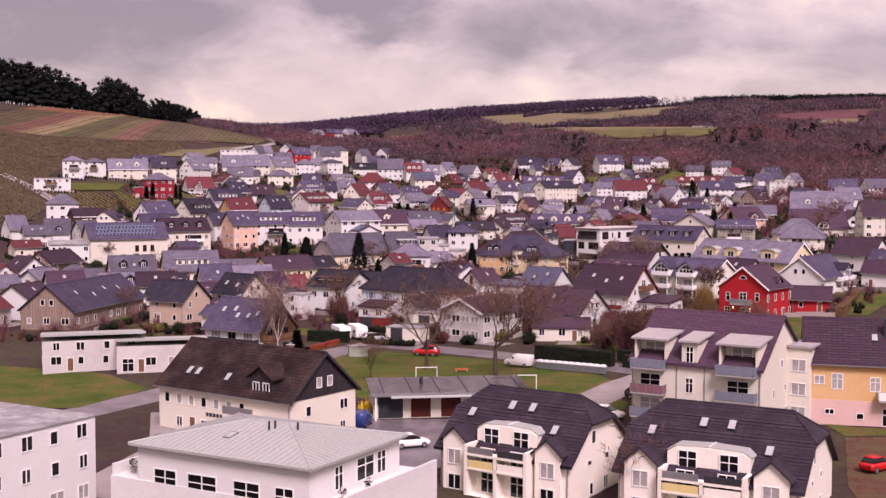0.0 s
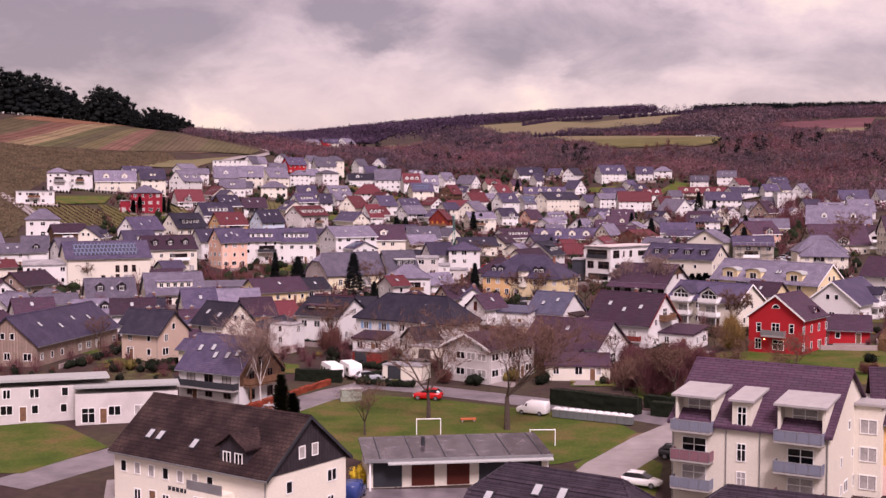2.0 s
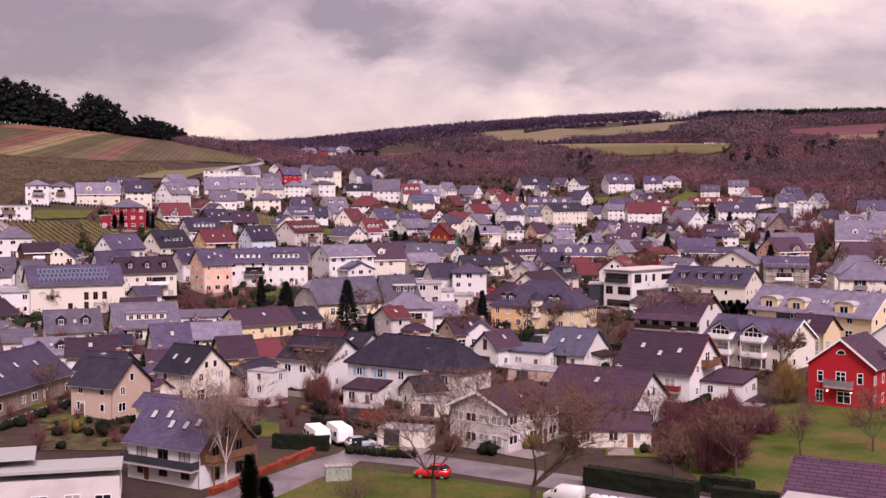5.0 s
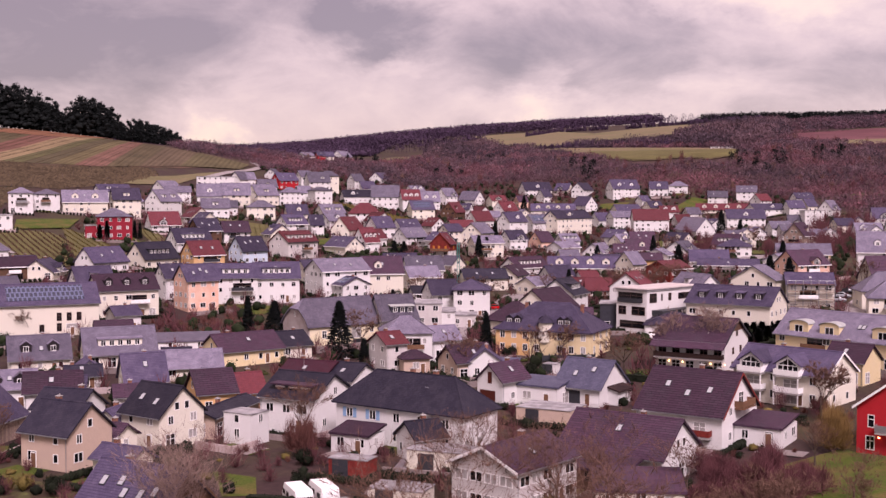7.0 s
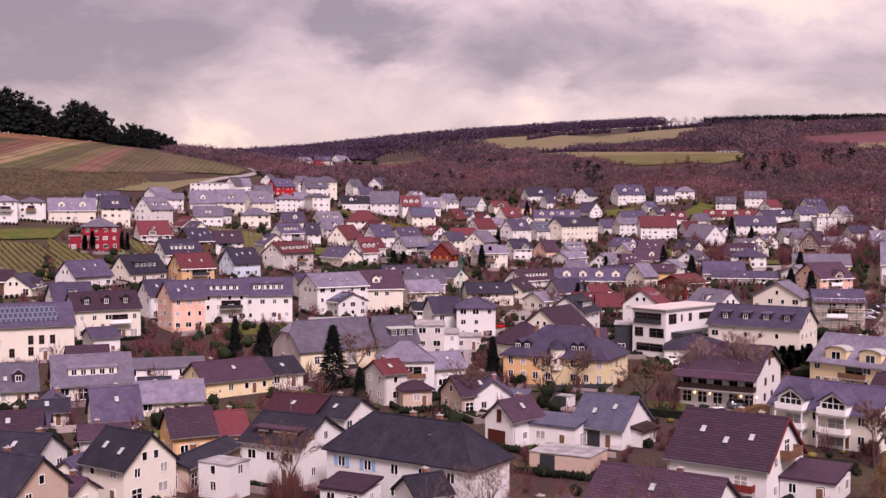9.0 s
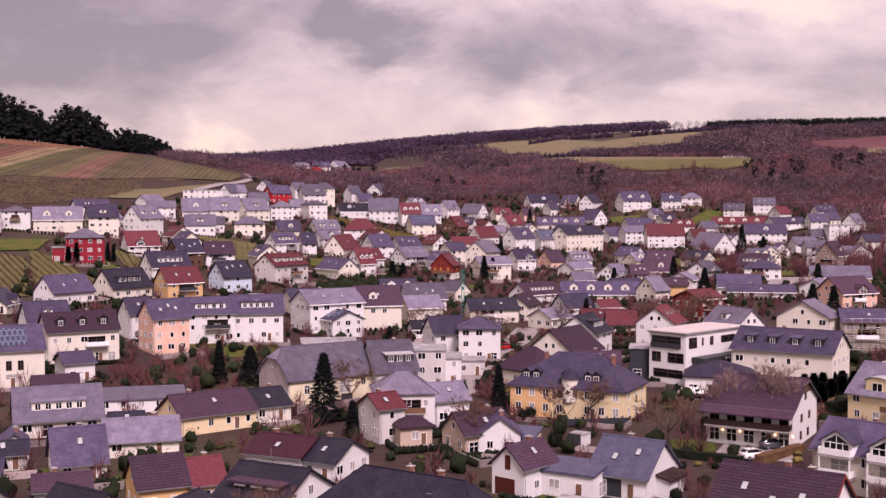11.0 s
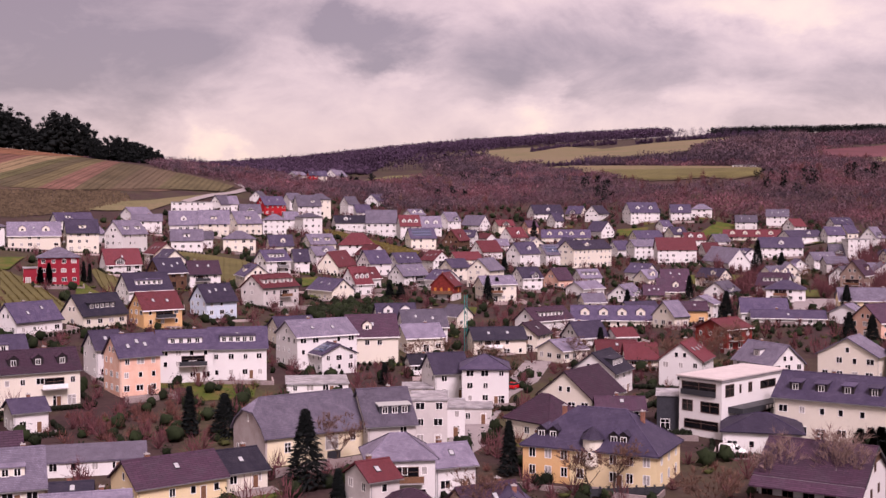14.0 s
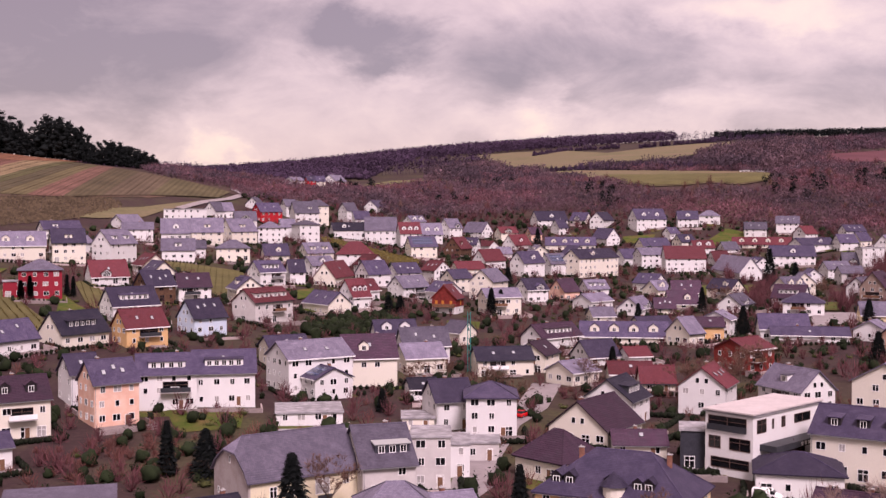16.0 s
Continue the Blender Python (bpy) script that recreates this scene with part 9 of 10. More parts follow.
patch("garden_bed", [(37.6, 103), (38.8, 112), (45, 131.2), (58, 131), (58, 103)], material("red_garden_soil", (0.10, 0.045, 0.032), 0.95, vary=0.35, scale=0.4, fine=3, bump=0.4, tint=(0.065, 0.06, 0.025)), 0.06, "reddish bare garden soil behind the houses", "garden")
for k, (tx, ty) in enumerate(((53, 120), (57, 124), (60, 118), (49, 113), (63, 122), (-22, 112), (-27, 118), (-31, 128), (40, 128), (37, 121))):
    bush(tx, ty, 1.0, 1.6, 500 + k, (RUST, HEDGE, MAUVE)[k % 3], ("rusty bare twiggy winter bush", "round dark evergreen garden bush", "dense reddish-mauve bare twiggy shrub")[k % 3], 900, 0.06)
patch("yard", [(-36, 110), (-32, 128), (-36, 145), (-24, 148), (-13, 123), (-26, 106)], MATS["pale_asphalt"], 0.04, "grey paved yard between the flats", "yard")

patch("lawn", [(44.6, 140.5), (47.5, 136.2), (58, 132.5), (58, 131.6), (45.2, 131.8)], GRASS, 0.05, "narrow lawn before the ochre house", "lawn")
patch("lawn", [(77, 229.5), (82, 227), (100, 258), (104, 284), (92, 266)], GRASS, 0.08, "green lawn behind the beech hedge", "lawn")


# ---- woods, scrub and fields on the hills ----
RNG = np.random.default_rng(7)
OPEN = []
VINEWOOD = material("vine_wood", (0.09, 0.066, 0.042), 0.95, vary=0.3, scale=0.1, bump=0, island=0.3)


def scatter(poly, spacing, jitter=0.5):
    xs, ys = [p[0] for p in poly], [p[1] for p in poly]
    out = []
    for a in np.arange(min(xs), max(xs), spacing):
        for b in np.arange(min(ys), max(ys), spacing):
            x, y = a + RNG.uniform(-jitter, jitter) * spacing, b + RNG.uniform(-jitter, jitter) * spacing
            if inside(x, y, poly):
                out.append((x, y, ground(x, y)))
    return np.array(out).reshape(-1, 3)


def scrub(poly, spacing, radius, tall, count, size, mat, label, name="scrub"):
    c = scatter(poly, spacing)
    k = RNG.uniform(0.45, 1.45, len(c))
    v, f = cloud_of_flakes(c, radius * k, tall * k, int(count * 3.4), size * 0.33, RNG, 0.5, 0.9)
    cv, cf = shrub_masses(c, radius * k * 0.62, tall * k * 0.66, RNG, 1)
    v, f = np.vstack([cv, v]), np.vstack([cf, f + len(cv)])
    return tagged(new(name, stuff_mesh(name, v, f, mat)), label, "scrub" if name == "scrub" else "woods", kind="stuff")


def trees_far(centres, tall, radius, count, size, mat, label, name="woods", trunks=True):
    centres = np.asarray(centres, float)
    k = RNG.uniform(0.75, 1.2, len(centres))
    k = k * (np.asarray(tall) / np.mean(tall))
    tall = float(np.mean(tall))
    v, f = cloud_of_flakes(centres, radius * k, tall * k * 0.8, count, size, RNG, 0.62)
    if trunks:
        n = len(centres)
        w = 0.012 * tall
        t = np.zeros((n, 3, 3))
        t[:, 0] = centres + (-w, 0, -1)
        t[:, 1] = centres + (w, 0, -1)
        t[:, 2] = centres + np.stack([np.zeros(n), np.zeros(n), tall * k * 0.8], 1)
        f = np.vstack([f, np.arange(3 * n).reshape(-1, 3) + len(v)])
        v = np.vstack([v, t.reshape(-1, 3)])
    return tagged(new(name, stuff_mesh(name, v, f, mat)), label, "woods", kind="stuff")


def rows_of_vines(poly, spacing, angle, tall, label, mat):
    """Rows of trained vines on posts, as thin ragged strips of twigs following the slope."""
    a = radians(angle)
    d, n = (math.cos(a), math.sin(a)), (-math.sin(a), math.cos(a))
    s = [x * n[0] + y * n[1] for x, y in poly]
    t = [x * d[0] + y * d[1] for x, y in poly]
    v, f = [], []
    for q in np.arange(min(s), max(s), spacing):
        for p in np.arange(min(t), max(t), 3.0):
            x, y = p * d[0] + q * n[0], p * d[1] + q * n[1]
            if not inside(x, y, poly) or built_on(x, y):
                continue
            for k in range(4):
                o = RNG.uniform(-1.6, 1.6)
                bx, by = x + d[0] * o + n[0] * RNG.normal(0, 0.12), y + d[1] * o + n[1] * RNG.normal(0, 0.12)
                z = ground(bx, by)
                h = tall * RNG.uniform(0.7, 1.1)
                i = len(v)
                v += [(bx - d[0] * 0.5, by - d[1] * 0.5, z - 0.1), (bx + d[0] * 0.5, by + d[1] * 0.5, z - 0.1), (bx + d[0] * 0.45, by + d[1] * 0.45, z + h), (bx - d[0] * 0.45, by - d[1] * 0.45, z + h * 0.9)]
                f += [(i, i + 1, i + 2), (i, i + 2, i + 3)]
    return tagged(new("vines", stuff_mesh("vines", v, f, mat)), label, "vineyard", kind="stuff")


# left hill: vineyards below a dark pine wood
patch("field", [(-330, 985), (-262, 985), (-225, 975), (-136, 912), (-167, 832), (-233, 780), (-300, 770), (-340, 880)], material("mossy_vineyard", (0.070, 0.050, 0.034), 0.95, rows=(20, 4.0), vary=0.25, scale=0.03, fine=0.6, bump=0.3, tint=(0.12, 0.07, 0.05)), 0.25, "pale terraced hillside fields", "field", 12)
patch("vineyard_ground", [(-300, 774), (-231, 776), (-183, 812), (-171, 789), (-180, 738), (-199, 690), (-260, 640), (-300, 690)], VINE, 0.3, "brown vineyard soil on the lower hillside", "vineyard", 12)
# the slope beside the first houses, with its lane and a green terrace
side_slope = [(-300, 640), (-246, 660), (-208, 668), (-196, 600), (-184, 536), (-164, 491), (-150, 436), (-166, 420), (-240, 440), (-300, 540)]
patch("vineyard_ground", side_slope, material("slope_vineyard", (0.068, 0.048, 0.034), 0.95, vary=0.3, scale=0.05, fine=0.9, bump=0.3, rows=(20, 2.6), tint=(0.075, 0.068, 0.03)), 0.35, "brown vineyard slope beside the first houses", "vineyard", 8)
rows_of_vines(side_slope, 3.2, 20, 1.2, "rows of bare vines beside the lane", VINEWOOD)
ribbon("road", [(-240, 590), (-211, 566), (-191, 541), (-172, 511), (-160, 490), (-146, 470)], 5.0, MATS["pale_asphalt"], 0.7, "pale lane climbing past the vineyard")
patch("lawn", [(-174, 556), (-154, 575), (-149, 545), (-166, 531)], GRASS, 0.5, "green terrace lawn above the vineyard", "lawn", 6)
# parcels of vines running down the hill, each with its own tone
TOP, FOOT_EDGE = [(-335, 985), (-262, 985), (-225, 975), (-136, 912)], [(-335, 800), (-262, 778), (-205, 800), (-137, 878)]


def along(line, f):
    t = f * (len(line) - 1)
    k = min(int(t), len(line) - 2)
    return line[k][0] + (line[k + 1][0] - line[k][0]) * (t - k), line[k][1] + (line[k + 1][1] - line[k][1]) * (t - k)


PARCELS = [(0.00, 0.16, (0.075, 0.060, 0.030)), (0.16, 0.25, (0.15, 0.062, 0.05)), (0.25, 0.33, (0.25, 0.18, 0.10)), (0.33, 0.40, (0.085, 0.085, 0.034)), (0.40, 0.48, (0.070, 0.060, 0.032)), (0.48, 0.56, (0.11, 0.092, 0.042)), (0.56, 0.66, (0.165, 0.078, 0.062)), (0.66, 0.74, (0.085, 0.068, 0.036)), (0.74, 0.84, (0.10, 0.072, 0.046)), (0.84, 1.0, (0.088, 0.076, 0.036))]
for n, (f0, f1, tone) in enumerate(PARCELS):
    low0 = 0.12 if n % 3 == 1 else 0.04
    a, b, c, d = along(TOP, f0), along(TOP, f1), along(FOOT_EDGE, f1), along(FOOT_EDGE, f0)
    slant = math.degrees(math.atan2(a[1] - d[1], a[0] - d[0]))
    tone = tuple(0.85 * (0.72 * a + 0.28 * b) for a, b in zip(tone, (0.088, 0.064, 0.042)))
    tone_mat = material(f"parcel_{n}", tone, 0.95, vary=0.3, scale=0.04, fine=0.8, bump=0.3, rows=(slant, 3.4))
    patch("vineyard_parcel", [a, d, c, b], tone_mat, 0.45 + 0.02 * n, "sloping parcel of vines in winter", "vineyard", 10)
    rows_of_vines([(p[0], p[1]) for p in (a, d, c, b)], 6.8, slant, 0.9, "rows of bare vines running down the hill", VINEWOOD)
patch("meadow", [(-181, 740), (-180, 773), (-162, 794), (-140, 856), (-131, 879), (-150, 793), (-154, 762), (-172, 744)], MEADOW, 0.5, "pale green meadow above the houses", "meadow", 8)
patch("red_soil", [(-330, 985), (-300, 1010), (-255, 1000), (-262, 979), (-285, 945), (-330, 940)], material("rusty_slope", (0.15, 0.07, 0.04), 0.95, vary=0.25, scale=0.05, fine=1, bump=0.3), 0.6, "rust-brown slope below the pine wood", "slope", 10)
ribbon("road", [(-145, 806), (-139, 851), (-131, 879), (-127, 910), (-136, 925)], 5, material("pale_asphalt", (0.24, 0.21, 0.21), 0.6), 0.8, "pale lane climbing between vineyards")
rows_of_vines([(-300, 774), (-231, 776), (-183, 812), (-171, 789), (-180, 738), (-199, 690), (-260, 640), (-300, 690)], 2.6, 20, 1.5, "rows of bare brown vines on posts", VINEWOOD)
patch("vineyard_ground", [(-172, 500), (-175, 535), (-150, 528), (-136, 508), (-120, 452), (-132, 446), (-150, 468)], material("green_vineyard", (0.098, 0.086, 0.034), 0.95, vary=0.25, scale=0.06, fine=1, bump=0.3), 0.3, "grassy vineyard on the slope", "vineyard", 6)
rows_of_vines([(-172, 500), (-175, 535), (-150, 528), (-136, 508), (-120, 452), (-132, 446), (-150, 468)], 2.2, 118, 1.3, "rows of bare vines on a grassy slope", TWIG)
for poly, ang in (([(-121.6, 622.8), (-115, 642), (-98, 638), (-82, 634), (-74, 600), (-73, 568), (-80, 562), (-89, 603), (-100, 616), (-118, 610)], 100), ([(-68, 794), (-57, 794), (-38, 774), (-13, 741), (-13, 703), (-26, 695), (-48, 755), (-62, 767)], 60), ([(-126, 560), (-121, 564), (-105, 529), (-101, 503), (-112, 525)], 110), ([(-152, 545), (-134, 525), (-107, 480), (-107, 463), (-120, 460)], 118)):
    OPEN.append(poly)
    patch("vineyard_ground", poly, MATS["green_vineyard"], 0.45, "grassy vineyard between the houses", "vineyard", 6)
    rows_of_vines(poly, 2.4, ang, 1.2, "rows of bare vines between the houses", OLIVE)
for poly in ([(-123, 537), (-113, 519), (-99, 499), (-98, 480), (-112, 497)], [(104, 701), (142, 706), (127, 658), (97, 663)], [(152, 853), (171, 880), (190, 850), (151, 837)], [(140, 619), (152, 614), (135, 573), (129, 580)], [(106, 874), (126, 876), (119, 853), (104, 856)], [(-8, 536), (0, 530), (-1, 517), (-10, 513)], [(-56, 599), (-51, 608), (-48, 590), (-53, 575)], [(-1, 554), (10, 554), (9, 537), (-1, 538)]):
    OPEN.append(poly)
    patch("lawn", poly, GRASS, 0.45, "green sloping lawn between the houses", "lawn", 6)
patch("yard", [(125, 568), (146, 563), (134, 529), (110, 526)], MATS["pale_asphalt"], 0.4, "pale empty parking yard", "yard", 6)
OPEN.append([(125, 568), (146, 563), (134, 529), (110, 526)])
CREST = [(-460, 34), (-400, 36), (-350, 35), (-327, 30), (-314, 25), (-303, 17), (-297, 16), (-291, 27), (-284, 31), (-274, 28), (-263, 24), (-256, 12), (-251, 7), (-247, 16), (-240, 17), (-230, 15), (-220, 13), (-212, 9), (-204, 3)]


def pine_wood():
    """A wood of round-headed pines, tallest at the outer end, each with several dense clumps of needles."""
    rng = np.random.default_rng(71)
    clumps, wide, tall, stems = [], [], [], []
    for x in np.arange(-458, -202, 3.4):
        h0 = np.interp(x, [c[0] for c in CREST], [c[1] for c in CREST])
        for row in range(6):
            tx, ty = x + rng.uniform(-1.8, 1.8), 1006 + row * 6 + rng.uniform(-3, 3)
            if h0 < 7 and row > 1:
                continue
            gz = ground(tx, ty)
            h = h0 * rng.uniform(0.84, 1.12) - max(0.0, gz - ground(tx, 1008)) * 0.6
            stems.append((tx, ty, gz - 1, h * 0.9))
            for k in range(7):
                f = 0.16 + 0.76 * k / 6 + rng.uniform(-0.04, 0.04)
                r = h * (0.15 if f < 0.6 else 0.085) * rng.uniform(0.8, 1.15)
                clumps.append((tx + rng.normal(0, h * 0.05), ty + rng.normal(0, h * 0.05), gz + h * f - r * 0.5))
                wide.append(r)
                tall.append(r * 1.25)
    cv, cf = shrub_masses(clumps, np.array(wide) * 0.8, np.array(tall) * 0.8, rng, 1)
    v, f = cloud_of_flakes(clumps, np.array(wide) * 1.1, np.array(tall) * 1.25, 26, 0.55, rng, 0.42)
    n = len(stems)
    s = np.array(stems)
    t = np.zeros((n, 3, 3))
    t[:, 0], t[:, 1], t[:, 2] = s[:, :3] - (0.35, 0, 0), s[:, :3] + (0.35, 0, 0), s[:, :3] + np.stack([np.zeros(n), np.zeros(n), s[:, 3]], 1)
    f = np.vstack([cf, f + len(cv), np.arange(3 * n).reshape(-1, 3) + len(cv) + len(v)])
    v = np.vstack([cv, v, t.reshape(-1, 3)])
    return tagged(new("pine_wood", stuff_mesh("pine_wood", v, f, CONIFER)), "dark round-headed pine wood on the hill crest", "woods", kind="stuff")


pine_wood()

# far ridges: woods, meadows and fields
def wood_slope(x0, x1, y0, y1, step, tall, radius, count, size, mat, label):
    c = [(x + RNG.uniform(-step, step), y + RNG.uniform(-step, step)) for x in np.arange(x0, x1, step) for y in np.arange(y0, y1, step * 1.6)]
    return trees_far([(x, y, ground(x, y) - 1) for x, y in c], tall, radius, count, size, mat, label, trunks=False)


wood_slope(-360, 345, 1890, 2200, 6.5, 18, 5.4, 56, 0.9, WOODS, "dark leafless forest along the ridge")
wood_slope(-460, -40, 1600, 1880, 7.5, 14, 5.4, 50, 0.9, WOODS, "leafless forest on the far slope")
wood_slope(430, 900, 1970, 2050, 5.5, 14, 4.4, 55, 0.9, CONIFER, "dark conifer belt along the ridge")
trees_far([(x, 1960 + RNG.uniform(-30, 30), ground(x, 1960) - 1) for x in np.arange(345, 445, 7)], 17, 5.0, 130, 0.4, WOODS, "open row of bare trees on the skyline")
trees_far([(-90 + 130 * t + RNG.uniform(-1, 1), 1245 + 120 * t + RNG.uniform(-2, 2), ground(-90 + 130 * t, 1245 + 120 * t)) for t in np.arange(0, 1.05, 0.022)], 19, 4.2, 60, 0.9, WOODS, "avenue of bare trees along a lane")
patch("meadow", [(-71, 1056), (-46, 1167), (-11, 1177), (30, 1180), (-18, 1120)], material("green_meadow", (0.15, 0.145, 0.055), 0.95, vary=0.2, scale=0.03, bump=0.2), 0.8, "green meadow below the avenue", "meadow", 14)
UPPER_MEADOW = [(47, 1789), (67, 1791), (95, 1801), (153, 1645), (178, 1464), (237, 1513), (297, 1553), (344, 1553), (403, 1561), (354, 1477), (299, 1372), (249, 1278), (199, 1212), (150, 1222), (108, 1214), (79, 1230), (57, 1302), (41, 1464)]
LOWER_MEADOW = [(86, 1218), (110, 1183), (147, 1133), (183, 1081), (219, 1047), (237, 1027), (224, 987), (203, 979), (185, 989), (165, 987), (145, 991), (129, 1017), (119, 1063), (102, 1149), (84, 1163)]
VINE_PLOT = [(125, 1105), (158, 1063), (196, 1039), (234, 1019), (224, 987), (203, 981), (185, 991), (165, 989), (146, 993), (130, 1021)]
RED_FIELD = [(327, 1200), (407, 1244), (461, 1284), (385, 1097), (351, 1093), (312, 1093)]
PALE_FIELD = [(318, 1067), (351, 1093), (388, 1103), (359, 1033), (326, 1027)]
FIELDS = (UPPER_MEADOW, LOWER_MEADOW, RED_FIELD, PALE_FIELD)
patch("meadow", UPPER_MEADOW, MEADOW, 1.6, "pale winter meadow on the plateau", "meadow", 20)
patch("meadow", LOWER_MEADOW, MEADOW, 1.2, "pale meadow above the scrub", "meadow", 12)
patch("vineyard_ground", VINE_PLOT, MATS["green_vineyard"], 1.6, "grassy vineyard on the far slope", "vineyard", 10)
rows_of_vines(VINE_PLOT, 4.6, 80, 1.7, "rows of vines on the far slope", VINEWOOD)
patch("field", RED_FIELD, FIELD, 1.6, "reddish ploughed field on the hill", "field", 16)
patch("field", PALE_FIELD, MEADOW, 1.6, "pale stubble field on the hill", "field", 12)
patch("meadow", [(169, 880), (175, 874), (188, 856), (180, 855), (152, 837), (154, 856)], GRASS, 0.7, "green meadow behind the houses", "meadow", 8)

def thicket(poly, spacing, tall, count, size, mats, label, seed):
    """A closed canopy of fine bare twigs, low and high in drifts, sorted into drifts of colour."""
    rng = np.random.default_rng(seed)
    drifts = [[] for m in mats]
    for x, y, z in scatter(poly, spacing):
        if any(inside(x, y + d, q) for q in FIELDS for d in (0, 10, 20)):
            continue
        low = noise.noise((x * 0.035, y * 0.022, seed)) + 0.6 * noise.noise((x * 0.12, y * 0.07, seed + 3.0))
        tone = noise.noise((x * 0.013, y * 0.02, seed + 7.0)) + 0.55 * noise.noise((x * 0.09, y * 0.08, seed + 9.0)) + rng.normal(0, 0.16)
        kind = min(len(mats) - 1, max(0, int((tone + 0.55) / 1.1 * len(mats))))
        drifts[kind].append((x, y, z, (ground(x + 4, y) - z) / 4, (ground(x, y + 4) - z) / 4, tall * max(0.3, 1 + 0.8 * low) * rng.uniform(0.8, 1.25)))
    for m, rows in zip(mats, drifts):
        d = np.array(rows)
        o = rng.uniform(-0.85, 0.85, (len(d), count, 2)) * spacing
        up = rng.uniform(0.05, 1.0, (len(d), count)) ** 0.7
        mid = np.stack([d[:, None, 0] + o[..., 0], d[:, None, 1] + o[..., 1], d[:, None, 2] + d[:, None, 3] * o[..., 0] + d[:, None, 4] * o[..., 1] + d[:, None, 5] * up], -1)
        tri = rng.normal(size=(len(d), count, 3, 3)) * size * rng.uniform(0.6, 1.3, (len(d), count, 1, 1)) * (1, 1, 1.5)
        v = (mid[:, :, None, :] + tri).reshape(-1, 3)
        tagged(new("scrub", stuff_mesh("scrub", v, np.arange(len(v)).reshape(-1, 3), m)), label, "scrub", kind="stuff")


BROWN_SCRUB = material("brown_scrub", (0.115, 0.070, 0.082), 0.95, vary=0.4, scale=0.05, fine=0.2, bump=0, island=0.25)
DARK_SCRUB = material("dusky_scrub", (0.066, 0.045, 0.058), 0.95, vary=0.4, scale=0.05, fine=0.2, bump=0, island=0.25)
RUSTY_SCRUB = material("rusty_scrub", (0.155, 0.070, 0.084), 0.95, vary=0.4, scale=0.05, fine=0.2, bump=0, island=0.25)
thicket([(-190, 945), (-136, 925), (-128, 900), (-60, 930), (-30, 915), (30, 935), (60, 945), (110, 930), (160, 915), (190, 880), (240, 850), (330, 870), (400, 960), (440, 1150), (400, 1240), (300, 1200), (250, 1120), (200, 1140), (60, 1190), (-20, 1120), (-45, 1070), (-60, 1030), (-130, 1030), (-220, 1020)], 5.2, 4.2, 78, 0.36, (DARK_SCRUB, BROWN_SCRUB, SCRUB, RUSTY_SCRUB), "purple-brown bare scrub on the hillside", 3)
thicket([(227, 1218), (288, 1348), (335, 1396), (376, 1384), (331, 1212), (269, 1069), (239, 1041), (200, 1077)], 7, 9, 120, 0.55, (DARK_SCRUB, BROWN_SCRUB), "bare copse between the far fields", 5)
thicket([(110, 1226), (155, 1222), (204, 1208), (228, 1216), (202, 1083), (144, 1145), (109, 1191)], 7, 5, 70, 0.5, (DARK_SCRUB,), "dark bare bushes below the plateau meadow", 6)
thicket([(376, 1384), (444, 1531), (543, 1607), (582, 1581), (488, 1348), (435, 1318), (340, 1232)], 8, 6, 70, 0.6, (DARK_SCRUB, SCRUB), "bare scrub below the conifer belt", 7)
scrub([(-60, 1200), (-200, 1100), (-260, 1060), (-420, 1300), (-330, 1500), (-60, 1420)], 9, 5.4, 8, 34, 1.5, WOODS, "leafless woods in the side valley")
thicket([(-16, 1454), (38, 1396), (54, 1246), (87, 1201), (82, 1145), (69, 1095), (30, 1127), (-13, 1165)], 7, 6, 90, 0.5, (DARK_SCRUB, DARK_SCRUB, BROWN_SCRUB), "dark bare copse beside the plateau", 11)
thicket([(420, 980), (620, 1100), (700, 1500), (520, 1500), (500, 1320), (440, 1180)], 11, 7, 60, 0.7, (SCRUB, BROWN_SCRUB), "bare scrub on the far hill", 8)
thicket([(240, 840), (330, 860), (420, 980), (620, 1100), (520, 800), (300, 600), (240, 700)], 8, 4.6, 60, 0.5, (BROWN_SCRUB, SCRUB, RUSTY_SCRUB), "bare scrub on the side slope", 9)
HILLSIDE = [(-170, 940), (-128, 905), (-60, 932), (30, 938), (110, 932), (190, 890), (240, 855), (330, 872), (400, 960), (430, 1170), (320, 1140), (235, 1020), (105, 1060), (-10, 1105), (-60, 1035), (-130, 1030)]


def bare_thickets(poly, spacing, radius, tall, count, width, mat, label, keep):
    c = np.array([p for p in scatter(poly, spacing) if noise.noise((p[0] * 0.02, p[1] * 0.02, 5.0)) * 1.4 + keep > RNG.random() and not any(inside(p[0], p[1], q) for q in FIELDS)])
    k = RNG.uniform(0.6, 1.4, len(c))
    v, f = cloud_of_twigs(c, radius * k, tall * k, count, width, RNG)
    return tagged(new("scrub", stuff_mesh("scrub", v, f, mat)), label, "scrub", kind="stuff")


bare_thickets(HILLSIDE, 13, 3.4, 6.5, 80, 0.12, MAUVE, "bare reddish thickets on the hillside", 0.2)
bare_thickets(HILLSIDE, 15, 3.0, 5.6, 80, 0.12, RUST, "rusty bare thickets on the hillside", 0.15)
bare_thickets(HILLSIDE, 22, 2.6, 7.0, 90, 0.09, TWIG, "pale bare birches among the scrub", 0.3)
firs = [(x, y, z) for x, y, z in scatter(HILLSIDE, 13) if noise.noise((x * 0.015, y * 0.015, 9.0)) > 0.36 and not any(inside(x, y, q) for q in FIELDS)]
trees_far(firs, 9, 2.4, 70, 0.6, CONIFER, "dark conifers among the scrub", trunks=False)
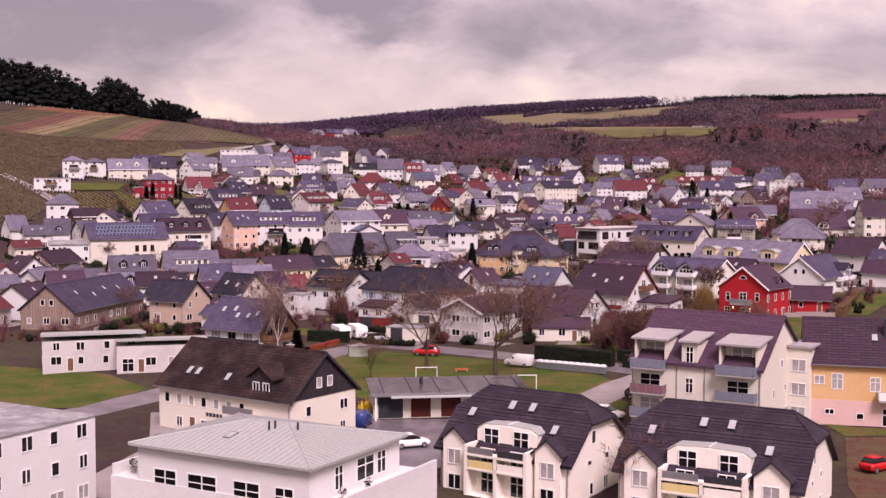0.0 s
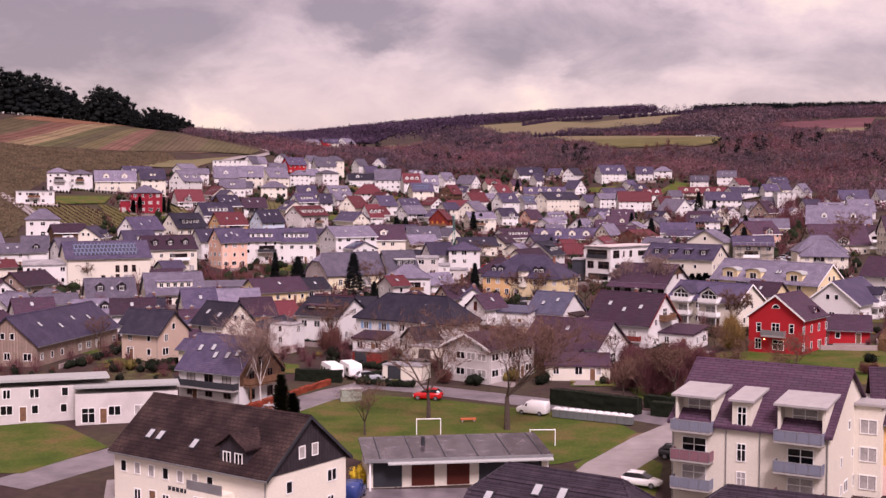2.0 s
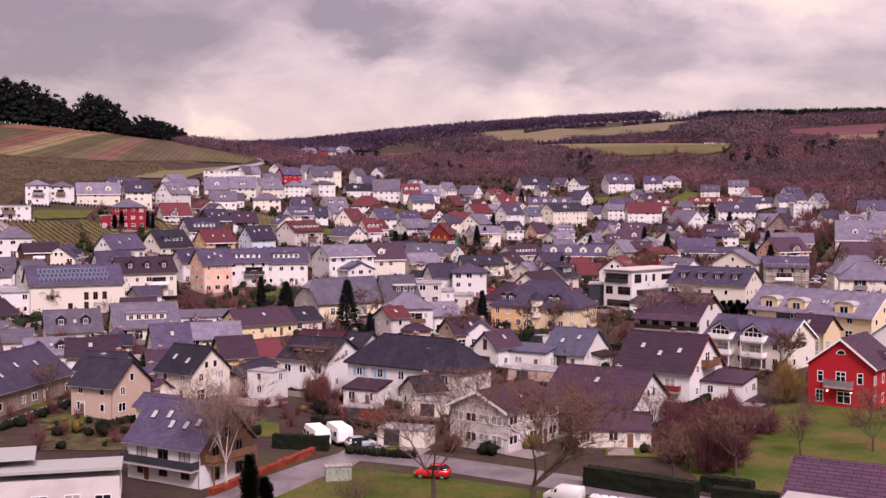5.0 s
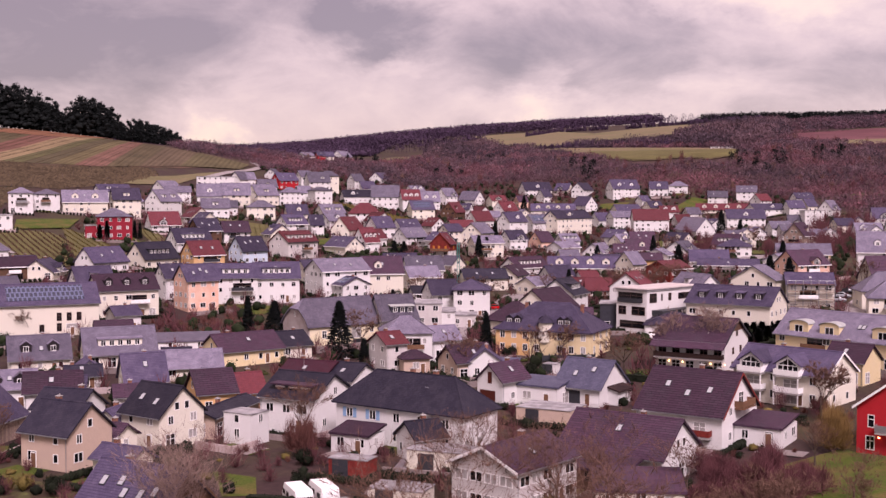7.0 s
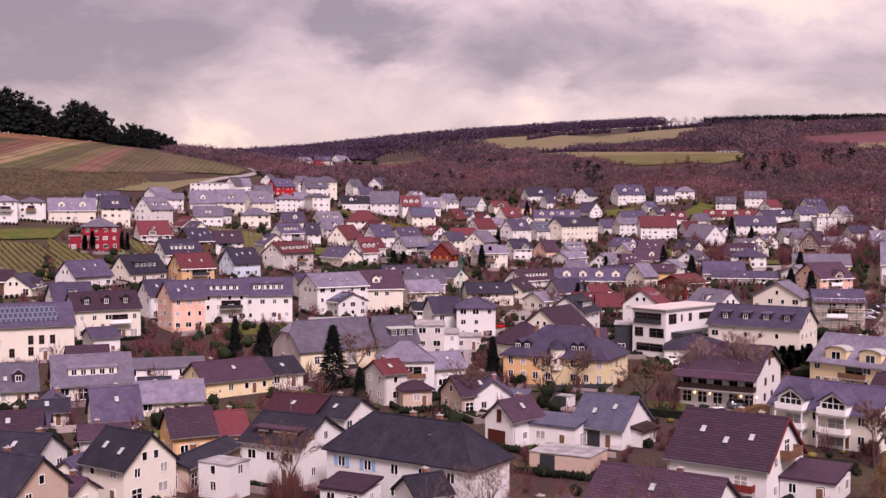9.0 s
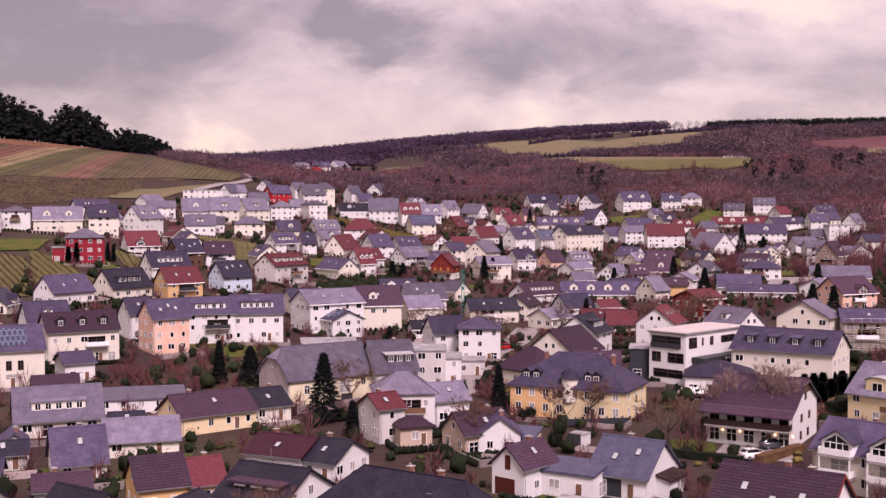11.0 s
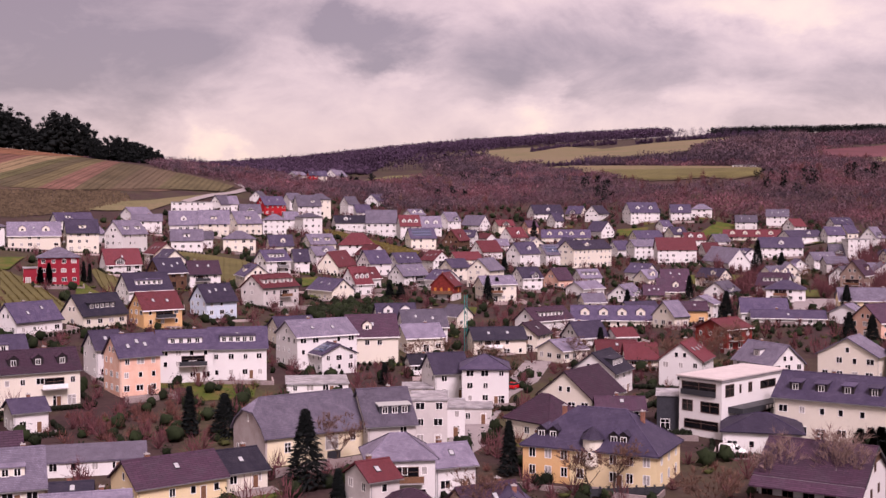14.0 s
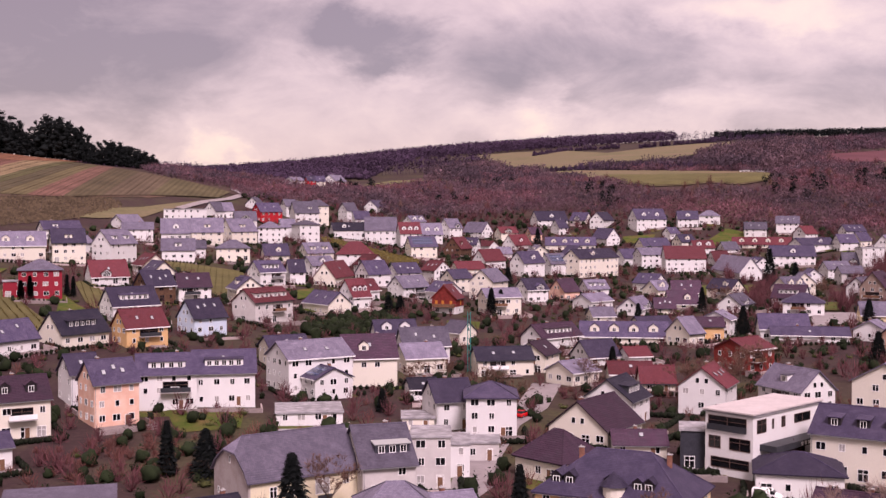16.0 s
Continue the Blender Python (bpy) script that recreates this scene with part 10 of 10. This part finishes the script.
EDGE = [(-110, 855), (20, 895), (130, 895), (230, 835), (240, 860), (190, 892), (110, 938), (30, 942), (-60, 938), (-128, 908)]
patch("leaf_litter", [(-190, 945), (-128, 900), (-60, 930), (30, 935), (110, 930), (190, 885), (240, 850), (330, 870), (400, 960), (440, 1180), (320, 1140), (235, 1020), (105, 1060), (-10, 1110), (-60, 1030), (-130, 1030)], material("leaf_litter", (0.062, 0.034, 0.036), 0.95, vary=0.35, scale=0.03, fine=0.6, bump=0.3, tint=(0.045, 0.032, 0.022)), 0.4, "brown leaf litter under the hillside scrub", "slope", 14)


def hedgerow(line, label, seed):
    rng = np.random.default_rng(seed)
    c = []
    for (ax, ay), (bx, by) in zip(line, line[1:]):
        n = int(math.hypot(bx - ax, by - ay) / 1.7)
        for t in np.arange(n) / n:
            if noise.noise((ax + (bx - ax) * t * 0.6, ay * 0.05, seed)) > -0.6:
                x, y = ax + (bx - ax) * t + rng.normal(0, 2.0), ay + (by - ay) * t + rng.normal(0, 2.0)
                c.append((x, y, ground(x, y) + 0.5))
    v, f = cloud_of_twigs(c, 3.2 * rng.uniform(0.6, 1.4, len(c)), 5.5 * rng.uniform(0.5, 1.5, len(c)), 60, 0.4, rng)
    return tagged(new("hedgerow", stuff_mesh("hedgerow", v, f, WOODS)), label, "hedgerow", kind="stuff")


hedgerow([(105, 1560), (150, 1640), (215, 1600)], "bare hedgerow between the plateau meadows", 1)
hedgerow([(230, 1560), (300, 1580), (345, 1640), (440, 1700)], "bare hedgerow along the upper meadow", 2)
hedgerow([(92, 1185), (120, 1180), (170, 1118), (238, 1062)], "bare hedgerow above the vineyard", 4)


# gardens between the houses
def gardens(poly, spacing, radius, tall, count, size, mat, label, keep=0.6, heart=0.8):
    c = np.array([p for p in scatter(poly, spacing) if RNG.random() < keep and not built_on(p[0], p[1], 0.3) and not any(inside(p[0], p[1], q) for q in OPEN)])
    k = RNG.uniform(0.5, 1.4, len(c))
    if mat.name in ("rusty_twigs", "mauve_twigs"):
        v, f = cloud_of_twigs(c, radius * k, tall * k * 0.95, int(count * 1.2), size * 0.45, RNG)
        return tagged(new("garden_shrubs", stuff_mesh("garden_shrubs", v, f, mat)), label, "shrubs", kind="stuff")
    cv, cf = shrub_masses(c, radius * k * heart, tall * k * heart, RNG, 2)
    v, f = cloud_of_flakes(c, radius * k, tall * k, count, size, RNG)
    v, f = np.vstack([cv, v]), np.vstack([cf, f + len(cv)])
    return tagged(new("garden_shrubs", stuff_mesh("garden_shrubs", v, f, mat)), label, "shrubs", kind="stuff")


TOWN_POLY = [(-115, 270), (-40, 262), (30, 285), (95, 300), (160, 470), (235, 770), (230, 840), (130, 900), (20, 900), (-110, 860), (-170, 690), (-150, 560), (-120, 430)]
EVERGREEN = material("dark_green_leaves", (0.012, 0.018, 0.007), 0.9, vary=0.35, scale=0.4, bump=0, island=0.4)
GARDENGREEN = material("winter_green_leaves", (0.046, 0.050, 0.016), 0.9, vary=0.35, scale=0.4, bump=0, island=0.4)
gardens(TOWN_POLY, 5.5, 1.8, 2.8, 40, 0.14, RUST, "rusty bare garden shrubs", 0.24)
gardens(TOWN_POLY, 5.5, 1.6, 3.0, 46, 0.15, EVERGREEN, "dark evergreen garden shrubs", 0.44, 0.75)
gardens(TOWN_POLY, 6.0, 2.4, 4.6, 56, 0.17, MAUVE, "bare reddish garden trees and bushes", 0.34, 0.62)
gardens(TOWN_POLY, 6.5, 1.5, 1.1, 60, 0.13, GARDENGREEN, "low green winter gardens", 0.22, 0.6)
gardens([(-43, 509), (-42, 533), (-22, 552), (-10, 527), (-16, 512), (-38, 496)], 3.0, 2.0, 4.0, 70, 0.17, EVERGREEN, "thick dark evergreen hedge bank", 0.9)
gardens([(-60.5, 377), (-54, 385), (-40, 352), (-53, 347), (-75, 350), (-80, 360)], 3.5, 1.6, 2.6, 70, 0.13, RUST, "overgrown terraced gardens", 0.7)
gardens([(122, 545), (152, 533), (206, 637), (246, 745), (228, 774), (180, 690)], 6.0, 3.2, 9.5, 150, 0.13, MAUVE, "tall bare copse beside the side street", 0.8)
gardens([(122, 545), (152, 533), (206, 637), (246, 745), (228, 774), (180, 690)], 9.0, 2.2, 6.0, 90, 0.16, EVERGREEN, "dark evergreens in the copse", 0.5)
gardens([(140, 760), (151, 739), (148, 673), (111, 561), (109, 614)], 6.0, 3.0, 6.5, 130, 0.16, MAUVE, "bare copse between the gardens", 0.8)
gardens(EDGE, 5.0, 2.2, 4.2, 60, 0.2, MAUVE, "bare bushes above the last gardens", 0.6)
gardens(EDGE, 6.0, 2.0, 3.4, 40, 0.2, EVERGREEN, "dark bushes above the last gardens", 0.35)
NEAR_POLY = [(-110, 215), (-62, 200), (-44, 206), (-20, 214), (-14, 224), (-2, 206), (28, 200), (34, 221), (56, 238), (80, 228), (100, 262), (95, 300), (30, 285), (-40, 262), (-115, 270)]
gardens(NEAR_POLY, 4.5, 0.9, 1.5, 130, 0.065, RUST, "rusty bare shrubs in the near gardens", 0.30)
gardens(NEAR_POLY, 4.5, 0.9, 1.6, 110, 0.07, HEDGE, "dark evergreen shrubs in the near gardens", 0.35)
gardens(NEAR_POLY, 5.0, 1.6, 3.2, 150, 0.06, MAUVE, "bare twiggy bushes in the near gardens", 0.50)
gardens(NEAR_POLY, 6.0, 0.8, 0.9, 90, 0.06, OLIVE, "olive winter perennials in the near gardens", 0.5)


def around_houses():
    """Clipped hedges, paved yards and bits of lawn beside the houses."""
    rng = random.Random(31)
    lines, sheets, walls = [], {"paving": ([], []), "grass": ([], [])}, Geo()
    for hx, hy, a, l, w in FOOT:
        if hy < 205:
            continue
        c, s = math.cos(a), math.sin(a)
        near = -1 if c > 0 else 1
        if rng.random() < 0.6:
            side, d = rng.choice((-1, 1)), rng.uniform(2.5, 5.0)
            run = [(u, near * (w + d)) for u in np.arange(-l, l, 0.7)] + [(side * (l + 0.5), near * (w + d - q)) for q in np.arange(0, d + w, 0.7)]
            lines += [(hx + u * c - v * s, hy + u * s + v * c) for u, v in run[:: 1 if hy < 420 else 2]]
        if rng.random() < 0.55 and hy > 225:
            d, side, tall = rng.uniform(3.0, 7.0), rng.choice((-1, 1)), rng.uniform(0.7, 1.5)
            for (u0, v0), (u1, v1) in (((-l, near * (w + d)), (l, near * (w + d))), ((side * l, near * (w + d)), (side * l, near * (w - 1)))):
                p, q = [(hx + u * c - v * s, hy + u * s + v * c) for u, v in ((u0, v0), (u1, v1))]
                if built_on(*p, -0.8) or built_on(*q, -0.8) or built_on((p[0] + q[0]) / 2, (p[1] + q[1]) / 2, -0.8):
                    continue
                run = Vector((q[0] - p[0], q[1] - p[1]))
                n = Vector((-run.y, run.x)).normalized() * 0.14
                ring = [(p[0] + n.x, p[1] + n.y), (p[0] - n.x, p[1] - n.y), (q[0] - n.x, q[1] - n.y), (q[0] + n.x, q[1] + n.y)]
                walls.add([(x, y, ground(x, y) + dz) for dz in (-0.4, tall) for x, y in ring], [(4, 5, 6, 7), (0, 1, 5, 4), (1, 2, 6, 5), (2, 3, 7, 6), (3, 0, 4, 7)])
        for key, chance in (("paving", 0.6), ("grass", 0.45)):
            if rng.random() < chance:
                u0, v0 = rng.uniform(-l, l * 0.2), w - 1.0
                du, dv = (rng.uniform(3, 7), rng.uniform(3, 5)) if key == "paving" else (rng.uniform(5, 9), rng.uniform(3, 6))
                vv, ff = sheets[key]
                n = len(vv)
                for i in range(4):
                    for j in range(4):
                        u, v = u0 + du * i / 3, near * (v0 + dv * j / 3)
                        x, y = hx + u * c - v * s, hy + u * s + v * c
                        vv.append((x, y, ground(x, y) + (0.13 if key == "paving" else 0.10) + (0.25 if hy > 450 else 0)))
                for i in range(3):
                    for j in range(3):
                        k = n + 4 * i + j
                        ff += [(k, k + 4, k + 5), (k, k + 5, k + 1)] if near > 0 else [(k, k + 5, k + 4), (k, k + 1, k + 5)]
    c = np.array([(x, y, ground(x, y)) for x, y in lines if not built_on(x, y, -0.6)])
    v, f = cloud_of_flakes(c, 0.5, 1.4, 8, 0.13, RNG)
    cv, cf = shrub_masses(c, 0.62, 1.4, RNG, 1)
    v, f = np.vstack([cv, v]), np.vstack([cf, f + len(cv)])
    tagged(new("garden_hedges", stuff_mesh("garden_hedges", v, f, HEDGE)), "clipped dark hedges round the gardens", "hedges", kind="stuff")
    tagged(new("garden_walls", walls.mesh("garden_walls", material("garden_wall_render", (0.34, 0.28, 0.27), 0.9, vary=0.25, scale=0.3, fine=4, bump=0.2, tint=(0.22, 0.17, 0.16), island=0.45))), "low rendered walls round the gardens", "walls", kind="stuff")
    tagged(new("paved_yards", stuff_mesh("paved_yards", *sheets["paving"], material("yard_paving", (0.24, 0.20, 0.19), 0.8, vary=0.25, scale=0.3, fine=5, bump=0.2, tint=(0.16, 0.14, 0.14)))), "grey paved yards beside the houses", "paving", kind="stuff")
    tagged(new("garden_lawns", stuff_mesh("garden_lawns", *sheets["grass"], GRASS)), "small green garden lawns", "lawns", kind="stuff")


around_houses()
